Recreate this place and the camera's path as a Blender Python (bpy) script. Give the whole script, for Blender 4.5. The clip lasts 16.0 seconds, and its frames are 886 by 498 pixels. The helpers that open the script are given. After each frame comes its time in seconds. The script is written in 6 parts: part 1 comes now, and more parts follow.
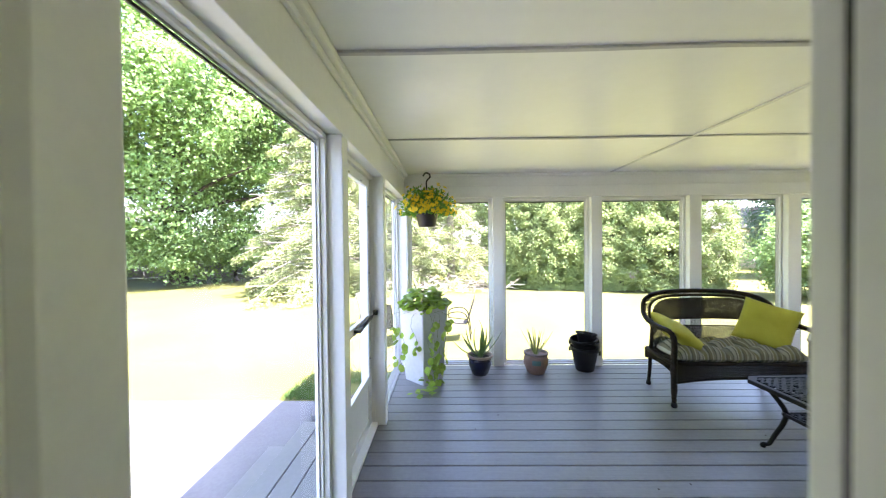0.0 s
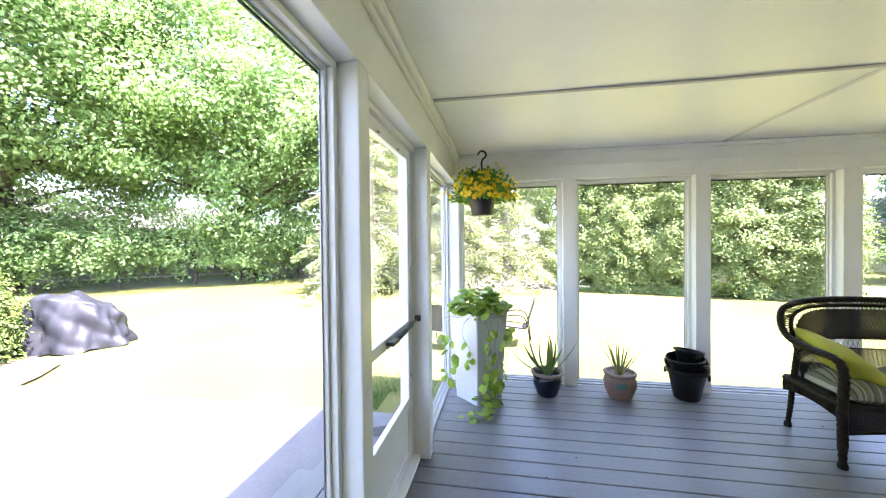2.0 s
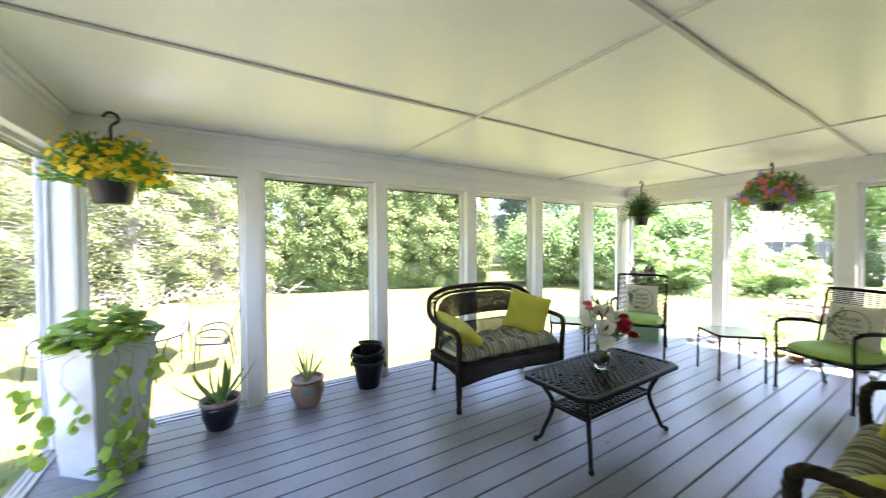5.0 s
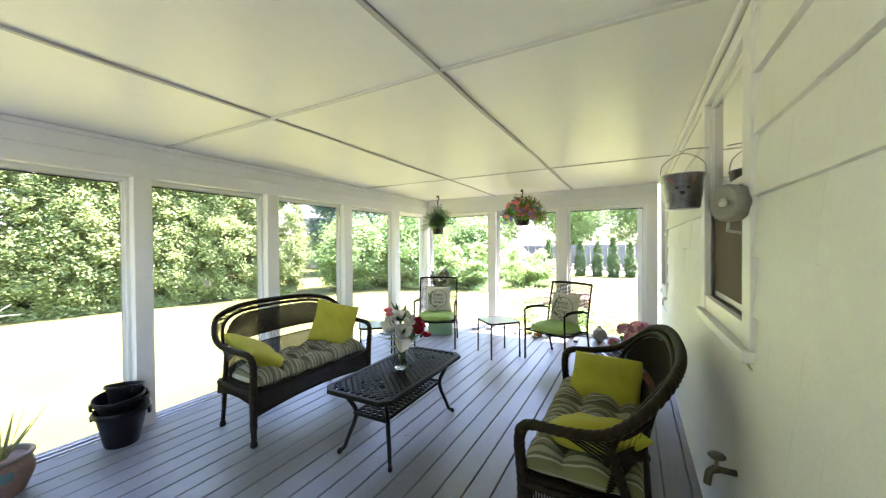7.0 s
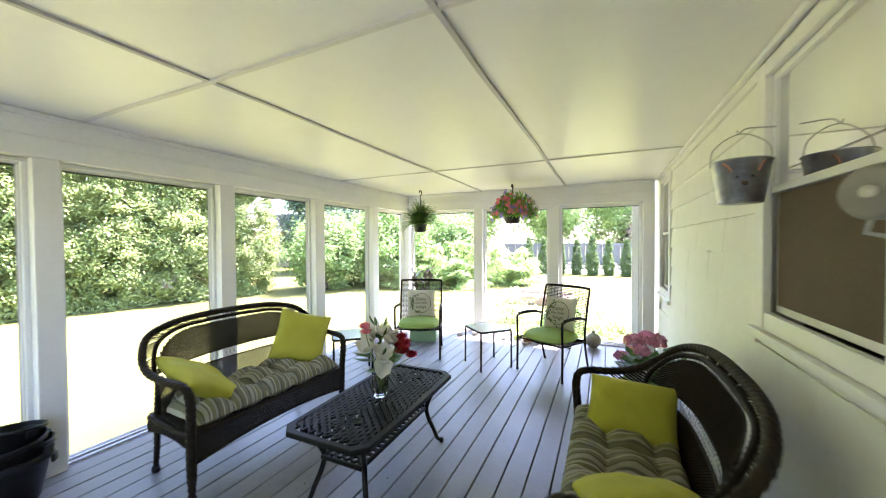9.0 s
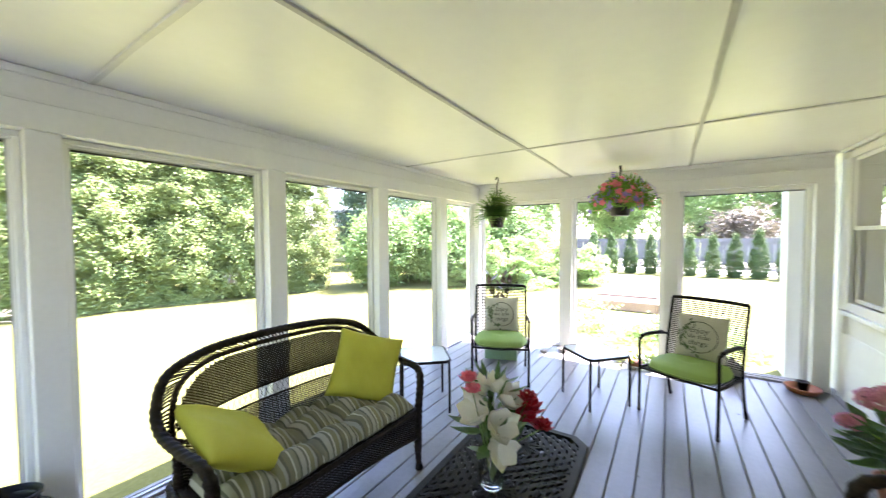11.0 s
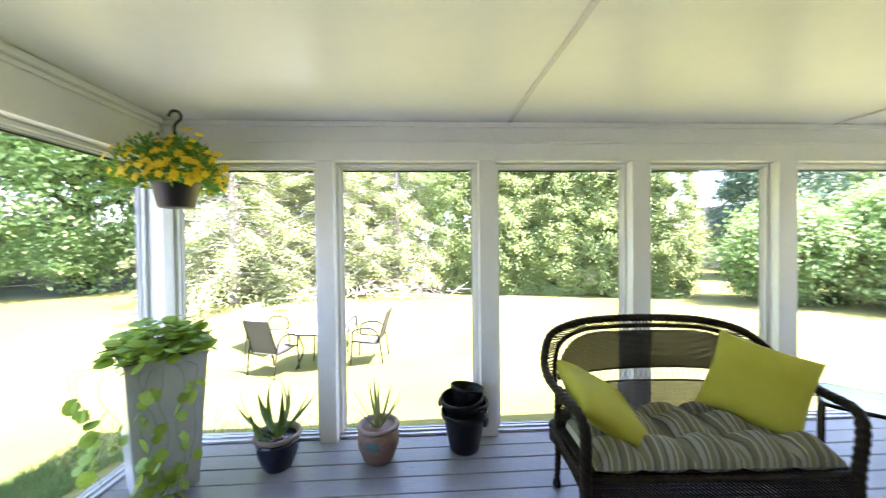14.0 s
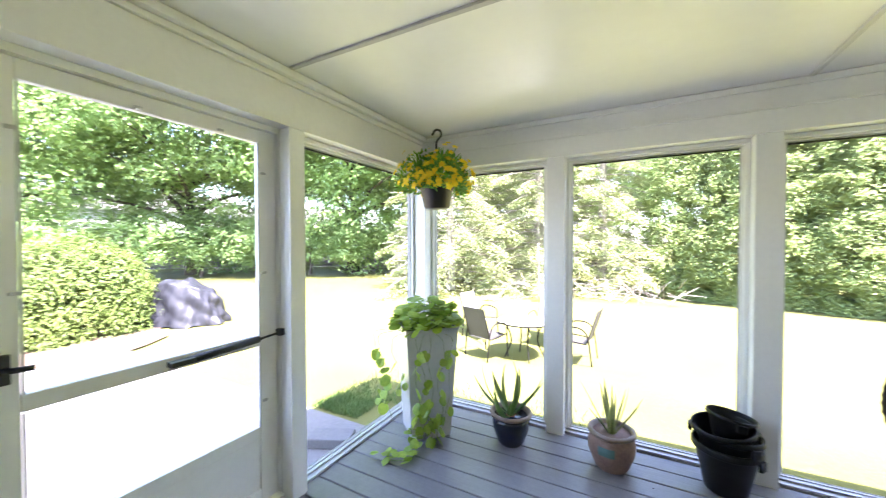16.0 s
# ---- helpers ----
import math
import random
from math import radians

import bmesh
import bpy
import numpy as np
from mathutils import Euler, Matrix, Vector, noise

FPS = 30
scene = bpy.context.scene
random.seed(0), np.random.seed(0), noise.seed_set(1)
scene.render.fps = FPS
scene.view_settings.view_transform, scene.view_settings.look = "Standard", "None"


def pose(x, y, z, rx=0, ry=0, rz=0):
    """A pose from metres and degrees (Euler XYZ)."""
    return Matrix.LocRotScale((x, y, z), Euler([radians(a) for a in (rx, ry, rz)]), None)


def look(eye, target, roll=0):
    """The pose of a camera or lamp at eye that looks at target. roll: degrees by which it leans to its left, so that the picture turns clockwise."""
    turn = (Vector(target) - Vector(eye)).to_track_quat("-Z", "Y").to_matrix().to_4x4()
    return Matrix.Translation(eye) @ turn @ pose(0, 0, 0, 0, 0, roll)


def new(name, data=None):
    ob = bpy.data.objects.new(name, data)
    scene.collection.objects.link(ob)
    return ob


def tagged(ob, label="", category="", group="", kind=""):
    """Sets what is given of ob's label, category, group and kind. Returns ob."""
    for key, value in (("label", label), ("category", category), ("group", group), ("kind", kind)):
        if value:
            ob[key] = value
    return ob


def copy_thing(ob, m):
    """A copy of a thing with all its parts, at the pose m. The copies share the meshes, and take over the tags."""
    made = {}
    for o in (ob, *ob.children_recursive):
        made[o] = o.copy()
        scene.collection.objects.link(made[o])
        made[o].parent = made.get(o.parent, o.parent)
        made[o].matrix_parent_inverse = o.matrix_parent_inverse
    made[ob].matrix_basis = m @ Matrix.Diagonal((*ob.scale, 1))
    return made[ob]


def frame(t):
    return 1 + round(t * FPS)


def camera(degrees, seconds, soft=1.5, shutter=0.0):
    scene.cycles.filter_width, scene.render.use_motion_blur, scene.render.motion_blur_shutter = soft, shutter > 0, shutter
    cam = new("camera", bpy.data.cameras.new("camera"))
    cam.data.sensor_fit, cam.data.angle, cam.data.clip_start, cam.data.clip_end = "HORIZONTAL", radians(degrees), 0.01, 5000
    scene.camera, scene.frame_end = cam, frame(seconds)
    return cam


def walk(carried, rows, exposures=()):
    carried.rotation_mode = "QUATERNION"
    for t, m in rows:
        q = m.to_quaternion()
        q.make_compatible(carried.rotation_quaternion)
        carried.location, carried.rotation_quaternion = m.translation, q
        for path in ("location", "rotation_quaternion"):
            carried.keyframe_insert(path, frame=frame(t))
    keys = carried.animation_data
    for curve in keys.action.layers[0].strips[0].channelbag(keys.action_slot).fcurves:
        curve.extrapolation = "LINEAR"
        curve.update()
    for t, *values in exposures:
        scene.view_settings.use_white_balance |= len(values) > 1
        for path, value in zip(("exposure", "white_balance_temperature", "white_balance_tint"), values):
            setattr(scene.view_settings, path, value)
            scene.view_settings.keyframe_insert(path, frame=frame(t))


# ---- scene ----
cam = camera(103.6, 16.0, 1.1, 0.5)
PATH = [
    (0, (0.478, -0.318, 1.412), (0.449, 1.681, 1.385), -0.6),
    (0.5, (0.441, -0.174, 1.393), (0.338, 1.823, 1.363), -0.5),
    (1, (0.408, -0.022, 1.375), (0.16, 1.962, 1.345), -0.7),
    (1.5, (0.408, 0.152, 1.358), (0.075, 2.124, 1.33), -0.7),
    (2, (0.436, 0.268, 1.342), (0.097, 2.239, 1.317), -0.6),
    (2.5, (0.47, 0.359, 1.342), (0.21, 2.342, 1.309), -0.5),
    (3, (0.515, 0.44, 1.34), (0.461, 2.438, 1.298), -0.2),
    (3.5, (0.611, 0.464, 1.344), (0.816, 2.453, 1.297), 0.0),
    (4, (0.717, 0.446, 1.319), (1.229, 2.38, 1.294), 0.0),
    (4.5, (0.79, 0.43, 1.305), (1.61, 2.254, 1.291), -0.3),
    (5, (0.848, 0.435, 1.349), (1.913, 2.128, 1.31), -0.3),
    (5.2, (0.859, 0.385, 1.359), (2.02, 2.013, 1.314), -0.5),
    (7.3, (0.907, 0.34, 1.414), (2.689, 1.249, 1.392), -0.4),
    (7.5, (0.89, 0.338, 1.423), (2.677, 1.237, 1.401), -0.4),
    (8, (0.9, 0.356, 1.448), (2.691, 1.245, 1.424), -0.5),
    (8.2, (0.93, 0.384, 1.431), (2.725, 1.267, 1.406), -0.5),
    (10.3, (1.765, 1.127, 1.425), (3.597, 1.927, 1.362), 0.1),
    (10.5, (1.766, 1.191, 1.414), (3.569, 2.056, 1.353), -0.2),
    (11, (1.826, 1.314, 1.458), (3.503, 2.402, 1.39), -0.3),
    (11.5, (1.872, 1.341, 1.448), (3.354, 2.683, 1.378), -0.2),
    (12, (1.9, 1.258, 1.456), (3.144, 2.821, 1.373), 0.2),
    (12.5, (1.878, 1.242, 1.42), (2.833, 2.998, 1.358), -0.2),
    (13, (1.836, 1.25, 1.391), (2.473, 3.145, 1.346), -0.4),
    (13.5, (1.805, 1.252, 1.353), (2.156, 3.221, 1.334), -0.7),
    (14, (1.735, 1.259, 1.362), (1.84, 3.256, 1.336), -0.7),
    (14.5, (1.662, 1.235, 1.326), (1.487, 3.227, 1.328), -0.3),
    (15, (1.596, 1.2, 1.322), (1.152, 3.15, 1.329), -0.4),
    (15.5, (1.541, 1.183, 1.351), (0.843, 3.057, 1.327), -0.2),
    (16, (1.514, 1.177, 1.352), (0.569, 2.94, 1.314), -0.1),
]
walk(cam, [(t, look(eye, target, roll)) for t, eye, target, roll in PATH], exposures=[(0.0, 3.78, 6300, 28), (2.0, 3.83, 6300, 28), (4.5, 3.80, 6300, 28), (7.5, 3.87, 6300, 28), (10.5, 3.95, 6250, 28), (12.0, 3.91, 6250, 28), (13.5, 3.82, 6300, 27), (16.0, 3.90, 6300, 28)])

# ---- light ----
SUN_DIR = Vector((0.42, -0.28, 1.0)).normalized()
world = bpy.data.worlds.new("sky")
scene.world = world
world.use_nodes = True
wn = world.node_tree.nodes
sky = wn.new("ShaderNodeTexSky")
sky.sky_type = "NISHITA"
sky.sun_disc = False
sky.sun_elevation = math.asin(SUN_DIR.z)
sky.sun_rotation = math.atan2(SUN_DIR.x, SUN_DIR.y)
sky.air_density, sky.dust_density = 1.0, 1.5
wn["Background"].inputs["Strength"].default_value = 0.15
world.node_tree.links.new(sky.outputs[0], wn["Background"].inputs["Color"])
sun = new("sun", bpy.data.lights.new("sun", "SUN"))
sun.data.energy, sun.data.angle, sun.data.color = 4.5, radians(0.53), (1.0, 0.95, 0.87)
sun.matrix_world = look(SUN_DIR * 40, (0, 0, 0))


# ---- materials ----
def mat(name, a, b, rough=0.6, scale=6.0, fine=60.0, bump=0.1, metal=0.0, spec=0.5, rand=0.0, trans=0.0, coat=0.0):
    """Two tones mixed by a coarse and a fine noise, fine relief, a shift of tone from piece to piece."""
    m = bpy.data.materials.new(name)
    m.use_nodes = True
    n, l = m.node_tree.nodes, m.node_tree.links
    p = n["Principled BSDF"]
    tc = n.new("ShaderNodeTexCoord")
    n1, n2 = n.new("ShaderNodeTexNoise"), n.new("ShaderNodeTexNoise")
    n1.inputs["Scale"].default_value, n2.inputs["Scale"].default_value = scale, fine
    n1.inputs["Detail"].default_value, n2.inputs["Detail"].default_value = 4, 3
    l.new(tc.outputs["Object"], n1.inputs["Vector"])
    l.new(tc.outputs["Object"], n2.inputs["Vector"])
    add = n.new("ShaderNodeMath")
    add.operation = "MULTIPLY_ADD"
    add.inputs[1].default_value = 0.6
    l.new(n1.outputs["Fac"], add.inputs[0])
    half = n.new("ShaderNodeMath")
    half.operation = "MULTIPLY"
    half.inputs[1].default_value = 0.4
    l.new(n2.outputs["Fac"], half.inputs[0])
    l.new(half.outputs[0], add.inputs[2])
    ramp = n.new("ShaderNodeValToRGB")
    ramp.color_ramp.elements[0].position, ramp.color_ramp.elements[1].position = 0.32, 0.68
    ramp.color_ramp.elements[0].color, ramp.color_ramp.elements[1].color = (*a, 1), (*b, 1)
    l.new(add.outputs[0], ramp.inputs["Fac"])
    out = ramp.outputs["Color"]
    if rand:
        info = n.new("ShaderNodeObjectInfo")
        geo = n.new("ShaderNodeNewGeometry")
        sm = n.new("ShaderNodeMath")
        sm.operation = "ADD"
        l.new(info.outputs["Random"], sm.inputs[0])
        l.new(geo.outputs["Random Per Island"], sm.inputs[1])
        mp = n.new("ShaderNodeMapRange")
        mp.inputs["From Max"].default_value = 2.0
        mp.inputs["To Min"].default_value, mp.inputs["To Max"].default_value = 1 - rand, 1 + rand
        l.new(sm.outputs[0], mp.inputs["Value"])
        hsv = n.new("ShaderNodeHueSaturation")
        l.new(mp.outputs["Result"], hsv.inputs["Value"])
        l.new(out, hsv.inputs["Color"])
        out = hsv.outputs["Color"]
    l.new(out, p.inputs["Base Color"])
    p.inputs["Roughness"].default_value, p.inputs["Metallic"].default_value = rough, metal
    p.inputs["Specular IOR Level"].default_value = spec
    p.inputs["Coat Weight"].default_value = coat
    if bump:
        bp = n.new("ShaderNodeBump")
        bp.inputs["Strength"].default_value, bp.inputs["Distance"].default_value = bump, 0.01
        l.new(add.outputs[0], bp.inputs["Height"])
        l.new(bp.outputs["Normal"], p.inputs["Normal"])
    if trans:
        tr, mx = n.new("ShaderNodeBsdfTranslucent"), n.new("ShaderNodeMixShader")
        mx.inputs["Fac"].default_value = trans
        l.new(out, tr.inputs["Color"])
        l.new(p.outputs[0], mx.inputs[1])
        l.new(tr.outputs[0], mx.inputs[2])
        l.new(mx.outputs[0], n["Material Output"].inputs["Surface"])
    return m


def wood_deck(name, a, b):
    """Grey deck board with a long embossed grain along its length."""
    m = mat(name, a, b, 0.36, 2.0, 30.0, 0.0, rand=0.10, spec=0.55)
    n, l = m.node_tree.nodes, m.node_tree.links
    tc = n.new("ShaderNodeTexCoord")
    mp = n.new("ShaderNodeMapping")
    mp.inputs["Scale"].default_value = (1.2, 26, 26)
    info = n.new("ShaderNodeObjectInfo")
    off = n.new("ShaderNodeMath")
    off.operation = "MULTIPLY"
    off.inputs[1].default_value = 40
    l.new(info.outputs["Random"], off.inputs[0])
    comb = n.new("ShaderNodeCombineXYZ")
    l.new(off.outputs[0], comb.inputs[0])
    l.new(off.outputs[0], comb.inputs[1])
    l.new(comb.outputs[0], mp.inputs["Location"])
    l.new(tc.outputs["Object"], mp.inputs["Vector"])
    g = n.new("ShaderNodeTexNoise")
    g.inputs["Scale"].default_value, g.inputs["Detail"].default_value, g.inputs["Distortion"].default_value = 2.2, 5, 1.2
    l.new(mp.outputs[0], g.inputs["Vector"])
    bp = n.new("ShaderNodeBump")
    bp.inputs["Strength"].default_value, bp.inputs["Distance"].default_value = 0.3, 0.004
    l.new(g.outputs["Fac"], bp.inputs["Height"])
    p = n["Principled BSDF"]
    l.new(bp.outputs["Normal"], p.inputs["Normal"])
    return m


def glass_pane(name, tint=(1, 1, 1), gain=1.0):
    """Thin clear pane: it lets light straight through and mirrors by Fresnel."""
    m = bpy.data.materials.new(name)
    m.use_nodes = True
    n, l = m.node_tree.nodes, m.node_tree.links
    t, g, mx, fr = n.new("ShaderNodeBsdfTransparent"), n.new("ShaderNodeBsdfGlossy"), n.new("ShaderNodeMixShader"), n.new("ShaderNodeFresnel")
    t.inputs["Color"].default_value = (*tint, 1)
    g.inputs["Roughness"].default_value = 0.0
    fr.inputs["IOR"].default_value = 1.45
    k = n.new("ShaderNodeMath")
    k.operation = "MULTIPLY"
    k.use_clamp = True
    k.inputs[1].default_value = gain
    l.new(fr.outputs[0], k.inputs[0])
    l.new(k.outputs[0], mx.inputs["Fac"])
    l.new(t.outputs[0], mx.inputs[1])
    l.new(g.outputs[0], mx.inputs[2])
    l.new(mx.outputs[0], n["Material Output"].inputs["Surface"])
    return m


def stripes(name):
    """Striped outdoor cloth in olive, moss, grey and cream, stripes across the seat."""
    m = mat(name, (0.3, 0.3, 0.2), (0.35, 0.35, 0.25), 0.85, 5, 300, 0.15)
    n, l = m.node_tree.nodes, m.node_tree.links
    tc, sep = n.new("ShaderNodeTexCoord"), n.new("ShaderNodeSeparateXYZ")
    l.new(tc.outputs["Object"], sep.inputs[0])
    mu, fr = n.new("ShaderNodeMath"), n.new("ShaderNodeMath")
    mu.operation, fr.operation = "MULTIPLY", "FRACT"
    mu.inputs[1].default_value = 7.2
    l.new(sep.outputs["X"], mu.inputs[0])
    l.new(mu.outputs[0], fr.inputs[0])
    r = n.new("ShaderNodeValToRGB")
    r.color_ramp.interpolation = "CONSTANT"
    bands = [(0.0, (0.13, 0.125, 0.07)), (0.15, (0.36, 0.35, 0.27)), (0.20, (0.16, 0.155, 0.10)), (0.33, (0.075, 0.077, 0.05)), (0.39, (0.26, 0.26, 0.20)), (0.54, (0.11, 0.11, 0.075)), (0.62, (0.37, 0.36, 0.28)), (0.67, (0.155, 0.15, 0.075)), (0.83, (0.23, 0.235, 0.185)), (0.92, (0.08, 0.08, 0.05))]
    e = r.color_ramp.elements
    e[0].position, e[0].color = bands[0][0], (*bands[0][1], 1)
    e[1].position, e[1].color = bands[1][0], (*bands[1][1], 1)
    for pos, c in bands[2:]:
        q = e.new(pos)
        q.color = (*c, 1)
    l.new(fr.outputs[0], r.inputs["Fac"])
    l.new(r.outputs["Color"], n["Principled BSDF"].inputs["Base Color"])
    return m


# batten paint with a little of the edge shadow mixed into its grey
PALESHADOWGAP = mat("batten_pale_shade", (0.6, 0.59, 0.56), (0.68, 0.67, 0.64), 0.4, 5, 50, 0.1)
WHITE = mat("white_gloss_paint", (0.76, 0.76, 0.74), (0.82, 0.82, 0.80), 0.35, 3, 40, 0.06, rand=0.03)
CEIL = mat("ceiling_gloss_paint", (0.82, 0.815, 0.77), (0.86, 0.855, 0.815), 0.34, 2.2, 14, 0.08, spec=0.34)
SIDING = mat("shingle_white_paint", (0.80, 0.80, 0.745), (0.87, 0.87, 0.82), 0.5, 4, 55, 0.25, rand=0.025)
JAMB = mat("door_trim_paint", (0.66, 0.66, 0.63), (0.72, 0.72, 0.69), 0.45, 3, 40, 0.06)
# darker batten paint, the shade along the ceiling joint put into the colour
SHADOWGAP = mat("batten_shade_grey", (0.42, 0.41, 0.40), (0.52, 0.51, 0.49), 0.5, 5, 50, 0.1)
DECK = wood_deck("deck_grey", (0.130, 0.128, 0.131), (0.176, 0.172, 0.175))
DARK = mat("dark_void", (0.02, 0.02, 0.02), (0.03, 0.03, 0.03), 0.9)
RUBBER = mat("black_rubber", (0.015, 0.015, 0.016), (0.03, 0.03, 0.032), 0.45, 8, 80, 0.05)
ALU = mat("grey_aluminium_frame", (0.42, 0.42, 0.42), (0.5, 0.5, 0.5), 0.4, 5, 60, 0.05, metal=0.6)
PANE = glass_pane("thin_glass", (0.97, 0.98, 0.98), 0.3)
WINGLASS = glass_pane("window_glass", (0.75, 0.75, 0.75), 1.6)
BLIND = mat("brown_blind", (0.06, 0.035, 0.02), (0.10, 0.06, 0.035), 0.7, 4, 60, 0.2)
PLASTER = mat("inside_plaster", (0.5, 0.48, 0.44), (0.56, 0.54, 0.5), 0.8)
WICKER = mat("brown_wicker", (0.006, 0.0042, 0.003), (0.026, 0.0185, 0.012), 0.5, 25, 160, 0.45, rand=0.3, spec=0.13)
IRON = mat("black_cast_metal", (0.006, 0.0055, 0.005), (0.015, 0.0135, 0.012), 0.45, 14, 120, 0.2, spec=0.14)
STRIPE = stripes("striped_cushion")
LIME = mat("lime_cloth", (0.37, 0.355, 0.035), (0.45, 0.435, 0.055), 0.75, 6, 400, 0.1, spec=0.25)
GREEN = mat("apple_green_cloth", (0.25, 0.38, 0.10), (0.32, 0.46, 0.14), 0.75, 6, 400, 0.1, spec=0.25)
LINEN = mat("cream_linen", (0.50, 0.48, 0.40), (0.58, 0.56, 0.48), 0.85, 8, 420, 0.2, spec=0.2)
INK = mat("charcoal_print", (0.03, 0.03, 0.03), (0.05, 0.05, 0.05), 0.9)
OLIVE = mat("olive_print", (0.08, 0.12, 0.06), (0.14, 0.19, 0.1), 0.9)
FROST = mat("frosted_glass_top", (0.55, 0.6, 0.57), (0.62, 0.66, 0.63), 0.12, 10, 90, 0.04, spec=0.7)
PLANTER = mat("white_planter_shell", (0.44, 0.45, 0.455), (0.53, 0.54, 0.545), 0.22, 2, 30, 0.03, spec=0.6)
SOIL = mat("soil", (0.03, 0.02, 0.014), (0.07, 0.045, 0.03), 0.95, 30, 200, 0.8)
BLUEGLAZE = mat("cobalt_glaze", (0.002, 0.003, 0.010), (0.004, 0.008, 0.030), 0.2, 8, 60, 0.1, coat=0.1)
RIMGLAZE = mat("sand_glaze_rim", (0.15, 0.105, 0.08), (0.235, 0.175, 0.135), 0.4, 10, 90, 0.15)
TANPOT = mat("weathered_terracotta", (0.14, 0.08, 0.055), (0.25, 0.155, 0.115), 0.6, 7, 70, 0.3)
TEAL = mat("teal_glaze_patch", (0.05, 0.11, 0.10), (0.08, 0.15, 0.13), 0.5)
BLACKPLASTIC = mat("black_plastic", (0.005, 0.005, 0.0055), (0.012, 0.012, 0.013), 0.42, 9, 90, 0.08, spec=0.16)
BROWNPLASTIC = mat("brown_plastic", (0.012, 0.009, 0.007), (0.022, 0.016, 0.013), 0.45)
TERRA = mat("terracotta", (0.36, 0.13, 0.07), (0.46, 0.19, 0.11), 0.75, 10, 90, 0.2)
POTHOS = mat("pothos_leaf", (0.17, 0.33, 0.03), (0.42, 0.56, 0.085), 0.4, 9, 60, 0.1, rand=0.3, trans=0.42)
BLADE = mat("blade_leaf", (0.055, 0.12, 0.02), (0.13, 0.21, 0.045), 0.5, 9, 60, 0.1, rand=0.3, trans=0.2)
DRYBLADE = mat("dry_blade_leaf", (0.14, 0.19, 0.05), (0.32, 0.32, 0.12), 0.6, 9, 60, 0.1, rand=0.3, trans=0.2)
DARKLEAF = mat("dark_leaf", (0.03, 0.08, 0.02), (0.10, 0.20, 0.045), 0.4, 9, 60, 0.1, rand=0.3, trans=0.35)
FERN = mat("fern_leaf", (0.11, 0.29, 0.03), (0.21, 0.46, 0.06), 0.5, 9, 60, 0.1, rand=0.3, trans=0.45)
BURGLEAF = mat("burgundy_leaf", (0.05, 0.03, 0.025), (0.20, 0.15, 0.10), 0.35, 5, 30, 0.1, rand=0.3)
YELLOW = mat("yellow_petal", (0.80, 0.56, 0.012), (0.92, 0.72, 0.03), 0.6, 20, 90, 0.05, rand=0.12, trans=0.45)
PINK = mat("pink_petal", (0.78, 0.16, 0.23), (0.86, 0.28, 0.35), 0.6, 20, 90, 0.05, rand=0.15, trans=0.45)
PURPLE = mat("violet_petal", (0.32, 0.22, 0.68), (0.46, 0.36, 0.80), 0.6, 20, 90, 0.05, rand=0.15, trans=0.45)
CREAM = mat("lily_petal", (0.72, 0.70, 0.58), (0.80, 0.78, 0.68), 0.5, 10, 60, 0.1, rand=0.05, trans=0.25)
RED = mat("red_petal", (0.33, 0.005, 0.014), (0.50, 0.012, 0.03), 0.5, 20, 90, 0.1, rand=0.2, trans=0.15)
HYDRANGEA = mat("hydrangea_petal", (0.70, 0.22, 0.40), (0.82, 0.42, 0.56), 0.6, 20, 90, 0.05, rand=0.2, trans=0.35)
GALV = mat("galvanised_steel", (0.22, 0.23, 0.235), (0.50, 0.51, 0.52), 0.36, 16, 40, 0.15, metal=0.85)
STEM = mat("green_stem", (0.10, 0.16, 0.04), (0.16, 0.24, 0.06), 0.6)
CLEAR = bpy.data.materials.new("clear_glass")
CLEAR.use_nodes = True
CLEAR.node_tree.nodes["Principled BSDF"].inputs["Transmission Weight"].default_value = 1.0
CLEAR.node_tree.nodes["Principled BSDF"].inputs["Roughness"].default_value = 0.02
CLEAR.node_tree.nodes["Principled BSDF"].inputs["IOR"].default_value = 1.3
GRASS = mat("lawn_grass", (0.078, 0.086, 0.021), (0.145, 0.147, 0.047), 0.9, 0.33, 30, 0.6, spec=0.2)
CONCRETE = mat("pale_concrete", (0.105, 0.105, 0.105), (0.165, 0.164, 0.16), 0.85, 1.2, 40, 0.25)
MULCH = mat("mulch", (0.05, 0.035, 0.025), (0.13, 0.09, 0.065), 0.95, 8, 90, 0.9)
GRAVEL = mat("white_gravel", (0.45, 0.44, 0.42), (0.62, 0.61, 0.6), 0.9, 9, 60, 0.8)
BARK = mat("bark", (0.045, 0.035, 0.028), (0.12, 0.10, 0.085), 0.9, 5, 50, 0.8)
TWIG = mat("bare_twig", (0.20, 0.17, 0.145), (0.36, 0.32, 0.29), 0.9, 5, 50, 0.3)
MAPLE = mat("maple_leaf", (0.165, 0.285, 0.09), (0.30, 0.435, 0.155), 0.55, 0.6, 9, 0.0, rand=0.2, trans=0.45)
ARBOR = mat("arborvitae_spray", (0.115, 0.185, 0.052), (0.31, 0.375, 0.12), 0.6, 1.1, 9, 0.0, rand=0.16, trans=0.30)
FIR = mat("fir_needles", (0.14, 0.18, 0.07), (0.27, 0.31, 0.135), 0.6, 0.8, 9, 0.0, rand=0.4, trans=0.25)
YEW = mat("yew_leaf", (0.07, 0.12, 0.02), (0.145, 0.20, 0.04), 0.6, 0.8, 9, 0.0, rand=0.2, trans=0.3)
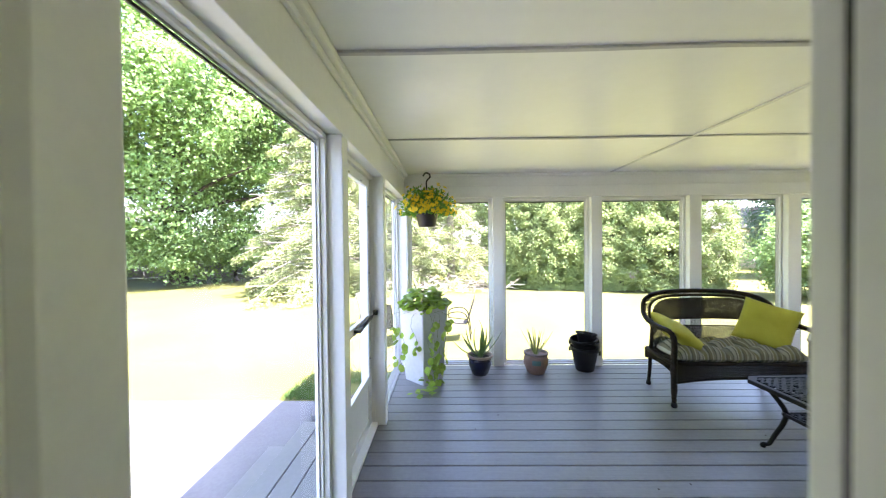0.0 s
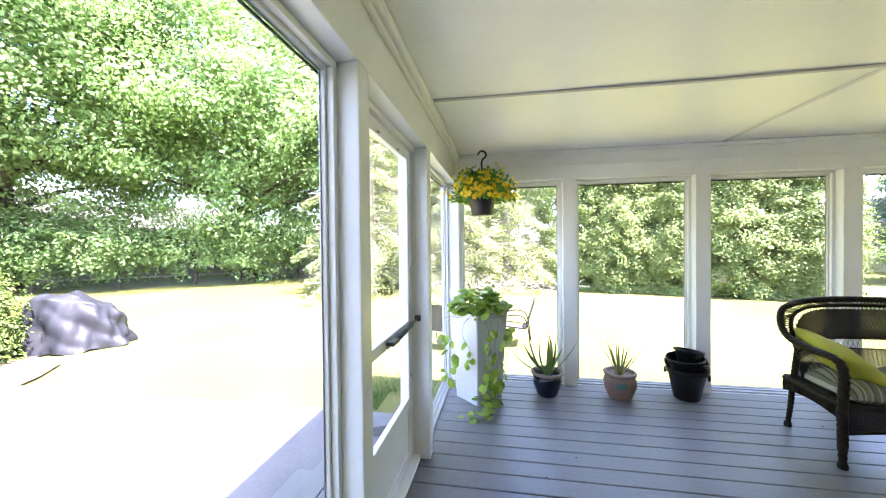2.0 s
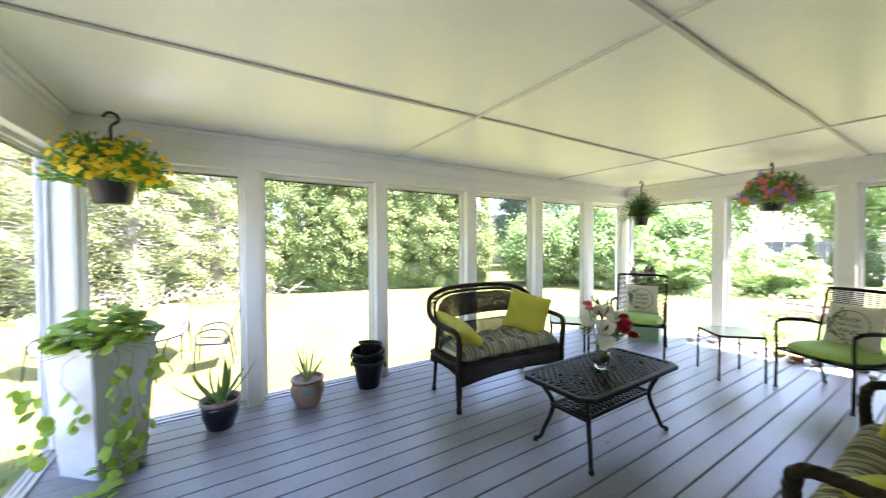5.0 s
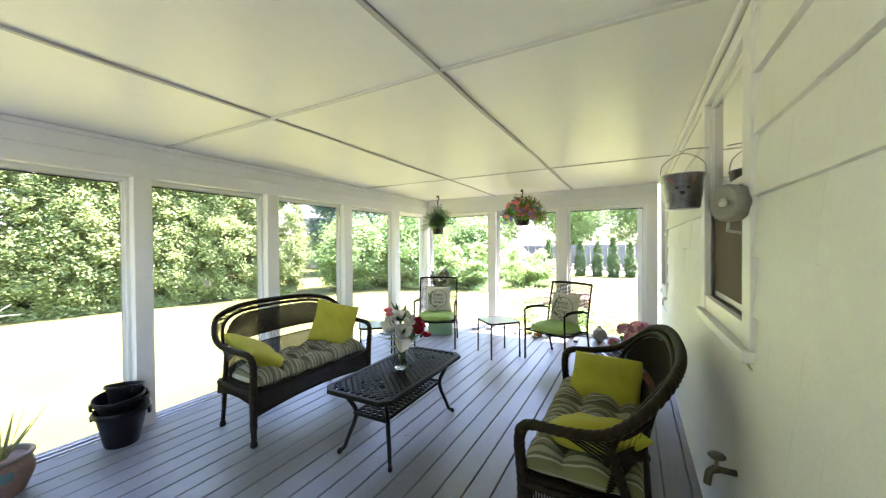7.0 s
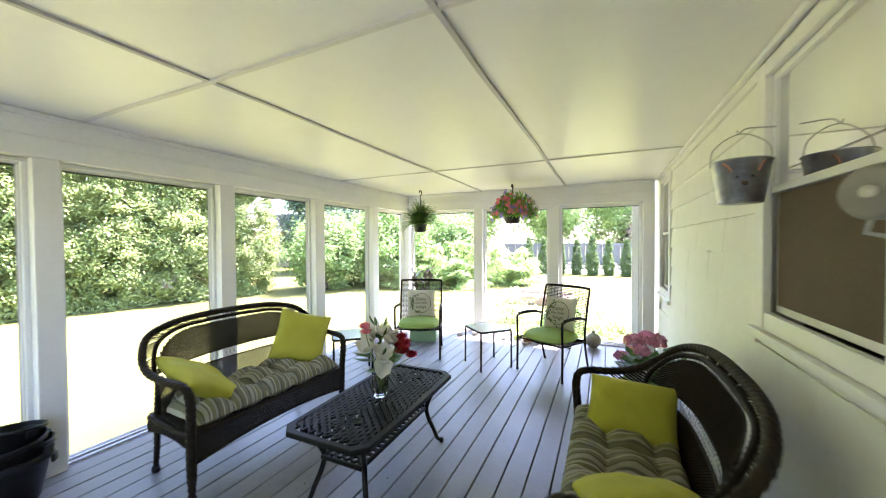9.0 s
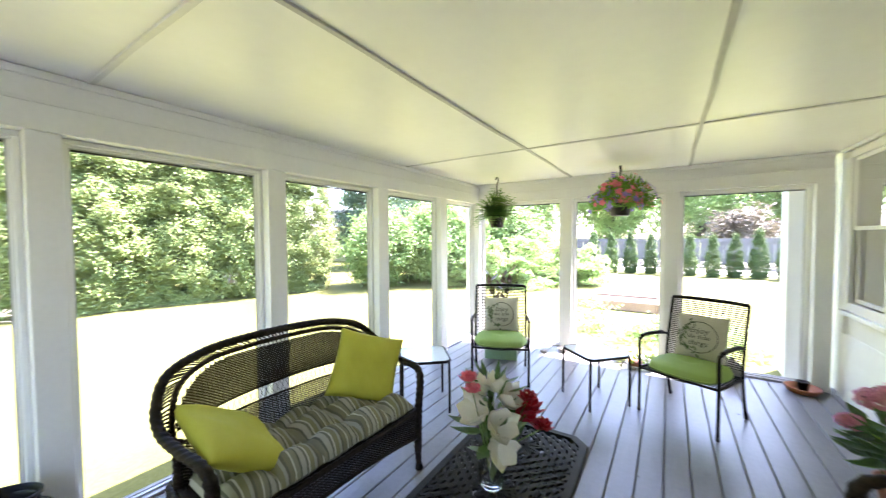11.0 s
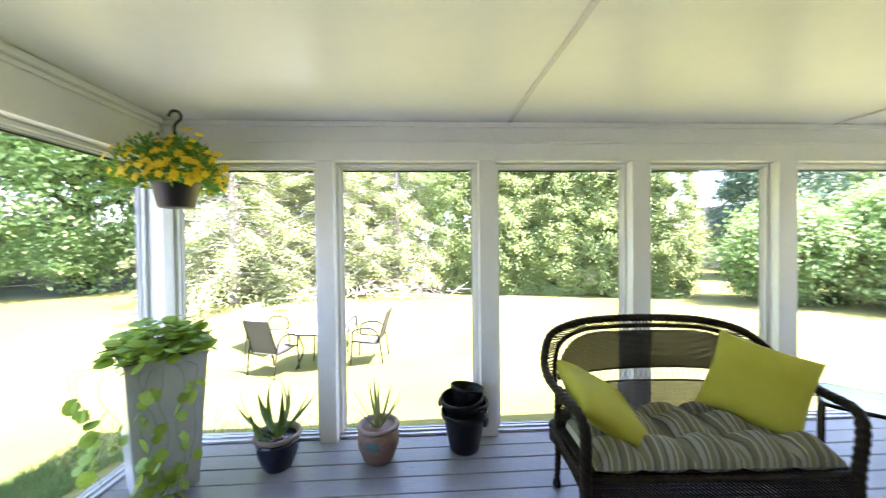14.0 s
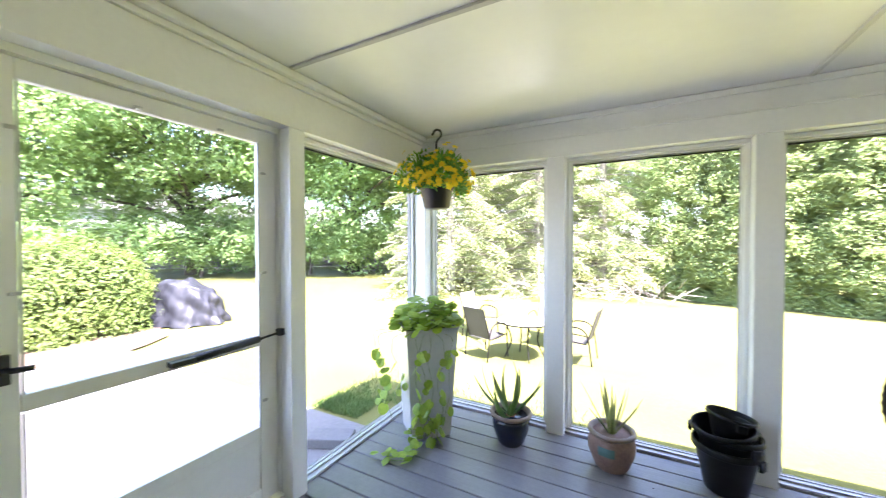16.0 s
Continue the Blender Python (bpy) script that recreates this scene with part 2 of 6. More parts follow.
LEAFY = mat("leafy_shrub_leaf", (0.13, 0.235, 0.075), (0.27, 0.385, 0.135), 0.6, 0.8, 9, 0.0, rand=0.2, trans=0.4)
SHRUB = mat("light_shrub_leaf", (0.25, 0.37, 0.14), (0.40, 0.52, 0.23), 0.6, 0.8, 9, 0.0, rand=0.2, trans=0.6)
CONE = mat("young_arborvitae_leaf", (0.06, 0.115, 0.028), (0.105, 0.175, 0.048), 0.6, 0.8, 9, 0.0, rand=0.35, trans=0.25)
PINE = mat("dark_pine_needles", (0.07, 0.12, 0.075), (0.12, 0.18, 0.11), 0.6, 0.8, 9, 0.0, rand=0.3, trans=0.2)
REDTREE = mat("copper_leaf", (0.10, 0.085, 0.06), (0.16, 0.14, 0.10), 0.6, 0.8, 9, 0.0, rand=0.3, trans=0.3)
TURF = mat("shaded_grass_blade", (0.05, 0.115, 0.02), (0.09, 0.175, 0.035), 0.7, 3, 30, 0.0, rand=0.2, trans=0.3)
FENCEWOOD = mat("weathered_fence", (0.15, 0.15, 0.16), (0.21, 0.21, 0.22), 0.85, 2, 40, 0.3, rand=0.12)
VINYL = mat("grey_vinyl_fence", (0.10, 0.10, 0.115), (0.135, 0.135, 0.15), 0.6, 2, 40, 0.1, rand=0.06)
BEIGE = mat("beige_siding", (0.42, 0.36, 0.25), (0.48, 0.42, 0.30), 0.7, 2, 40, 0.1)
HOUSEWHITE = mat("white_siding", (0.62, 0.63, 0.65), (0.7, 0.71, 0.72), 0.7, 2, 40, 0.1)
ROOFING = mat("grey_roof_shingle", (0.16, 0.15, 0.15), (0.25, 0.24, 0.23), 0.9, 3, 60, 0.4)
TARP = mat("grey_tarp", (0.012, 0.013, 0.018), (0.020, 0.0215, 0.029), 0.5, 3, 80, 0.15, spec=0.35)
TIMBER = mat("raised_bed_timber", (0.26, 0.18, 0.14), (0.36, 0.27, 0.21), 0.85, 4, 50, 0.3)
SLINGGREY = mat("grey_sling", (0.035, 0.033, 0.03), (0.055, 0.052, 0.048), 0.7, 6, 200, 0.15)
PALESLING = mat("pale_sling", (0.14, 0.145, 0.17), (0.18, 0.185, 0.21), 0.7, 6, 200, 0.15)
STONE = mat("grey_stone", (0.16, 0.15, 0.14), (0.34, 0.32, 0.3), 0.85, 6, 50, 0.5, rand=0.3)


# ---- builders ----
def part(name, bm, material, parent, label="", smooth=False):
    me = bpy.data.meshes.new(name)
    bm.to_mesh(me)
    bm.free()
    if smooth:
        for f in me.polygons:
            f.use_smooth = True
    me.materials.append(material)
    ob = new(name, me)
    ob.parent = parent
    if label:
        tagged(ob, label)
    return ob


def thing(name, at, label, category, group="", kind=""):
    ob = new(name)
    ob.empty_display_size = 0.1
    ob.matrix_world = at if isinstance(at, Matrix) else Matrix.Translation(at)
    return tagged(ob, label, category, group, kind)


def single(name, bm, material, label, category, at=None, group="", kind="", smooth=False):
    ob = part(name, bm, material, None, "", smooth)
    if at is not None:
        ob.matrix_world = at
    return tagged(ob, label, category, group, kind)


def box(x0, x1, y0, y1, z0, z1, bevel=0.0, bm=None):
    fresh = bm is None
    bm = bmesh.new() if fresh else bm
    m = Matrix.LocRotScale(((x0 + x1) / 2, (y0 + y1) / 2, (z0 + z1) / 2), None, (abs(x1 - x0), abs(y1 - y0), abs(z1 - z0)))
    geo = bmesh.ops.create_cube(bm, size=1, matrix=m)
    if bevel:
        edges = list({e for v in geo["verts"] for e in v.link_edges})
        bmesh.ops.bevel(bm, geom=edges, offset=bevel, segments=2, affect="EDGES", profile=0.6)
    return bm


def tube(points, radius, seg=8, bm=None, braid=0.0, twist=40.0, caps=True):
    """A tube along points; radius a number or one for each point; braid adds a twisted relief."""
    bm = bm or bmesh.new()
    pts = [Vector(p) for p in points]
    rs = radius if isinstance(radius, (list, tuple)) else [radius] * len(pts)
    if braid:
        run = np.concatenate([[0.0], np.cumsum([(q - p).length for p, q in zip(pts, pts[1:])])])
        fine = np.linspace(0, run[-1], max(4, int(run[-1] / 0.0034)))
        cols = [np.interp(fine, run, [p[c] for p in pts]) for c in range(3)]
        rs = np.interp(fine, run, rs).tolist()
        pts = [Vector(p) for p in zip(*cols)]
    side, s, rings = None, 0.0, []
    for i, p in enumerate(pts):
        d = (pts[min(i + 1, len(pts) - 1)] - pts[max(i - 1, 0)]).normalized()
        if side is None:
            side = d.orthogonal().normalized()
        side = (side - d * side.dot(d)).normalized()
        up = d.cross(side)
        if i:
            s += (p - pts[i - 1]).length
        ring = []
        for k in range(seg):
            a = 2 * math.pi * k / seg
            r = rs[i] * (1 - braid + 2.2 * braid * abs(math.sin(1.5 * abs(a - math.pi) + twist * 0.5 * s)) if braid else 1)
            ring.append(bm.verts.new(p + side * (r * math.cos(a)) + up * (r * math.sin(a))))
        rings.append(ring)
    for a, b in zip(rings, rings[1:]):
        for k in range(seg):
            bm.faces.new((a[k], a[(k + 1) % seg], b[(k + 1) % seg], b[k]))
    if caps:
        bm.faces.new(rings[0][::-1])
        bm.faces.new(rings[-1])
    return bm


def smooth_line(points, n=10):
    """Catmull-Rom through the points."""
    p = [Vector(q) for q in points]
    p = [2 * p[0] - p[1]] + p + [2 * p[-1] - p[-2]]
    out = []
    for i in range(1, len(p) - 2):
        for k in range(n):
            t = k / n
            out.append(0.5 * ((2 * p[i]) + (p[i + 1] - p[i - 1]) * t + (2 * p[i - 1] - 5 * p[i] + 4 * p[i + 1] - p[i + 2]) * t * t + (3 * p[i] - p[i - 1] - 3 * p[i + 1] + p[i + 2]) * t ** 3))
    return out + [p[-2]]


def lathe(profile, seg=28, bm=None, at=(0, 0, 0)):
    bm = bm or bmesh.new()
    rings = []
    for r, z in profile:
        rings.append([bm.verts.new((at[0] + r * math.cos(2 * math.pi * k / seg), at[1] + r * math.sin(2 * math.pi * k / seg), at[2] + z)) for k in range(seg)])
    for a, b in zip(rings, rings[1:]):
        for k in range(seg):
            bm.faces.new((a[k], a[(k + 1) % seg], b[(k + 1) % seg], b[k]))
    if profile[0][0] > 1e-4:
        bm.faces.new(rings[0][::-1])
    if profile[-1][0] > 1e-4:
        bm.faces.new(rings[-1])
    return bm


def surface(fn, nu, nv, bm=None, close=False):
    bm = bm or bmesh.new()
    g = [[bm.verts.new(fn(i / nu, j / nv)) for j in range(nv + 1)] for i in range(nu + 1)]
    for i in range(nu):
        for j in range(nv):
            bm.faces.new((g[i][j], g[i + 1][j], g[i + 1][j + 1], g[i][j + 1]))
    return bm


def from_arrays(name, verts, faces, material, parent, label="", smooth=False):
    me = bpy.data.meshes.new(name)
    me.from_pydata(verts, [], faces)
    me.materials.append(material)
    if smooth:
        me.polygons.foreach_set("use_smooth", [True] * len(me.polygons))
    ob = new(name, me)
    ob.parent = parent
    if label:
        tagged(ob, label)
    return ob


def leaf_cloud(rng, centres, normals, size, aspect=0.6, droop=0.0, jitter=0.6):
    """Pointed four-cornered leaves, folded along the middle, at the given places."""
    n = len(centres)
    nrm = normals + rng.normal(0, jitter, (n, 3))
    nrm /= np.linalg.norm(nrm, axis=1)[:, None] + 1e-9
    ax = rng.normal(0, 1, (n, 3))
    ax[:, 2] -= droop
    ax -= nrm * np.sum(ax * nrm, 1)[:, None]
    ax /= np.linalg.norm(ax, axis=1)[:, None] + 1e-9
    sd = np.cross(nrm, ax)
    s = (size * rng.uniform(0.6, 1.35, n))[:, None]
    a, c = centres - ax * s * 0.5, centres + ax * s * 0.5
    b, d = centres + sd * s * aspect * 0.5 + nrm * s * 0.12, centres - sd * s * aspect * 0.5 + nrm * s * 0.12
    verts = np.stack([a, b, c, d], 1).reshape(-1, 3)
    faces = np.arange(4 * n).reshape(n, 4)
    return verts.tolist(), faces.tolist()


def clumps(rng, n_clumps, per, shell, spread, flat=0.6):
    """Leaf places and normals: clumps on a crown given by shell(rng, n) -> places, outward directions."""
    cen, out = shell(rng, n_clumps)
    idx = np.repeat(np.arange(n_clumps), per)
    off = rng.normal(0, 1, (n_clumps * per, 3)) * spread * rng.uniform(0.6, 1.3, (n_clumps, 1))[idx]
    off[:, 2] *= flat
    p = cen[idx] + off
    nr = out[idx] * 0.5 + off / (np.linalg.norm(off, axis=1)[:, None] + 1e-9) * 0.5 + np.array([0, 0, 0.6])
    return p, nr


# ---- the porch: posts, beams, ceiling ----
W0, W1, YF, ZC, ZH = -0.022, 6.46, 3.69, 2.22, 1.945  # inner faces, ceiling, underside of the beams
D = 0.14  # wall depth


def structure(name, bm, material, label, category, smooth=False):
    return single(name, bm, material, label, category, kind="structure", smooth=smooth)


def post(x0, x1, y0, y1):
    p = thing("porch_post", ((x0 + x1) / 2, (y0 + y1) / 2, 0), "square white painted wooden porch post", "post", "porch posts", "structure")
    w, d = (x1 - x0) / 2, (y1 - y0) / 2
    part("shaft", box(-w, w, -d, d, -0.02, ZH - 0.0005, 0.006), WHITE, p)
    return p


far_posts = [(0.995, 1.115), (2.12, 2.24), (3.23, 3.365), (4.34, 4.485), (5.45, 5.59)]
for a, b in far_posts:
    post(a, b, YF, YF + D)
post(W0 - D, W0 + 0.03, YF - 0.02, YF + D)
post(W1 - 0.02, W1 + D, YF - 0.02, YF + D)
east_posts = [(1.22, 1.36), (2.36, 2.50)]
for a, b in east_posts:
    post(W1, W1 + D, a, b)
post(W1 - 0.03, W1 + D, 0.045, 0.175)
for a, b in [(1.345, 1.437), (2.385, 2.48)]:
    post(W0 - D, W0, a, b)
post(W0 - D, 0.005, 0.03, 0.19)


def beam(name, axis, a, b, face, sign, label):
    """Header over a screen wall: a deep lower board, an upper board set back, and a small bead at the ceiling."""
    h = thing(name, (0, 0, 0), label, "wall", "", "structure")
    def slab(n, near, far, z0, z1, bevel):
        lo, hi = sorted((face + sign * near, face + sign * far))
        bm = box(a, b, lo, hi, z0, z1, bevel) if axis == "x" else box(lo, hi, a, b, z0, z1, bevel)
        part(n, bm, WHITE, h)
    slab("lower_board", 0.0, D, ZH, 2.077, 0.005)
    slab("upper_board", 0.018, D - 0.004, 2.0775, ZC + 0.10, 0.0)
    slab("cover_strip", -0.007, -0.0005, 2.066, 2.084, 0.004)
    slab("ceiling_bead", -0.002, 0.0175, 2.18, ZC - 0.003, 0.006)
    return h


beam("wall_north", "x", W0 - D, W1 + D, YF, 1, "white painted header beam above the screened wall facing the hedge")
beam("wall_east", "y", 0.045, YF - 0.004, W1, 1, "white painted header beam above the screened end wall")
wl = thing("wall_west", (0, 0, 0), "white painted header beam above the screen door wall", "wall", "", "structure")
part("lower_board", box(W0 - D, W0, 0.03, YF - 0.004, ZH, ZC + 0.1, 0.004), WHITE, wl)
part("crown_strip", box(W0 + 0.001, W0 + 0.022, 0.03, YF - 0.03, 2.150, 2.177, 0.006), WHITE, wl)
part("crown_moulding", box(W0 + 0.001, W0 + 0.05, 0.03, YF - 0.03, 2.178, ZC - 0.003, 0.012), WHITE, wl)

ceil = box(W0 - D, W1 + D, -0.16, YF + D, ZC, ZC + 0.04)
structure("ceiling", ceil, CEIL, "glossy cream-white painted panel ceiling with thin battens", "ceiling")


def batten(along, at, a, b, sag):
    n = 40
    bm = bmesh.new()
    prev = None
    rng = random.Random(int(at * 100))
    ph = rng.uniform(0, 6)
    for i in range(n + 1):
        t = a + (b - a) * i / n
        wob = 0.004 * math.sin(t * 2.6 + ph) + 0.002 * math.sin(t * 7 + ph)
        drop = 0.009 + sag * 0.5 * (1 + math.sin(t * 2.57 + ph))
        c = [(-0.014, -0.0005), (-0.0115, -drop), (0.0115, -drop), (0.014, -0.0005)]
        ring = [bm.verts.new((t, at + wob + o, ZC + z) if along == "x" else (at + wob + o, t, ZC + z)) for o, z in c]
        if prev:
            for k in range(3):
                bm.faces.new((prev[k], prev[k + 1], ring[k + 1], ring[k]))
        prev = ring
    bmesh.ops.recalc_face_normals(bm, faces=bm.faces)
    # the greys carry the battens' shade: deeper along x, fainter along y
    return structure("trim_batten", bm, SHADOWGAP if along == "x" else PALESHADOWGAP, "thin wavy batten over a ceiling panel joint", "trim")


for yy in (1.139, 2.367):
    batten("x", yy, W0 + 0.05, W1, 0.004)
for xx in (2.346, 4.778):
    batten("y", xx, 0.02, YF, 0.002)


# ---- window and screen frames in the openings ----
def opening(number, axis, a, b, face, sign, z0=0.018, z1=ZH - 0.002):
    """A framed pane set into an opening of a screen wall."""
    w = thing("window_%d" % number, (0, 0, 0), "full-height clear porch panel in a slim white frame", "window", "porch panels", "structure")
    def bar(n, u0, u1, near, far, za, zb, material, bevel=0.003):
        lo, hi = sorted((face + sign * near, face + sign * far))
        part(n, box(u0, u1, lo, hi, za, zb, bevel) if axis == "x" else box(lo, hi, u0, u1, za, zb, bevel), material, w)
    a, b = a + 0.001, b - 0.001
    for n, near, far, wd, material in (("window_frame", 0.075, 0.10, 0.024, WHITE), ("screen_frame", 0.1005, 0.115, 0.036, WHITE), ("edge_strip", 0.1155, 0.119, 0.042, ALU)):
        bar(n, a, b, near, far, z1 - wd, z1, material)
        bar(n, a, b, near, far, z0, z0 + wd * 0.5, ALU)
        bar(n, a, a + wd, near, far, z0 + wd * 0.5 + 0.001, z1 - wd - 0.001, material)
        bar(n, b - wd, b, near, far, z0 + wd * 0.5 + 0.001, z1 - wd - 0.001, material)
    bar("dark_spline", a + 0.04, b - 0.04, 0.1195, 0.124, z1 - 0.052, z1 - 0.0425, RUBBER, 0)
    bar("window_sill", a, b, 0.045, 0.135, 0.001, z0 - 0.001, ALU)
    lo = face + sign * 0.112
    bm = bmesh.new()
    q = [(a + 0.03, z0 + 0.02), (b - 0.03, z0 + 0.02), (b - 0.03, z1 - 0.03), (a + 0.03, z1 - 0.03)]
    vs = [bm.verts.new((u, lo, z) if axis == "x" else (lo, u, z)) for u, z in q]
    bm.faces.new(vs)
    pane = part("pane", bm, PANE, w)
    pane.visible_shadow = False
    return w


k = 1
edges = [W0 + 0.03] + [e for p in far_posts for e in p] + [W1 - 0.02]
for a, b in zip(edges[0::2], edges[1::2]):
    opening(k, "x", a, b, YF, 1)
    k += 1
edges = [0.175] + [e for p in east_posts for e in p] + [YF - 0.02]
for a, b in zip(edges[0::2], edges[1::2]):
    opening(k, "y", a, b, W1, 1)
    k += 1
for a, b in [(0.19, 1.345), (2.48, YF - 0.02)]:
    opening(k, "y", a, b, W0, -1)
    k += 1

# ---- screen door ----
door = thing("door_1", (W0 - 0.05, 0, 0), "white aluminium storm door, closed, with a black closer bar", "door", "", "structure")
dx0, dx1, dy0, dy1 = -0.085, -0.055, 1.443, 2.379
for n, y0, y1, z0, z1 in (("door_stile", dy0, dy0 + 0.057, 0.03, 1.915), ("door_stile", dy1 - 0.096, dy1 - 0.002, 0.03, 1.915), ("door_rail", dy0 + 0.058, dy1 - 0.097, 1.85, 1.915),
                          ("door_rail", dy0 + 0.058, dy1 - 0.097, 0.83, 0.885), ("door_rail", dy0 + 0.058, dy1 - 0.097, 0.36, 0.42), ("door_rail", dy0 + 0.058, dy1 - 0.097, 0.03, 0.10)):
    part(n, box(dx0, dx1, y0, y1, z0, z1, 0.004), WHITE, door)
part("door_panel", box(dx0 + 0.006, dx1 - 0.008, dy0 + 0.059, dy1 - 0.098, 0.101, 0.359), WHITE, door)
for z0, z1 in ((0.886, 1.849), (0.421, 0.829)):
    pn = part("pane", surface(lambda u, v: (-0.07, dy0 + 0.059 + u * (dy1 - dy0 - 0.157), z0 + v * (z1 - z0)), 1, 1), PANE, door)
    pn.visible_shadow = False
    for y in (dy0 + 0.0575, dy1 - 0.1045):
        part("glazing_bead", box(dx1 + 0.0005, dx1 + 0.006, y, y + 0.007, z0, z1), ALU, door)
for y, z in ((dy0 + 0.046, 1.7), (dy1 - 0.075, 1.7), (dy0 + 0.046, 1.2), (dy1 - 0.075, 1.2), (dy1 - 0.075, 0.55), (1.8, 1.86), (2.1, 1.86), (1.9, 0.84)):
    part("clip", box(dx1 + 0.0005, dx1 + 0.012, y - 0.012, y + 0.012, z - 0.006, z + 0.006, 0.002), ALU, door)
part("closer_cylinder", tube([(-0.028, 1.97, 0.862), (-0.028, 2.26, 0.874)], 0.016, 12), RUBBER, door, "black pneumatic closer tube", True)
part("closer_rod", tube([(-0.028, 2.26, 0.874), (-0.02, 2.375, 0.885)], 0.006, 8), RUBBER, door)
part("closer_bracket", box(-0.054, -0.012, 1.88, 1.97, 0.85, 0.872, 0.004), RUBBER, door)
part("closer_bracket", box(-0.035, 0.0, 2.355, 2.3845, 0.87, 0.905, 0.004), RUBBER, door)
part("handle_plate", box(dx1 + 0.0005, dx1 + 0.02, 1.450, 1.478, 0.93, 1.02, 0.004), RUBBER, door)
part("door_handle", tube([(-0.04, 1.464, 0.975), (-0.015, 1.475, 0.975), (-0.005, 1.52, 0.975)], 0.009, 8), RUBBER, door, "black lever handle", True)
part("threshold", box(-0.135, -0.01, dy0 - 0.004, dy1 + 0.004, 0.001, 0.028, 0.004), WHITE, door)
for y0, y1 in ((1.4375, 1.4425), (2.3795, 2.3845)):
    part("door_jamb_strip", box(-0.135, -0.03, y0, y1, 0.029, ZH - 0.002), WHITE, door)
part("door_head", box(-0.135, -0.03, 1.443, 2.379, 1.917, ZH - 0.001), WHITE, door)

# ---- house wall with its doorway, windows and shingles ----
HW = 0.16
DOOR = (0.09, 0.82, 0.0, 2.06)
WIN1 = (2.37, 3.28, 1.05, 2.18)
WIN2 = (5.55, 6.36, 0.80, 2.18)
HX0, HX1, HTOP = -0.9, 8.6, 3.0


def wall_with_holes(x0, x1, z0, z1, holes, y0, y1):
    bm = bmesh.new()
    xs = sorted({x0, x1, *[h[0] for h in holes], *[h[1] for h in holes]})
    for a, b in zip(xs, xs[1:]):
        z = z0
        for h in sorted([h for h in holes if h[0] < (a + b) / 2 < h[1]], key=lambda q: q[2]):
            if h[2] > z:
                box(a, b, y0, y1, z, h[2], bm=bm)
            z = max(z, h[3])
        if z < z1:
            box(a, b, y0, y1, z, z1, bm=bm)
    return bm


south = structure("wall_south", wall_with_holes(HX0, HX1, -0.5, HTOP, [DOOR, WIN1, WIN2], -HW, -0.022), SIDING, "white painted shingled house wall along the porch", "wall")
# rough shell of the rooms behind the wall
structure("wall_inside", wall_with_holes(HX0, HX1, 0.0, 2.5, [], -3.3, -3.2), PLASTER, "plain plaster wall inside the house", "wall")
structure("wall_inside", box(HX0 - 0.1, HX0, -3.3, -HW, -0.5, 3.0), PLASTER, "plain plaster wall inside the house", "wall")
structure("wall_inside", box(HX1, HX1 + 0.1, -3.3, -HW, -0.5, 3.0), PLASTER, "plain plaster wall inside the house", "wall")
structure("floor_inside", box(HX0, HX1, -3.2, -0.17, -0.1, -0.004), PLASTER, "plain floor inside the house", "floor")
structure("ceiling_inside", box(HX0, HX1, -3.2, -0.17, 2.5, 2.6), PLASTER, "plain ceiling inside the house", "ceiling")
rb = bmesh.new()
for ys in (((0.35, 2.95), (-4.0, 4.6)), ((-8.4, 2.95), (-4.0, 4.6))):
    (ya, za), (yb, zb) = ys
    vs = [rb.verts.new(p) for p in ((HX0 - 0.4, ya, za), (HX1 + 0.4, ya, za), (HX1 + 0.4, yb, zb), (HX0 - 0.4, yb, zb))]
    rb.faces.new(vs)
bmesh.ops.solidify(rb, geom=rb.faces[:], thickness=0.12)
structure("house_roof", rb, ROOFING, "grey shingled roof of the house", "roof")
structure("porch_roof", box(-0.32, 7.0, 0.04, 4.12, 2.31, 2.45, 0.01), ROOFING, "flat porch roof with a white edge", "roof")
structure("soffit", box(-0.30, 6.98, 0.04, 4.10, 2.265, 2.309), WHITE, "white soffit under the porch roof edge", "trim")

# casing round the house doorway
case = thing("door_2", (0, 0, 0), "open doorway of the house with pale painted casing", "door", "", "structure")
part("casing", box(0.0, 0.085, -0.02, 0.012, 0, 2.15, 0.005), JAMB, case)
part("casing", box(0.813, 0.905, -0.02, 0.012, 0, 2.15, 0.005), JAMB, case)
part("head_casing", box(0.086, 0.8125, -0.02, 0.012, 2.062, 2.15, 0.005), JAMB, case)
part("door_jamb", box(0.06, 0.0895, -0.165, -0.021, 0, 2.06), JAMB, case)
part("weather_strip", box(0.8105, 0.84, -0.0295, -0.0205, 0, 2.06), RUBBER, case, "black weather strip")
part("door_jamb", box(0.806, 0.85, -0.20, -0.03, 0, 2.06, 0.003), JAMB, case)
part("threshold", box(0.09, 0.805, -0.165, 0.02, -0.0035, 0.016, 0.004), ALU, case)


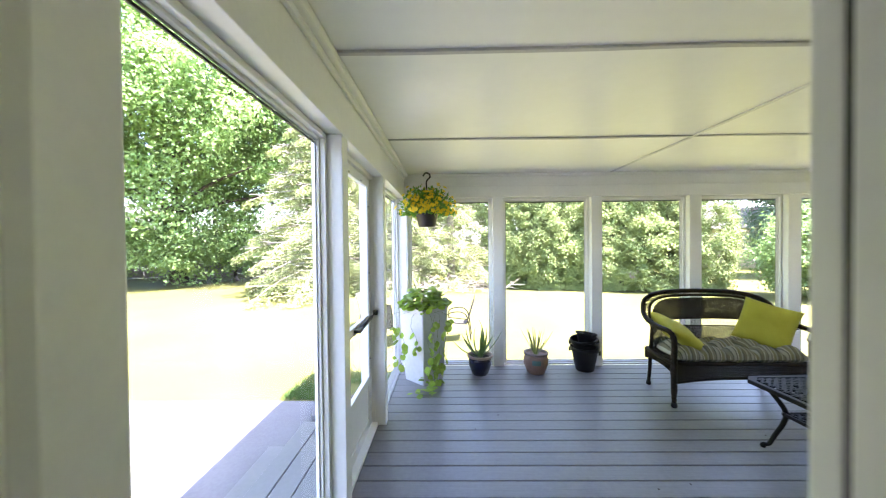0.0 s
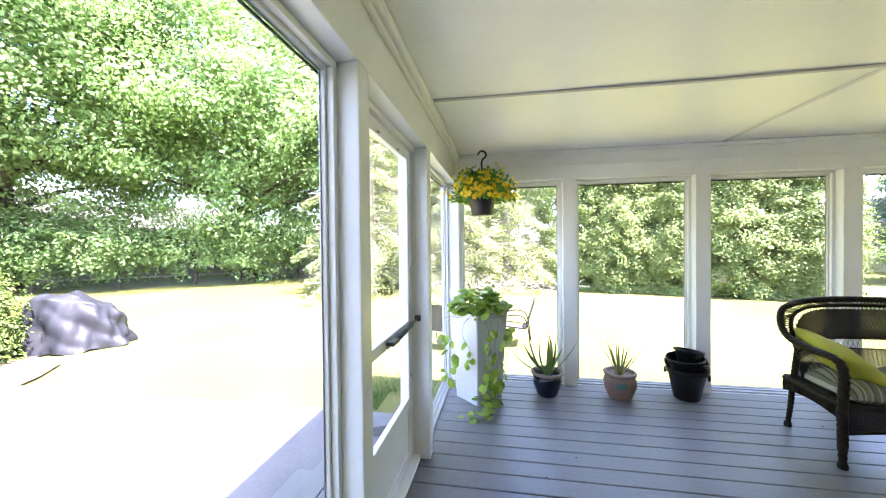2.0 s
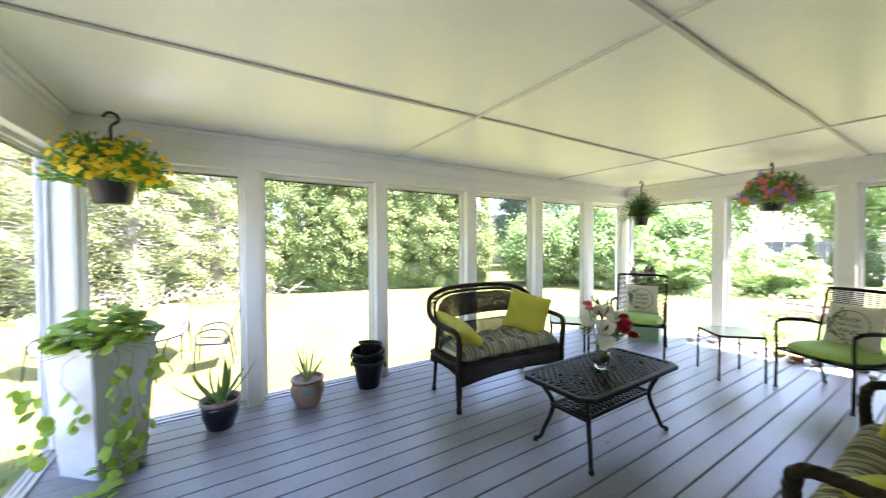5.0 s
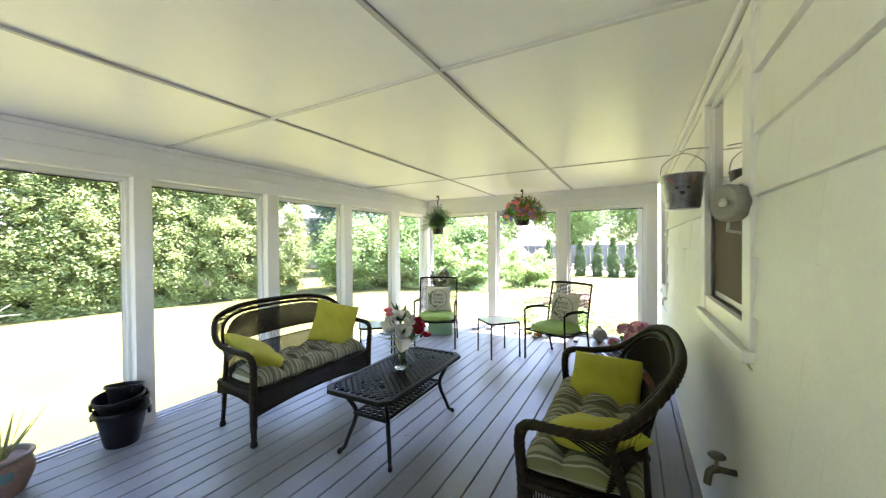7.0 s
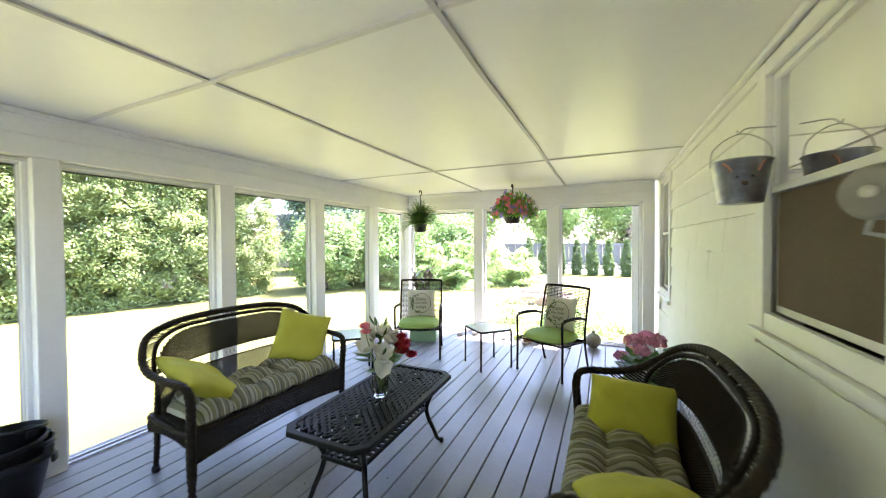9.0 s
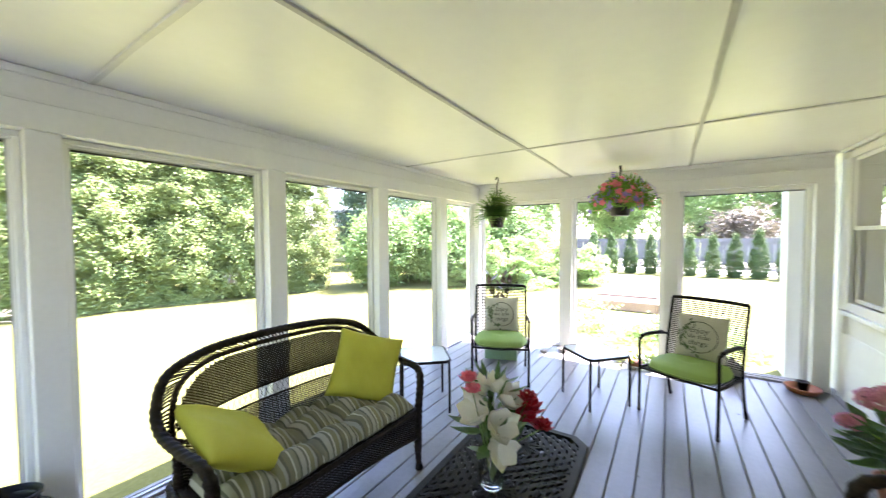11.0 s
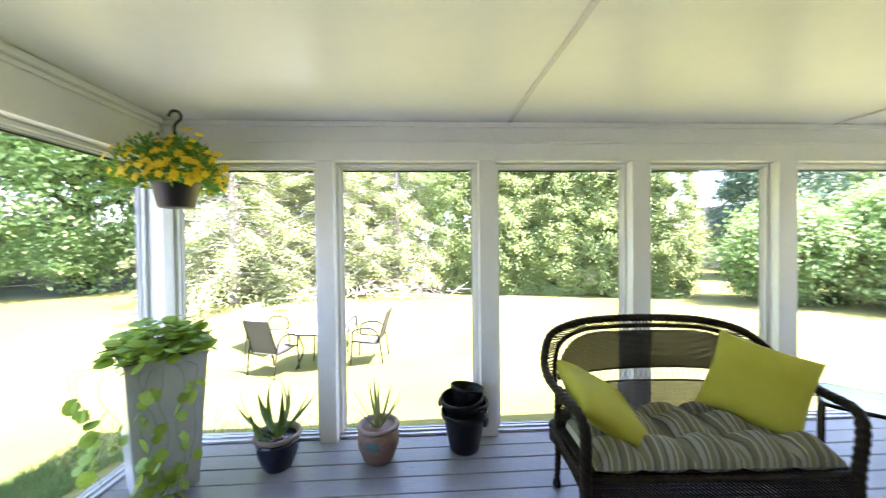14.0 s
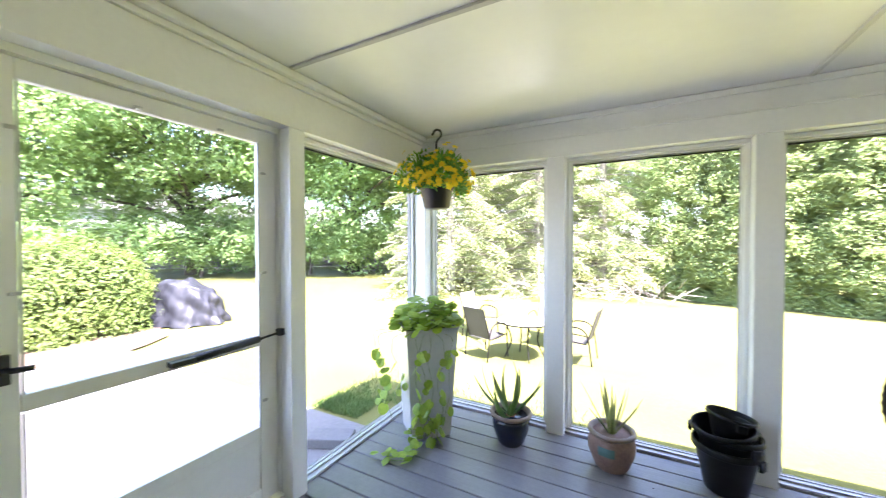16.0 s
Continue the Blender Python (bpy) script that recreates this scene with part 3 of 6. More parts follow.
def house_window(number, x0, x1, z0, z1, label):
    w = thing("window_%d" % number, (0, 0, 0), label, "window", "house windows", "structure")
    c = 0.095
    part("casing", box(x0, x0 + c, -0.02, 0.010, z0, z1, 0.004), WHITE, w)
    part("casing", box(x1 - c, x1, -0.02, 0.010, z0, z1, 0.004), WHITE, w)
    part("window_sill", box(x0 - 0.012, x1 + 0.012, -0.02, 0.034, z0 - 0.04, z0 - 0.001, 0.006), WHITE, w)
    part("apron", box(x0 + c + 0.001, x1 - c - 0.001, -0.02, 0.006, z0, z0 + 0.075, 0.004), WHITE, w)
    part("head_casing", box(x0 + c + 0.001, x1 - c - 0.001, -0.02, 0.008, z1 - 0.06, z1, 0.004), WHITE, w)
    a, b = x0 + c + 0.001, x1 - c - 0.001
    zm = (z0 + z1) / 2 + 0.04
    for za, zb, y in ((z0 + 0.078, zm, -0.05), (zm - 0.03, z1 - 0.062, -0.03)):
        s = part("sash", box(a, a + 0.028, y - 0.014, y + 0.014, za, zb, 0.003), WHITE, w)
        part("sash_rail", box(b - 0.028, b, y - 0.014, y + 0.014, za, zb, 0.003), WHITE, w)
        part("sash_rail", box(a + 0.029, b - 0.029, y - 0.014, y + 0.014, za, za + 0.03, 0.003), WHITE, w)
        part("sash_rail", box(a + 0.029, b - 0.029, y - 0.014, y + 0.014, zb - 0.028, zb, 0.003), WHITE, w)
        part("screen_track", box(a + 0.029, a + 0.04, y + 0.0, y + 0.016, za + 0.031, zb - 0.03), RUBBER, w)
        part("pane", surface(lambda u, v: (a + 0.041 + u * (b - a - 0.07), y, za + 0.031 + v * (zb - za - 0.06)), 1, 1), WINGLASS, w)
    part("blind", box(a, b, -0.125, -0.12, z0 + 0.06, z1), BLIND, w, "closed brown blind")
    return w


SCREEN1 = house_window(20, *WIN1, "white double-hung house window with a brown blind behind it")
part("insect_screen", box(WIN1[0] + 0.137, WIN1[1] - 0.125, -0.032, -0.030, WIN1[2] + 0.11, 1.62), BLIND, SCREEN1, "dark insect screen over the lower sash")
house_window(21, *WIN2, "white double-hung house window beside the corner post")
structure("trim_ceiling", box(0.99, W1 - 0.035, 0.001, 0.03, ZC - 0.03, ZC - 0.003, 0.008), WHITE, "white quarter-round along the ceiling and house wall", "trim")

# ---- ground, steps, patio ----
GZ = -0.47


def ground_height(x, y):
    """Lawn level, with a shallow hollow where the lawn furniture stands."""
    return GZ - 0.40 * math.exp(-((x + 0.2) ** 2 + (y - 7.9) ** 2) / (2 * 1.4 ** 2))


gb = bmesh.new()
rings = [0.5 * i for i in range(1, 33)] + [18, 22, 30, 40, 60, 100, 200, 600, 1500]
grid = []
for rad in rings:
    ring = []
    for a in range(72):
        gx, gy = 3 + rad * math.cos(a * math.pi / 36), 2 + rad * math.sin(a * math.pi / 36)
        ring.append(gb.verts.new((gx, gy, ground_height(gx, gy))))
    grid.append(ring)
c0 = gb.verts.new((3, 2, GZ))
for a in range(72):
    gb.faces.new((c0, grid[0][a], grid[0][(a + 1) % 72]))
    for g0, g1 in zip(grid, grid[1:]):
        gb.faces.new((g0[a], g1[a], g1[(a + 1) % 72], g0[(a + 1) % 72]))
structure("ground", gb, GRASS, "sunlit pale green mown lawn", "lawn")
structure("patio", box(-10.5, -0.62, -7.0, 3.80, GZ - 0.1, GZ + 0.03, 0.01), CONCRETE, "pale concrete patio slab beside the porch", "patio")
bed = bmesh.new()
ring = []
for i in range(28):
    a = 2 * math.pi * i / 28
    r = 1 + 0.12 * math.sin(3 * a + 1)
    ring.append(bed.verts.new((-0.35 + 0.42 * r * math.cos(a), 3.75 + 0.45 * r * math.sin(a), GZ + 0.02)))
bed.faces.new(ring)
structure("mulch_bed", bed, MULCH, "brown mulch and pebbles at the porch corner", "flower bed")
bed = bmesh.new()
ring = [bed.verts.new((-8.0 + (2.1 + 0.2 * math.sin(i)) * math.cos(i * 0.2244), 3.4 + (1.7 + 0.2 * math.cos(2 * i)) * math.sin(i * 0.2244), GZ + 0.035)) for i in range(28)]
bed.faces.new(ring)
structure("mulch_bed", bed, MULCH, "pinkish mulch bed under the clipped yew", "flower bed")
blk = single("paving_block", box(-0.19, 0.19, -0.10, 0.10, 0, 0.09, 0.012), CONCRETE, "rough concrete block at the patio corner", "block", pose(-0.82, 3.42, GZ + 0.03, 0, 0, 25))
skirt = bmesh.new()
box(-D + 0.01, W1 + D - 0.01, YF + D - 0.03, YF + D - 0.01, GZ - 0.05, -0.03, bm=skirt)
box(W1 + D - 0.03, W1 + D - 0.01, 0.0, YF + D - 0.031, GZ - 0.05, -0.03, bm=skirt)
box(-D + 0.01, -D + 0.03, 0.0, YF + D - 0.031, GZ - 0.05, -0.03, bm=skirt)
structure("porch_skirt", skirt, WHITE, "white boards closing the side under the porch floor", "trim")

# ---- outside: trees, hedges, neighbours ----
def dome(rx, ry, z0, z1, power=1.0, inner=0.75):
    """Shell of a crown: half-axes rx, ry, between the heights z0 and z1."""
    def fn(rng, n):
        d = rng.normal(0, 1, (n, 3))
        d /= np.linalg.norm(d, axis=1)[:, None]
        k = rng.uniform(inner, 1.03, n)[:, None] * (1 + 0.10 * np.sin(d[:, :1] * 7 + 1) + 0.10 * np.sin(d[:, 1:2] * 6 + 2))
        p = d * k * np.array([rx, ry, (z1 - z0) / 2]) + np.array([0, 0, (z0 + z1) / 2])
        return p, d
    return fn


def spire(r, h, z0=0.1, base=0.55):
    """Shell of a narrow upright conifer."""
    def fn(rng, n):
        t = rng.uniform(0, 1, n) ** 1.25
        a = rng.uniform(0, 2 * math.pi, n)
        prof = r * np.minimum(1.0, base + t * 3) * (1 - t ** 2.2) ** 0.8 * rng.uniform(0.82, 1.05, n)
        p = np.stack([prof * np.cos(a), prof * np.sin(a), z0 + t * (h - z0)], 1)
        o = np.stack([np.cos(a), np.sin(a), np.full(n, 0.35)], 1)
        return p, o
    return fn


def limbs(rng, trunk_h, r, spread, n, top):
    bm = tube(smooth_line([(0, 0, -0.1), (0.1, 0.05, trunk_h * 0.5), (-0.05, 0.1, trunk_h), (0.1, 0.1, top * 0.85)], 5), [r * (1.25 - 1.1 * i / 15) for i in range(16)], 8)
    for i in range(n):
        a, z = rng.uniform(0, 6.28), trunk_h * rng.uniform(0.55, 1.5)
        e = (spread * rng.uniform(0.5, 0.9) * math.cos(a), spread * rng.uniform(0.5, 0.9) * math.sin(a), z + rng.uniform(0.8, 3.0))
        tube(smooth_line([(0, 0.05, z), (e[0] * 0.4, e[1] * 0.4, z + (e[2] - z) * 0.6), e], 5), [r * 0.42 * (1 - 0.08 * j) for j in range(11)], 6, bm)
    return bm


def tree(name, at, label, leaf, shell, n_clumps, per, spread, size, trunk=None, seed=1, aspect=0.7, droop=0.0, group="", category="tree", turn=0, flat=0.6, jitter=0.6):
    t = thing(name, pose(*at, 0, 0, turn), label, category, group)
    rng = np.random.default_rng(seed)
    if trunk:
        part("trunk", limbs(rng, *trunk), BARK, t, "", True)
    p, nr = clumps(rng, n_clumps, per, shell, spread, flat)
    p[:, 2] = np.maximum(p[:, 2], 0.03)
    from_arrays("crown", *leaf_cloud(rng, p, nr, size, aspect, droop, jitter), leaf, t)
    return t


# big maples over the fence
m1 = tree("maple_tree", (-13.5, 17.5, GZ), "tall broad maple in full fresh green leaf over the lawn edge", MAPLE, dome(6.0, 6.0, 1.4, 12.5, inner=0.5), 760, 215, 0.42, 0.122, (3.2, 0.28, 5.0, 14, 11), 3, group="maples", flat=0.62, jitter=0.45)
for (x, y, turn, s) in ((-20.5, 12.0, 100, 1.35), (-7.5, 24.5, 200, 1.35), (-26.0, 4.5, 40, 1.35)):
    c = copy_thing(m1, pose(x, y, GZ, 0, 0, turn))
    c.scale = (s, s, s)
m1.scale = (1.35, 1.35, 1.4)
low = tree("maple_sapling", (-14.5, 15.0, GZ), "low leafy maple boughs sweeping to the ground by the fence", MAPLE, dome(2.3, 1.6, 0.6, 3.2, inner=0.4), 75, 130, 0.34, 0.125, (0.8, 0.08, 1.5, 5, 2.5), 4, group="low maples", jitter=0.35)
for (x, y, turn) in ((-18.6, 11.4, 70), (-11.0, 18.5, 160), (-19.6, 8.3, 20), (-9.2, 20.5, 240), (-12.8, 16.6, 310), (-16.6, 13.2, 120), (-20.4, 5.6, 200)):
    copy_thing(low, pose(x, y, GZ, 0, 0, turn))


def fir(at, h, r, seed, turn=0, sparse=1.0):
    """Fir with layered drooping branches reaching the ground and bare twigs inside."""
    t = thing("fir_tree", pose(*at, 0, 0, turn), "tall pale fir with drooping branches down to the ground", "tree", "firs")
    rng = np.random.default_rng(seed)
    bm = tube([(0, 0, -0.1), (0, 0, h * 0.5), (0, 0, h)], [0.2, 0.13, 0.03], 8)
    pl, nl = [], []
    nb = int(125 * sparse)
    for i in range(nb):
        f = (i + rng.uniform(0, 1)) / nb
        z = 0.4 + f * (h - 0.8)
        a = i * 2.4 + rng.uniform(-0.3, 0.3)
        ln = r * (1 - f) ** 0.8 * rng.uniform(0.75, 1.12) + 0.3
        d = np.array([math.cos(a), math.sin(a), 0])
        s = np.linspace(0, 1, 6)
        line = [np.array([0, 0, z]) + d * ln * q + np.array([0, 0, ln * (0.12 * q - 0.32 * q * q)]) for q in s]
        tube([tuple(q) for q in line], [0.03 * (1 - 0.8 * q) for q in s], 4, bm, caps=False)
        for q in (0.35, 0.55, 0.75):
            base = np.array([0, 0, z]) + d * ln * q + np.array([0, 0, ln * (0.12 * q - 0.32 * q * q)])
            for sgn in (-1, 1):
                sd = np.array([-d[1], d[0], -0.15]) * sgn * ln * 0.3 * (1.1 - q) + d * ln * 0.2
                tube([tuple(base), tuple(base + sd)], [0.012, 0.004], 3, bm, caps=False)
        m = int(460 * (0.4 + ln / r))
        q = rng.uniform(0.3, 1.05, m)
        side = rng.normal(0, 1, m) * ln * 0.2 * (1.25 - q)
        p = np.array([0, 0, z]) + d * (ln * q)[:, None] + np.outer(side, [-d[1], d[0], 0])
        p[:, 2] += ln * (0.12 * q - 0.32 * q * q) - np.abs(side) * 0.3 - rng.uniform(0, 0.26, m)
        pl.append(p)
        nl.append(np.tile([0, 0, 1.0], (m, 1)) + d * 0.4)
    part("trunk", bm, TWIG, t, "grey trunk with bare inner twigs")
    p = np.concatenate(pl)
    p[:, 2] = np.maximum(p[:, 2], 0.04)
    from_arrays("crown", *leaf_cloud(rng, p, np.concatenate(nl), 0.10, 0.34, 0.3, 0.5), FIR, t)
    return t


f1 = fir((-4.6, 13.2, GZ), 9.0, 3.0, 11)
copy_thing(f1, pose(-1.6, 14.8, GZ, 0, 0, 130))
copy_thing(f1, pose(-3.4, 17.0, GZ, 0, 0, 250))
f2 = fir((0.6, 15.6, GZ), 8.0, 2.6, 12, 0, 0.7)

# arborvitae hedge
a1 = tree("arborvitae", (3.0, 15.05, GZ), "tall dense yellow-green arborvitae in the boundary hedge", ARBOR, spire(1.06, 8.0), 560, 120, 0.11, 0.078, (1.0, 0.1, 0.5, 4, 5.0), 21, aspect=0.5, group="boundary hedge", flat=0.9, jitter=0.4)
rg = random.Random(4)
for i in range(1, 9):
    c = copy_thing(a1, pose(3.0 + i * 0.86, 15.05 - i * 0.285 + rg.uniform(-0.2, 0.2), GZ, 0, 0, rg.uniform(0, 360)))
    s = rg.uniform(0.92, 1.12)
    c.scale = (s, s, s * rg.uniform(0.92, 1.08))
tw = bmesh.new()
for i in range(26):
    a, e = rg.uniform(-1.0, 1.0), rg.uniform(0.1, 0.7)
    tube([(0, 0, 0), (0.5 * math.sin(a) * e, -0.12, 0.55 * e), (0.75 * math.sin(a) * e, -0.16, 0.9 * e - 0.25 * abs(math.sin(a)))], [0.012, 0.008, 0.003], 4, tw, caps=False)
single("dead_branches", tw, TWIG, "tuft of bare grey twigs at the front of the hedge", "branches", pose(7.3, 12.75, 0.05))
tw = bmesh.new()
for i in range(130):
    x, y, a = rg.gauss(0, 1.5), rg.gauss(0, 0.6), rg.uniform(0, 6.28)
    z = max(0.03, 0.5 - 0.16 * abs(x) - 0.2 * abs(y)) * rg.uniform(0.1, 1)
    tube([(x, y, z), (x + 0.7 * math.cos(a), y + 0.5 * math.sin(a), z + rg.uniform(-0.02, 0.2))], [0.018, 0.006], 4, tw, caps=False)
tagged(single("brush_pile", tw, TWIG, "heap of cut brush and twigs at the lawn edge", "brush", pose(-13.0, 20.2, GZ)), kind="stuff")
tw = bmesh.new()
for i in range(90):
    x, a = rg.uniform(-2.6, 2.6), rg.uniform(0, 6.28)
    tube([(x, rg.uniform(-0.5, 0.5), rg.uniform(0.02, 0.5)), (x + 0.6 * math.cos(a), 0.4 * math.sin(a), rg.uniform(0.05, 0.9))], [0.014, 0.004], 4, tw, caps=False)
tagged(single("fallen_twigs", tw, TWIG, "tangle of bare twigs under the firs", "branches", pose(0.3, 12.9, GZ)), kind="stuff")

# shrubs and trees beyond the hedge's end
s1 = tree("shrub", (12.1, 10.9, GZ), "light green leafy shrub past the end of the hedge", LEAFY, dome(1.5, 1.4, 0.1, 3.0, inner=0.5), 190, 110, 0.22, 0.10, (0.4, 0.05, 1.0, 5, 2), 31, group="shrubs")
for (x, y, turn, s) in ((14.2, 9.4, 80, 1.15), (14.6, 11.6, 10, 0.9), (16.4, 10.2, 150, 1.3), (17.5, 7.6, 200, 1.1)):
    c = copy_thing(s1, pose(x, y, GZ, 0, 0, turn))
    c.scale = (s, s, s)
f3 = tree("pine_tree", (18.6, 17.2, GZ), "dark blue-green pine behind the shrubs", PINE, spire(2.2, 9.5, 1.0, 0.8), 260, 80, 0.45, 0.26, (3.0, 0.22, 2.0, 8, 8.5), 33, aspect=0.3, group="pines")
copy_thing(f3, pose(23.0, 14.0, GZ, 0, 0, 120))
m2 = tree("background_tree", (27.0, 22.0, GZ), "leafy green tree beyond the yard", SHRUB, dome(5.0, 5.0, 1.5, 11.0, inner=0.5), 230, 130, 0.6, 0.24, (2.5, 0.25, 4, 10, 9), 34, group="background trees")
for (x, y, turn, s) in ((9.0, 26.0, 60, 1.0), (16.0, 30.0, 0, 1.1), (33.0, 13.5, 150, 1.0), (40.0, 6.0, 200, 1.05), (43.0, -1.5, 260, 1.0), (46.0, -9.0, 20, 1.15), (-0.5, 27.0, 90, 1.0), (36.0, -16.0, 300, 1.0)):
    c = copy_thing(m2, pose(x, y, GZ, 0, 0, turn))
    c.scale = (s, s, s)
tree("copper_tree", (34.5, -3.2, GZ), "small copper-leaved tree behind the grey fence", REDTREE, dome(2.2, 2.0, 1.0, 3.9, inner=0.4), 70, 60, 0.4, 0.22, (1.2, 0.12, 1.6, 6, 3), 36)

# spreading junipers
def juniper(at, r, h, seed, turn=0):
    t = thing("juniper_bush", pose(*at, 0, 0, turn), "wide spreading juniper with layered feathery boughs", "bush", "junipers")
    rng = np.random.default_rng(seed)
    pl, nl = [], []
    bm = bmesh.new()
    for i in range(46):
        a, up = rng.uniform(0, 6.28), rng.uniform(0.05, 1.0)
        ln = r * rng.uniform(0.6, 1.05) * (1.15 - 0.6 * up)
        d = np.array([math.cos(a), math.sin(a), 0])
        tube([(0, 0, 0.1), tuple(d * ln * 0.5 + np.array([0, 0, h * up * 0.7])), tuple(d * ln + np.array([0, 0, h * up]))], [0.03, 0.02, 0.006], 4, bm, caps=False)
        m = 260
        q = rng.uniform(0.25, 1.05, m)
        sd = rng.normal(0, 0.16 * ln, m)
        p = d * (ln * q)[:, None] + np.outer(sd, [-d[1], d[0], 0])
        p[:, 2] = h * up * np.minimum(1, q * 1.3) - np.abs(sd) * 0.35 + rng.normal(0, 0.05, m)
        pl.append(p)
        nl.append(np.tile([0, 0, 1.0], (m, 1)) + d * 0.5)
    part("trunk", bm, BARK, t)
    p = np.concatenate(pl)
    p[:, 2] = np.maximum(p[:, 2], 0.03)
    from_arrays("crown", *leaf_cloud(rng, p, np.concatenate(nl), 0.17, 0.35, 0.2, 0.4), SHRUB, t)
    return t


j1 = juniper((15.2, 6.6, GZ), 2.2, 1.9, 41)
for (x, y, turn, s) in ((16.8, 4.6, 90, 0.85), (18.4, 7.4, 200, 1.3), (14.2, 8.3, 40, 0.8)):
    c = copy_thing(j1, pose(x, y, GZ, 0, 0, turn))
    c.scale = (s, s, s)

# row of young arborvitae
c1 = tree("young_arborvitae", (22.4, 3.9, GZ), "small pointed young arborvitae in a row along the fence", CONE, spire(0.29, 2.05, 0.05), 240, 46, 0.06, 0.06, (0.1, 0.03, 0.1, 2, 1.4), 51, aspect=0.5, group="arborvitae row", flat=1.0)
for i, y in enumerate((3.0, 2.1, 1.28, 0.46, -0.40, -1.22, -2.06, -2.95, 4.8)):
    c = copy_thing(c1, pose(22.4 + rg.uniform(-0.2, 0.2), y, GZ, 0, 0, rg.uniform(0, 360)))
    s = rg.uniform(0.92, 1.1)
    c.scale = (s, s, s)
structure("gravel_bed", box(23.2, 26.3, -9.0, 9.0, GZ - 0.1, GZ + 0.05), GRAVEL, "pale gravel strip in front of the stone edging", "gravel")


def fence(p0, p1, h, wdt, material, label, name="fence"):
    f = thing(name, (0, 0, 0), label, "fence")
    a, b = Vector(p0), Vector(p1)
    n = int((b - a).length / wdt)
    d = (b - a).normalized()
    ang = math.degrees(math.atan2(d.y, d.x))
    shared = None
    for i in range(n):
        c = a + (b - a) * ((i + 0.5) / n)
        if shared is None:
            ob = part("panel", box(-wdt * 0.49, wdt * 0.49, -0.012, 0.012, 0.04, h, 0.004), material, f)
            shared = ob.data
        else:
            ob = new("panel", shared)
            ob.parent = f
        ob.matrix_local = pose(c.x, c.y, GZ, 0, 0, ang)
    for z in (0.35, h - 0.25):
        bm = box(-(b - a).length / 2, (b - a).length / 2, 0.014, 0.05, z, z + 0.08)
        r = part("rail", bm, material, f)
        r.matrix_local = pose((a.x + b.x) / 2, (a.y + b.y) / 2, GZ, 0, 0, ang)
    return f


fence((-28, 12, 0), (-6, 30.5, 0), 1.95, 0.19, FENCEWOOD, "weathered grey board fence behind the maples")
fence((30.5, -12, 0), (30.5, 13, 0), 1.75, 0.6, VINYL, "grey vinyl panel fence at the end of the yard")
sw = thing("stone_edging", (0, 0, 0), "low loose stone edging in front of the grey fence", "stone wall")
stone_meshes = []
for v in range(5):
    bm = bmesh.new()
    bmesh.ops.create_icosphere(bm, subdivisions=1, radius=0.2)
    rr = random.Random(v)
    for q in bm.verts:
        q.co = Vector((q.co.x * 1.2, q.co.y, q.co.z * 0.7)) * rr.uniform(0.75, 1.2)
    me = bpy.data.meshes.new("stone")
    bm.to_mesh(me)
    bm.free()
    me.materials.append(STONE)
    stone_meshes.append(me)
for i in range(90):
    ob = new("stone", stone_meshes[i % 5])
    ob.parent = sw
    ob.matrix_local = pose(26.6 + rg.uniform(-0.15, 0.15), -8 + i * 0.18, GZ + 0.14 + 0.22 * (i % 3 == 0), 0, 0, rg.uniform(0, 360))


def neighbour(name, at, w, d, h, rise, material, label, wins):
    """A plain house: walls, gabled roof, windows with frames on its front (facing -y in its own axes)."""
    hs = thing(name, at, label, "house")
    part("wall", box(-w / 2, w / 2, 0, d, 0, h), material, hs)
    bm = bmesh.new()
    for s in (-1, 1):
        y0 = -0.4 if s < 0 else d + 0.4
        vs = [bm.verts.new(p) for p in ((-w / 2 - 0.4, y0, h - 0.1), (w / 2 + 0.4, y0, h - 0.1), (w / 2 + 0.4, d / 2, h + rise), (-w / 2 - 0.4, d / 2, h + rise))]
        bm.faces.new(vs if s < 0 else vs[::-1])
    bmesh.ops.solidify(bm, geom=bm.faces[:], thickness=0.15)
    part("roof", bm, ROOFING, hs)
    for g in (-1, 1):
        bm = bmesh.new()
        x = g * (w / 2 - 0.05)
        bm.faces.new([bm.verts.new(p) for p in ((x, 0.02, h), (x, d - 0.02, h), (x, d / 2, h + rise - 0.15))])
        part("gable", bm, material, hs)
    for x, z, ww, hh in wins:
        wn_ = part("window", box(x - ww / 2, x + ww / 2, -0.03, -0.004, z, z + hh), DARK, hs)
        for q in ((x - ww / 2 - 0.06, x - ww / 2, z - 0.06, z + hh + 0.06), (x + ww / 2, x + ww / 2 + 0.06, z - 0.06, z + hh + 0.06), (x - ww / 2, x + ww / 2, z - 0.06, z), (x - ww / 2, x + ww / 2, z + hh, z + hh + 0.06)):
            part("frame", box(q[0], q[1], -0.05, -0.031, q[2], q[3]), WHITE, wn_)
    return hs


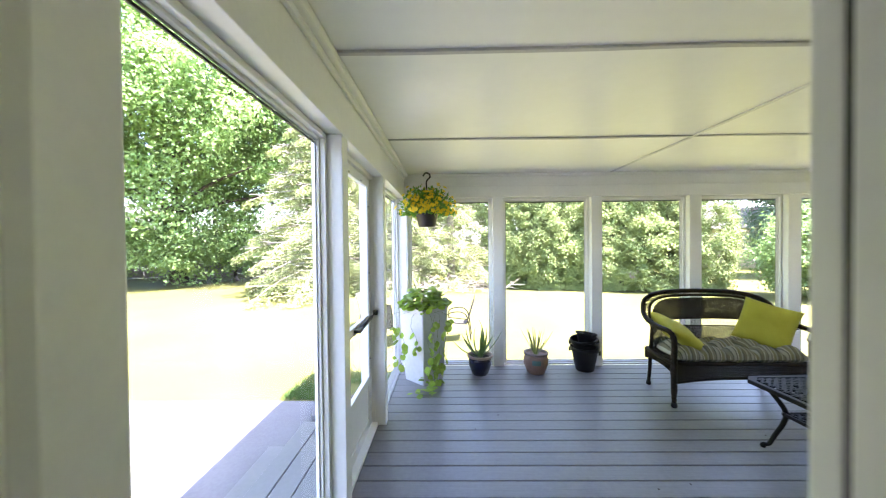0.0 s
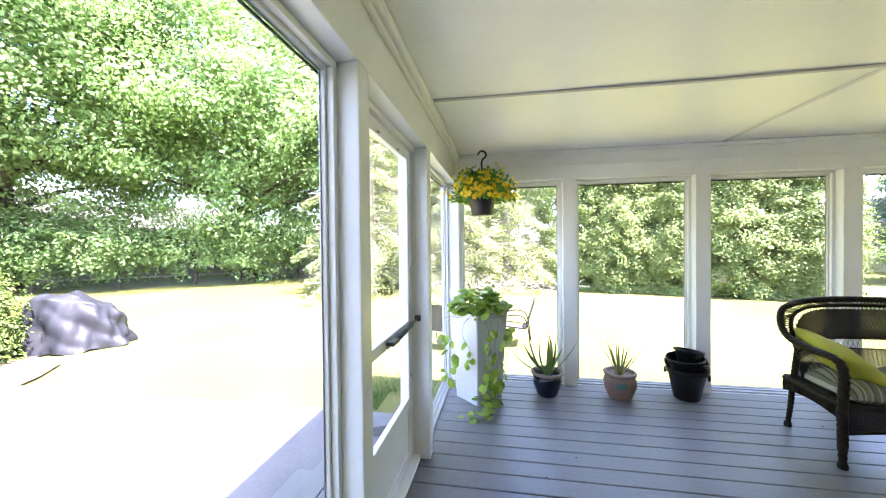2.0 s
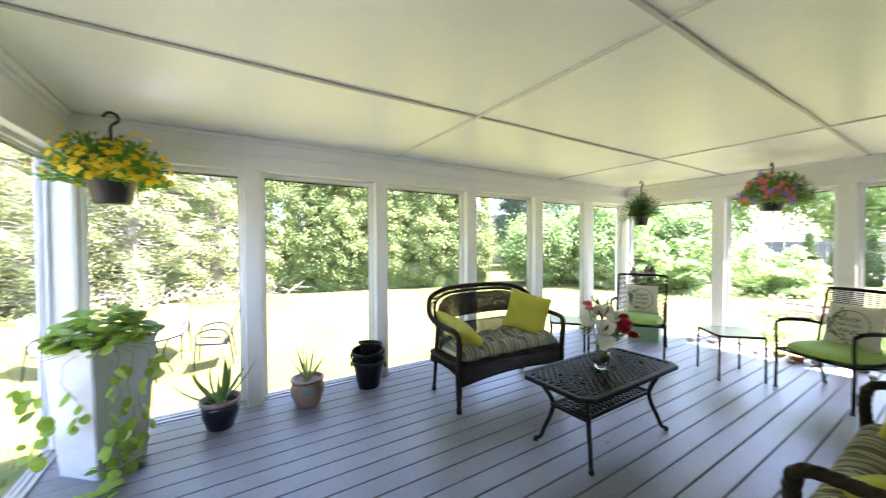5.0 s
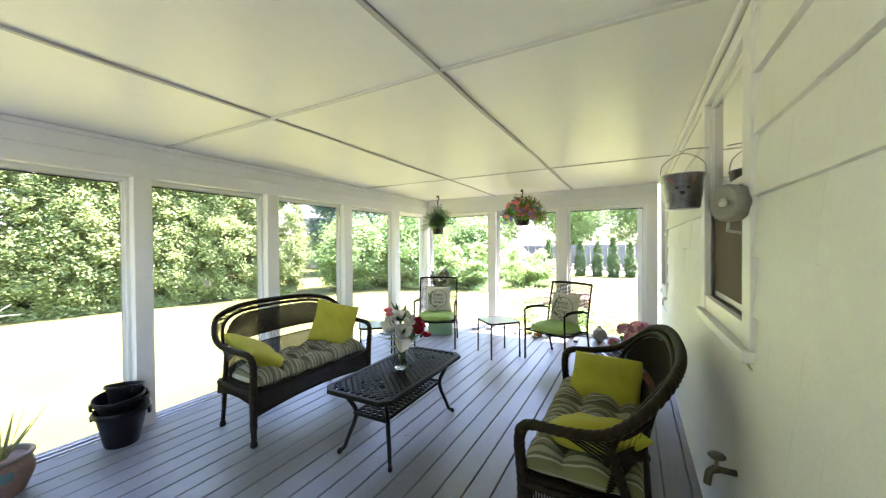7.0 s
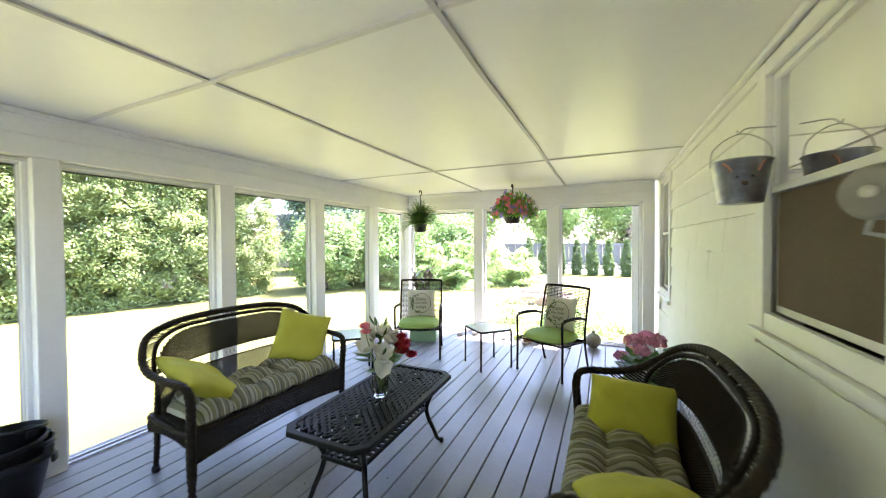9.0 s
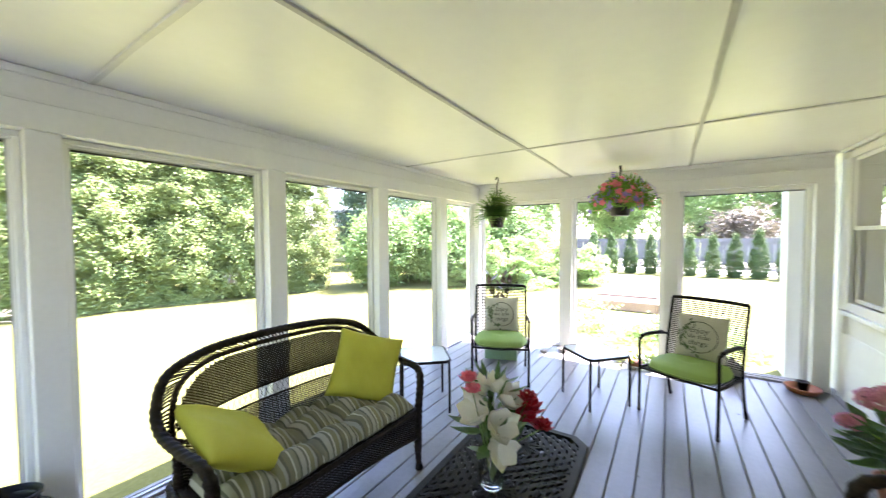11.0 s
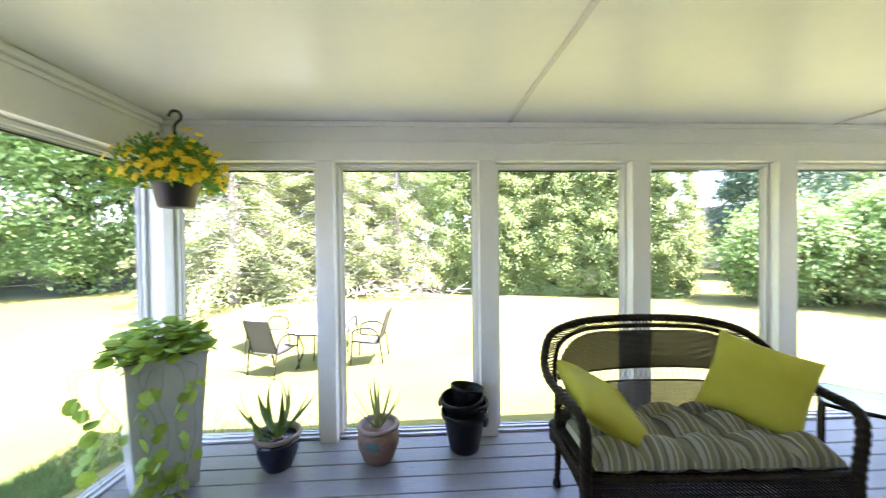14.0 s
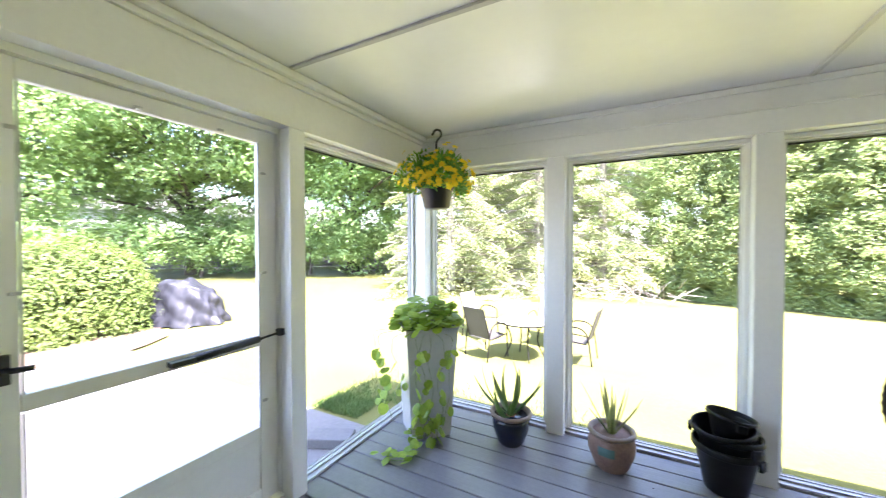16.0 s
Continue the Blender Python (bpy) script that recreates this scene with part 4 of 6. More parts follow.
neighbour("neighbour_house", pose(21.3, 24.4, GZ, 0, 0, -38), 7, 7, 2.9, 1.6, BEIGE, "beige single-storey house glimpsed past the hedge", [(-1.2, 1.3, 1.0, 1.1), (1.8, 1.3, 1.0, 1.1), (-3.4, 1.3, 1.0, 1.1)])
neighbour("neighbour_house", pose(-28.0, 25.0, GZ, 0, 0, 42), 12, 8, 3.4, 2.2, HOUSEWHITE, "white house behind the board fence and maples", [(-3, 1.3, 0.9, 1.2), (0, 1.3, 0.9, 1.2), (3, 1.3, 0.9, 1.2)])
neighbour("neighbour_house", pose(-35.5, 15.0, GZ, 0, 0, 68), 14, 8, 4.6, 2.0, HOUSEWHITE, "tall white house far behind the board fence", [(-4.5, 1.3, 0.9, 1.3), (-1.5, 1.3, 0.9, 1.3), (1.5, 1.3, 0.9, 1.3), (4.5, 1.3, 0.9, 1.3)])
neighbour("garden_shed", pose(37.0, -5.5, GZ, 0, 0, -80), 7, 5, 2.0, 1.1, HOUSEWHITE, "white shed beyond the grey fence", [(-1, 1.0, 0.7, 0.8)])

# clipped yew and covered grill
def clipped(rx, ry, h, power=3.2):
    """Shell of a clipped hedge: a rounded box that reaches the ground."""
    def fn(rng, n):
        d = rng.normal(0, 1, (n, 3))
        d[:, 2] = np.abs(d[:, 2])
        d /= (np.abs(d) ** power).sum(1)[:, None] ** (1 / power)
        k = rng.uniform(0.93, 1.02, n)[:, None] * (1 + 0.03 * np.sin(d[:, :1] * 9 + 1) + 0.03 * np.sin(d[:, 1:2] * 11 + 2))
        o = np.sign(d) * np.abs(d) ** (power - 1)
        return d * k * np.array([rx, ry, h]), o / np.linalg.norm(o, axis=1)[:, None]
    return fn


tree("yew_hedge", (-9.15, 3.25, GZ), "rounded clipped yellow-green yew hedge on the lawn", YEW, clipped(1.95, 1.85, 1.72), 1300, 80, 0.12, 0.075, (0.2, 0.06, 1.0, 8, 1.0), 61, aspect=0.5, category="hedge", flat=1.0, jitter=0.35)


def tarp_fn(u, v):
    a, t = u * 2 * math.pi, v
    prof = [(0.0, 1.12), (0.28, 1.10), (0.52, 0.98), (0.62, 0.72), (0.68, 0.35), (0.78, 0.02)]
    i = min(int(t * 5), 4)
    f = t * 5 - i
    r = prof[i][0] * (1 - f) + prof[i + 1][0] * f
    z = prof[i][1] * (1 - f) + prof[i + 1][1] * f
    fold = 1 + 0.12 * t * (abs(math.sin(3.5 * a + 2 * z)) * 2 - 1) + 0.06 * t * (abs(math.sin(8.5 * a - 4 * z)) * 2 - 1) + 0.035 * (abs(math.sin(7 * z + 3 * a)) * 2 - 1)
    x, y = r * fold * math.cos(a) * 1.25, r * fold * math.sin(a) * 0.72
    sag = -0.38 * max(0.0, math.cos(a)) * (1 - t) * 0.9 * min(1, r * 3) - 0.14 * math.exp(-((x + 0.15) ** 2 + y * y) * 30)
    return (x, y, max(0.01, z + sag + 0.02 * math.sin(9 * x + 5 * y)))


single("covered_grill", surface(tarp_fn, 72, 40), TARP, "garden grill under a creased dark grey cover on the lawn", "grill cover", pose(-7.25, 5.35, GZ, 0, 0, 38) @ Matrix.Diagonal((0.80, 0.85, 0.95, 1)), smooth=True)


# ---- wicker loveseats ----
def loveseat(at, label, group):
    s = thing("wicker_loveseat", at, label, "loveseat", group)
    # outer rim: arm, over the back, other arm
    half = [(0.572, -0.285, 0.12), (0.575, -0.29, 0.39), (0.58, -0.30, 0.565), (0.592, -0.26, 0.637), (0.612, -0.10, 0.652), (0.63, 0.04, 0.685), (0.615, 0.14, 0.755), (0.545, 0.235, 0.848), (0.385, 0.295, 0.896), (0.2, 0.32, 0.912), (0, 0.325, 0.915)]
    rim = smooth_line(half + [(-x, y, z) for x, y, z in half[:-1][::-1]], 9)
    n = len(rim)
    part("rim", tube(rim, [0.0205 if 22 < i < n - 23 else 0.023 for i in range(n)], 12, braid=0.10, twist=170), WICKER, s, "thick braided rim and arms", True)
    inner = [(0.570, 0.04, 0.54), (0.578, 0.09, 0.68), (0.515, 0.19, 0.803), (0.365, 0.27, 0.858), (0.18, 0.295, 0.871), (0, 0.298, 0.875)]
    arch = smooth_line(inner + [(-x, y, z) for x, y, z in inner[:-1][::-1]], 9)
    part("inner_arch", tube(arch, 0.012, 8, braid=0.15, twist=220), WICKER, s, "", True)
    lad = bmesh.new()
    m = 96
    o0, o1 = 34, n - 35
    for i in range(m + 1):
        a = arch[round(i * (len(arch) - 1) / m)]
        b = rim[round(o0 + i * (o1 - o0) / m)]
        tube([a, (a + b) / 2 + Vector((0, 0.006, 0)), b], 0.0045, 4, lad, caps=False)
    part("ladder_weave", lad, WICKER, s)
    # woven back: upper and lower panels, open lattice between
    def inside(x, z):
        zt = 0.54 + 0.328 * max(0.0, 1 - (abs(x) / 0.582) ** 5) ** 0.45
        return z < zt - 0.014
    def py(x, z):
        return 0.17 + 0.125 * (z - 0.38) / 0.52 - 0.19 * min(1, abs(x) / 0.62) ** 3.0
    for pname, z0, z1 in (("upper_weave", 0.65, 0.872), ("lower_weave", 0.42, 0.585)):
        bm = bmesh.new()
        xs = np.linspace(-0.56, 0.56, 117)
        z = z0
        row = 0
        while z < z1:
            run = []
            for k, x in enumerate(xs):
                wave = 0.0036 * (1 if (k + row) % 2 else -1)
                zz = z + (0.005 * math.sin(x * 5.0 + 1.0) * max(0.0, 1 - (z - z0) / 0.06) if pname == "upper_weave" else 0)
                if inside(x, zz):
                    run.append((x, py(x, zz) + wave, zz))
            if len(run) > 2:
                tube(run, 0.0039 if pname == "upper_weave" else 0.0031, 4, bm, caps=False)
            z += 0.0064
            row += 1
        ze = z0 if pname == "upper_weave" else z1
        edge = [(x, py(x, ze), ze + (0.005 * math.sin(x * 5.0 + 1.0) if pname == "upper_weave" else 0)) for x in np.linspace(-0.555, 0.555, 40)]
        tube(edge, 0.006, 6, bm)
        part(pname, bm, WICKER, s, "tight horizontal weave")
    bm = bmesh.new()
    for x in np.linspace(-0.545, 0.545, 46):
        zt = 0.54 + 0.328 * max(0.0, 1 - (abs(x) / 0.582) ** 5) ** 0.45
        tube([(x, py(x, z), z) for z in np.linspace(0.40, 0.582, 5)], 0.0028, 4, bm, caps=False)
        if zt > 0.66:
            tube([(x, py(x, z), z) for z in np.linspace(0.645, zt, 6)], 0.0028, 4, bm, caps=False)
    part("back_spokes", bm, WICKER, s)
    bm = bmesh.new()
    for i in range(-20, 21):
        for sg in (-1, 1):
            pts = [(i * 0.03 + sg * 0.03 * q, py(i * 0.03, 0.585 + 0.07 * q), 0.585 + 0.07 * q) for q in (0, 0.5, 1)]
            if abs(pts[0][0]) < 0.555 and abs(pts[2][0]) < 0.555:
                tube(pts, 0.0012, 4, bm, caps=False)
    part("open_lattice", bm, WICKER, s, "open diamond lattice band")
    # seat deck and front apron
    part("seat_deck", box(-0.565, 0.565, -0.27, 0.20, 0.36, 0.39, 0.01), WICKER, s)
    part("seat_rim", tube(smooth_line([(-0.57, 0.18, 0.37), (-0.58, -0.22, 0.37), (-0.5, -0.28, 0.37), (0, -0.29, 0.37), (0.5, -0.28, 0.37), (0.58, -0.22, 0.37), (0.57, 0.18, 0.37)], 8), 0.014, 10, braid=0.14, twist=170), WICKER, s, "", True)
    bm = bmesh.new()
    for i in range(116):
        x = -0.56 + 1.12 * i / 115
        zb = 0.215 + 0.045 * (1 - (x / 0.56) ** 2)
        pts = [(x + 0.003 * (-1) ** j, -0.288 + 0.005 * (-1) ** (i + j), 0.375 - (0.375 - zb) * j / 7) for j in range(8)]
        tube(pts, 0.0026, 4, bm, caps=False)
    for j in range(25):
        z = 0.216 + 0.0064 * j
        row = [(x, -0.288 + 0.0036 * (-1) ** (i + j), z) for i, x in enumerate(np.linspace(-0.56, 0.56, 117)) if z > 0.215 + 0.045 * (1 - (x / 0.56) ** 2)]
        for half in ([q for q in row if q[0] < 0.012], [q for q in row if q[0] > -0.012]):
            if len(half) > 2:
                tube(half, 0.0036, 4, bm, caps=False)
    part("front_apron", bm, WICKER, s, "woven apron with an arched lower edge")
    part("apron_edge", tube([(x, -0.288, 0.21 + 0.045 * (1 - (x / 0.56) ** 2)) for x in np.linspace(-0.565, 0.565, 30)], 0.011, 8, braid=0.15, twist=260), WICKER, s, "", True)
    for sg in (-1, 1):
        bm = bmesh.new()
        for i in range(40):
            y = -0.27 + 0.45 * i / 39
            tube([(sg * 0.575, y, 0.375), (sg * 0.578, y, 0.31), (sg * 0.575, y, 0.28 + 0.03 * math.sin(i / 39 * math.pi))], 0.0042, 4, bm, caps=False)
        part("side_apron", bm, WICKER, s)
        part("leg", tube(smooth_line([(sg * 0.575, -0.285, 0.34), (sg * 0.572, -0.283, 0.15), (sg * 0.575, -0.29, 0.025)], 8), [0.024 - 0.007 * i / 16 for i in range(17)], 10, braid=0.12, twist=180), WICKER, s, "", True)
        part("foot", lathe([(0.0, 0.0), (0.020, 0.0), (0.026, 0.012), (0.022, 0.035), (0.014, 0.045)], 12, at=(sg * 0.575, -0.29, 0)), BLACKPLASTIC, s, "black plastic foot cap", True)
        part("leg", tube(smooth_line([(sg * 0.572, 0.05, 0.62), (sg * 0.55, 0.13, 0.36), (sg * 0.535, 0.175, 0.18), (sg * 0.53, 0.21, 0.025)], 8), [0.019 - 0.005 * i / 24 for i in range(25)], 10, braid=0.12, twist=180), WICKER, s, "", True)
        part("foot", lathe([(0.0, 0.0), (0.020, 0.0), (0.024, 0.012), (0.020, 0.035), (0.012, 0.045)], 12, at=(sg * 0.53, 0.21, 0)), BLACKPLASTIC, s, "black plastic foot cap", True)
    return s


def seat_cushion(at, label):
    """Tufted striped seat cushion, 1.1 m wide."""
    def fn(u, v):
        x, y = (u - 0.5) * 1.10, (v - 0.5) * 0.50
        e = (1 - abs(2 * u - 1) ** 10) * (1 - abs(2 * v - 1) ** 6)
        puff = 0.066 * abs(math.sin(math.pi * u * 5)) ** 0.6 * abs(math.sin(math.pi * v * 2.5 + 0.3)) ** 0.6
        crease = 0.010 * math.sin(x * 31 + y * 14) * math.sin(y * 27 + x * 6) + 0.006 * noise.noise(Vector((x * 22, y * 22, 3)))
        edge = max(0.0, e) ** 0.45
        return (x * (0.97 + 0.03 * edge), y * (0.95 + 0.05 * edge), 0.05 + edge * (0.035 + puff + crease))
    def under(u, v):
        x, y, z = fn(u, v)
        return (x, y, 0.05 - (z - 0.05) * 0.45)
    bm = surface(fn, 90, 40)
    surface(under, 30, 14, bm)
    for f in bm.faces:
        f.normal_update()
    return single("seat_cushion", bm, STRIPE, label, "cushion", at, "seat cushions", smooth=True)


def pillow(name, w, h, t, material, at, label, group, wrinkle=0.012, seed=0):
    def shape(u, v, sgn):
        a, b = 2 * u - 1, 2 * v - 1
        prof = max(0.0, (1 - abs(a) ** 2.6)) ** 0.55 * max(0.0, (1 - abs(b) ** 2.6)) ** 0.55
        pinch = 1 - 0.06 * (1 - abs(a) ** 2) * abs(b) ** 3 * 1.0
        pinch2 = 1 - 0.06 * (1 - abs(b) ** 2) * abs(a) ** 3 * 1.0
        nz = noise.noise(Vector((a * 1.6 + seed, b * 1.6, seed + sgn))) + 0.5 * noise.noise(Vector((a * 3.5 + b * 2 + seed, b * 1.5, seed)))
        return (a * w / 2 * pinch2, b * h / 2 * pinch, sgn * (prof * t / 2 + wrinkle * nz * prof))
    bm = surface(lambda u, v: shape(u, v, 1), 36, 36)
    surface(lambda u, v: shape(1 - u, v, -1), 36, 36, bm)
    bmesh.ops.remove_doubles(bm, verts=bm.verts, dist=0.0008)
    return single(name, bm, material, label, "pillow", at, group, smooth=True)


S1 = pose(2.98, 2.93, 0, 0, 0, -2.5)
S2 = pose(2.96, 0.475, 0, 0, 0, 180)
loveseat(S1, "dark brown wicker loveseat with a striped cushion, before the screened wall", "loveseats")
sofa2 = loveseat(S2, "dark brown wicker loveseat against the shingled house wall", "loveseats")
seat_cushion(S1 @ pose(0, -0.055, 0.362), "tufted olive and grey striped cushion on the loveseat by the panels")
seat_cushion(S2 @ pose(0, -0.065, 0.362), "tufted olive and grey striped cushion on the loveseat by the house")
pillow("throw_pillow", 0.43, 0.43, 0.15, LIME, S1 @ pose(-0.39, -0.03, 0.575, 16, 33, 8), "lime yellow cloth throw pillow slumped in the loveseat corner", "lime pillows", 0.014, 1)
pillow("throw_pillow", 0.41, 0.41, 0.14, LIME, S1 @ pose(0.41, 0.0, 0.645, 66, 0, -34) @ pose(0, 0, 0, 0, 0, -17), "lime yellow cloth throw pillow propped on its edge", "lime pillows", 0.01, 2)
pillow("throw_pillow", 0.42, 0.33, 0.16, LIME, S2 @ pose(-0.33, -0.02, 0.555, 44, 0, 82), "lime yellow cloth throw pillow upright on the house-side loveseat", "lime pillows", 0.012, 3)
pillow("throw_pillow", 0.40, 0.36, 0.15, LIME, S2 @ pose(0.36, -0.03, 0.545, 24, 0, -74), "lime yellow cloth throw pillow leaning back on the house-side loveseat", "lime pillows", 0.014, 4)

# ---- cast metal coffee table ----
def coffee_table(at):
    t = thing("coffee_table", at, "black cast-metal coffee table with a pierced leaf-pattern top", "coffee table")
    L, B, Z = 0.545, 0.265, 0.47
    out = [(-L, -B + 0.06), (-L + 0.06, -B), (L - 0.06, -B), (L, -B + 0.06), (L, B - 0.06), (L - 0.06, B), (-L + 0.06, B), (-L, B - 0.06)]
    def border(inset, wdt, z0, z1):
        bm = bmesh.new()
        def ring(k, z):
            f, g = (L - k) / L, (B - k) / B
            pts = []
            for i in range(len(out)):
                a, b = out[i], out[(i + 1) % len(out)]
                for q in (0, 0.33, 0.66):
                    x, y = a[0] + (b[0] - a[0]) * q, a[1] + (b[1] - a[1]) * q
                    bow = 1 + 0.02 * math.cos(x / L * 1.57) * (abs(y) > B - 0.01)
                    pts.append(bm.verts.new((x * f, y * g * bow, z)))
            return pts
        rr = [ring(inset, z0), ring(inset, z1 - 0.005), ring(inset + 0.005, z1), ring(inset + wdt, z1), ring(inset + wdt, z0)]
        for a, b in zip(rr, rr[1:] + rr[:1]):
            for k in range(len(a)):
                bm.faces.new((a[k], a[(k + 1) % len(a)], b[(k + 1) % len(a)], b[k]))
        bmesh.ops.recalc_face_normals(bm, faces=bm.faces)
        return bm
    part("top_border", border(0, 0.034, Z - 0.025, Z), IRON, t)
    def loop(bm, cx, cy, rx, ry, ang, w=0.0068, z0=Z - 0.016, z1=Z - 0.003, seg=12):
        ca, sa = math.cos(ang), math.sin(ang)
        rings = []
        for k in range(seg):
            a = 2 * math.pi * k / seg
            pts = []
            for rr, z in ((1, z0), (1, z1), (-1, z1), (-1, z0)):
                x, y = (rx + rr * w) * math.cos(a), (ry + rr * w) * math.sin(a) * (1 - 0.25 * abs(math.cos(a)))
                pts.append(bm.verts.new((cx + x * ca - y * sa, cy + x * sa + y * ca, z)))
            rings.append(pts)
        for a, b in zip(rings, rings[1:] + rings[:1]):
            for k in range(4):
                bm.faces.new((a[k], b[k], b[(k + 1) % 4], a[(k + 1) % 4]))
    bm = bmesh.new()
    step_x, step_y = 0.052, 0.027
    ny = int((B - 0.04) / step_y)
    for j in range(-ny, ny + 1):
        off = step_x / 2 if j % 2 else 0
        i = -12
        while i <= 12:
            x, y = i * step_x + off, j * step_y
            flower = min(abs(x), abs(x - 0.34), abs(x + 0.34)) ** 2 + y * y
            if abs(x) < L - 0.055 and flower > 0.085 ** 2:
                tilt = 0.5 * math.sin(x * 9) * (1 if y > 0 else -1)
                loop(bm, x, y, 0.024, 0.0125, tilt)
            i += 1
    for cx in (-0.34, 0.0, 0.34):
        for k in range(10):
            a = 2 * math.pi * k / 10
            loop(bm, cx + 0.05 * math.cos(a), 0.05 * math.sin(a), 0.033, 0.011, a)
        loop(bm, cx, 0, 0.016, 0.016, 0)
    part("top_lattice", bm, IRON, t, "pierced cast lattice of leaves")
    shelf = bmesh.new()
    for x in np.linspace(-0.32, 0.32, 15):
        for y in (-0.10, -0.05, 0, 0.05, 0.10):
            loop(shelf, x, y, 0.024, 0.022, 0.785, 0.006, 0.260, 0.27, 8)
    part("shelf_lattice", shelf, IRON, t)
    for q in ((-0.38, 0.38, -0.135, -0.118), (-0.38, 0.38, 0.118, 0.135), (-0.38, -0.362, -0.117, 0.117), (0.362, 0.38, -0.117, 0.117)):
        part("shelf_border", box(*q, 0.255, 0.275, 0.003), IRON, t)
    for sx in (-1, 1):
        for sy in (-1, 1):
            line = smooth_line([(sx * 0.445, sy * 0.19, Z - 0.022), (sx * 0.405, sy * 0.165, 0.38), (sx * 0.355, sy * 0.135, 0.28), (sx * 0.36, sy * 0.142, 0.20), (sx * 0.39, sy * 0.172, 0.10), (sx * 0.41, sy * 0.19, 0.035), (sx * 0.43, sy * 0.207, 0.022)], 6)
            leg = part("leg", tube(line, [0.017 - 0.005 * i / len(line) for i in range(len(line))], 8), IRON, t, "", True)
            part("foot", lathe([(0.0, 0.0), (0.013, 0.0), (0.017, 0.010), (0.014, 0.024), (0.006, 0.032), (0, 0.034)], 10, at=(sx * 0.434, sy * 0.21, 0)), IRON, t, "", True)
    return t


TABLE = pose(3.06, 1.88, 0, 0, 0, 0.6)
coffee_table(TABLE)

# ---- leaves and flowers ----
def leaf_shape(L, wd, bend=0.3, n=6, fold=0.12):
    """A curved pointed leaf along +x from its stalk."""
    bm = bmesh.new()
    rows = []
    for i in range(n + 1):
        t = i / n
        w = wd / 2 * math.sin(math.pi * min(1, t ** 0.75)) + 0.0004
        x, z = L * t, bend * L * (t - t * t * 1.3)
        rows.append([bm.verts.new((x, -w, z + fold * w)), bm.verts.new((x, 0, z)), bm.verts.new((x, w, z + fold * w))])
    for a, b in zip(rows, rows[1:]):
        bm.faces.new((a[0], b[0], b[1], a[1]))
        bm.faces.new((a[1], b[1], b[2], a[2]))
    return bm


def gather(pieces):
    """Joins (bmesh, pose) pairs into one bmesh."""
    bm = bmesh.new()
    for b, m in pieces:
        me = bpy.data.meshes.new("tmp")
        b.to_mesh(me)
        me.transform(m)
        bm.from_mesh(me)
        bpy.data.meshes.remove(me)
    return bm


def heart(L):
    """A heart-shaped trailing leaf."""
    bm = bmesh.new()
    pts = []
    for k in range(14):
        a = 2 * math.pi * k / 14
        r = 0.5 * (1 - 0.35 * abs(math.sin(a / 2)) ** 8) * (1 + 0.25 * math.cos(a)) * (0.62 if k == 7 else 1)
        x, y = r * math.cos(a) + 0.32, r * math.sin(a) * 0.86
        pts.append(bm.verts.new((x * L, y * L, -0.25 * x * x * L - 0.1 * abs(y) * L)))
    c = bm.verts.new((0.3 * L, 0, 0.03 * L))
    for k in range(14):
        bm.faces.new((c, pts[k], pts[(k + 1) % 14]))
    return bm


def rot_to(d, roll=0.0):
    return Vector(d).to_track_quat("X", "Z").to_matrix().to_4x4() @ Matrix.Rotation(roll, 4, "X")


rp = random.Random(77)
# tall planter with trailing pothos
PL = pose(0.215, 3.335, 0, 0, 0, 47)
planter = thing("tall_planter", PL, "tall square tapered glossy white planter in the porch corner", "planter")
bm = bmesh.new()
lev = [(0.140, 0.0), (0.182, 0.745), (0.187, 0.765), (0.174, 0.765), (0.170, 0.69)]
rr = [[bm.verts.new((sx * r, sy * r, z)) for sx, sy in ((-1, -1), (1, -1), (1, 1), (-1, 1))] for r, z in lev]
for a, b in zip(rr, rr[1:]):
    for q in range(4):
        bm.faces.new((a[q], a[(q + 1) % 4], b[(q + 1) % 4], b[q]))
bm.faces.new(rr[0][::-1])
bmesh.ops.bevel(bm, geom=[e for e in bm.edges if abs(e.verts[0].co.z - e.verts[1].co.z) > 0.1], offset=0.006, segments=2, affect="EDGES")
part("shell", bm, PLANTER, planter)
part("soil", box(-0.16, 0.16, -0.16, 0.16, 0.685, 0.71), SOIL, planter)
pothos = thing("pothos_plant", Matrix.Translation((0.225, 3.335, 0.70)), "bright green trailing pothos spilling down the white planter", "plant")
pieces = []
stems = bmesh.new()
for i in range(230):
    a, e = rp.uniform(0, 6.28), rp.uniform(0.02, 1)
    r = 0.22 * math.sqrt(e)
    p = Vector((r * math.cos(a), r * math.sin(a), 0.05 + 0.17 * (1 - e) * rp.uniform(0.4, 1.2) + 0.05 * rp.random()))
    d = Vector((math.cos(a), math.sin(a), rp.uniform(-0.4, 0.7)))
    pieces.append((heart(rp.uniform(0.055, 0.10)), Matrix.Translation(p) @ rot_to(d, rp.uniform(-0.6, 0.6))))
    if i % 3 == 0:
        tube([(p.x * 0.4, p.y * 0.4, 0), tuple(p * 0.8), tuple(p)], 0.002, 4, stems, caps=False)
vines = [(-66, 0.66, 0.27), (-38, 0.70, 0.27), (-22, 0.52, 0.27), (-110, 0.40, 0.28), (-54, 0.69, 0.27), (-75, 0.50, 0.27), (-150, 0.46, 0.36), (-135, 0.58, 0.33)]
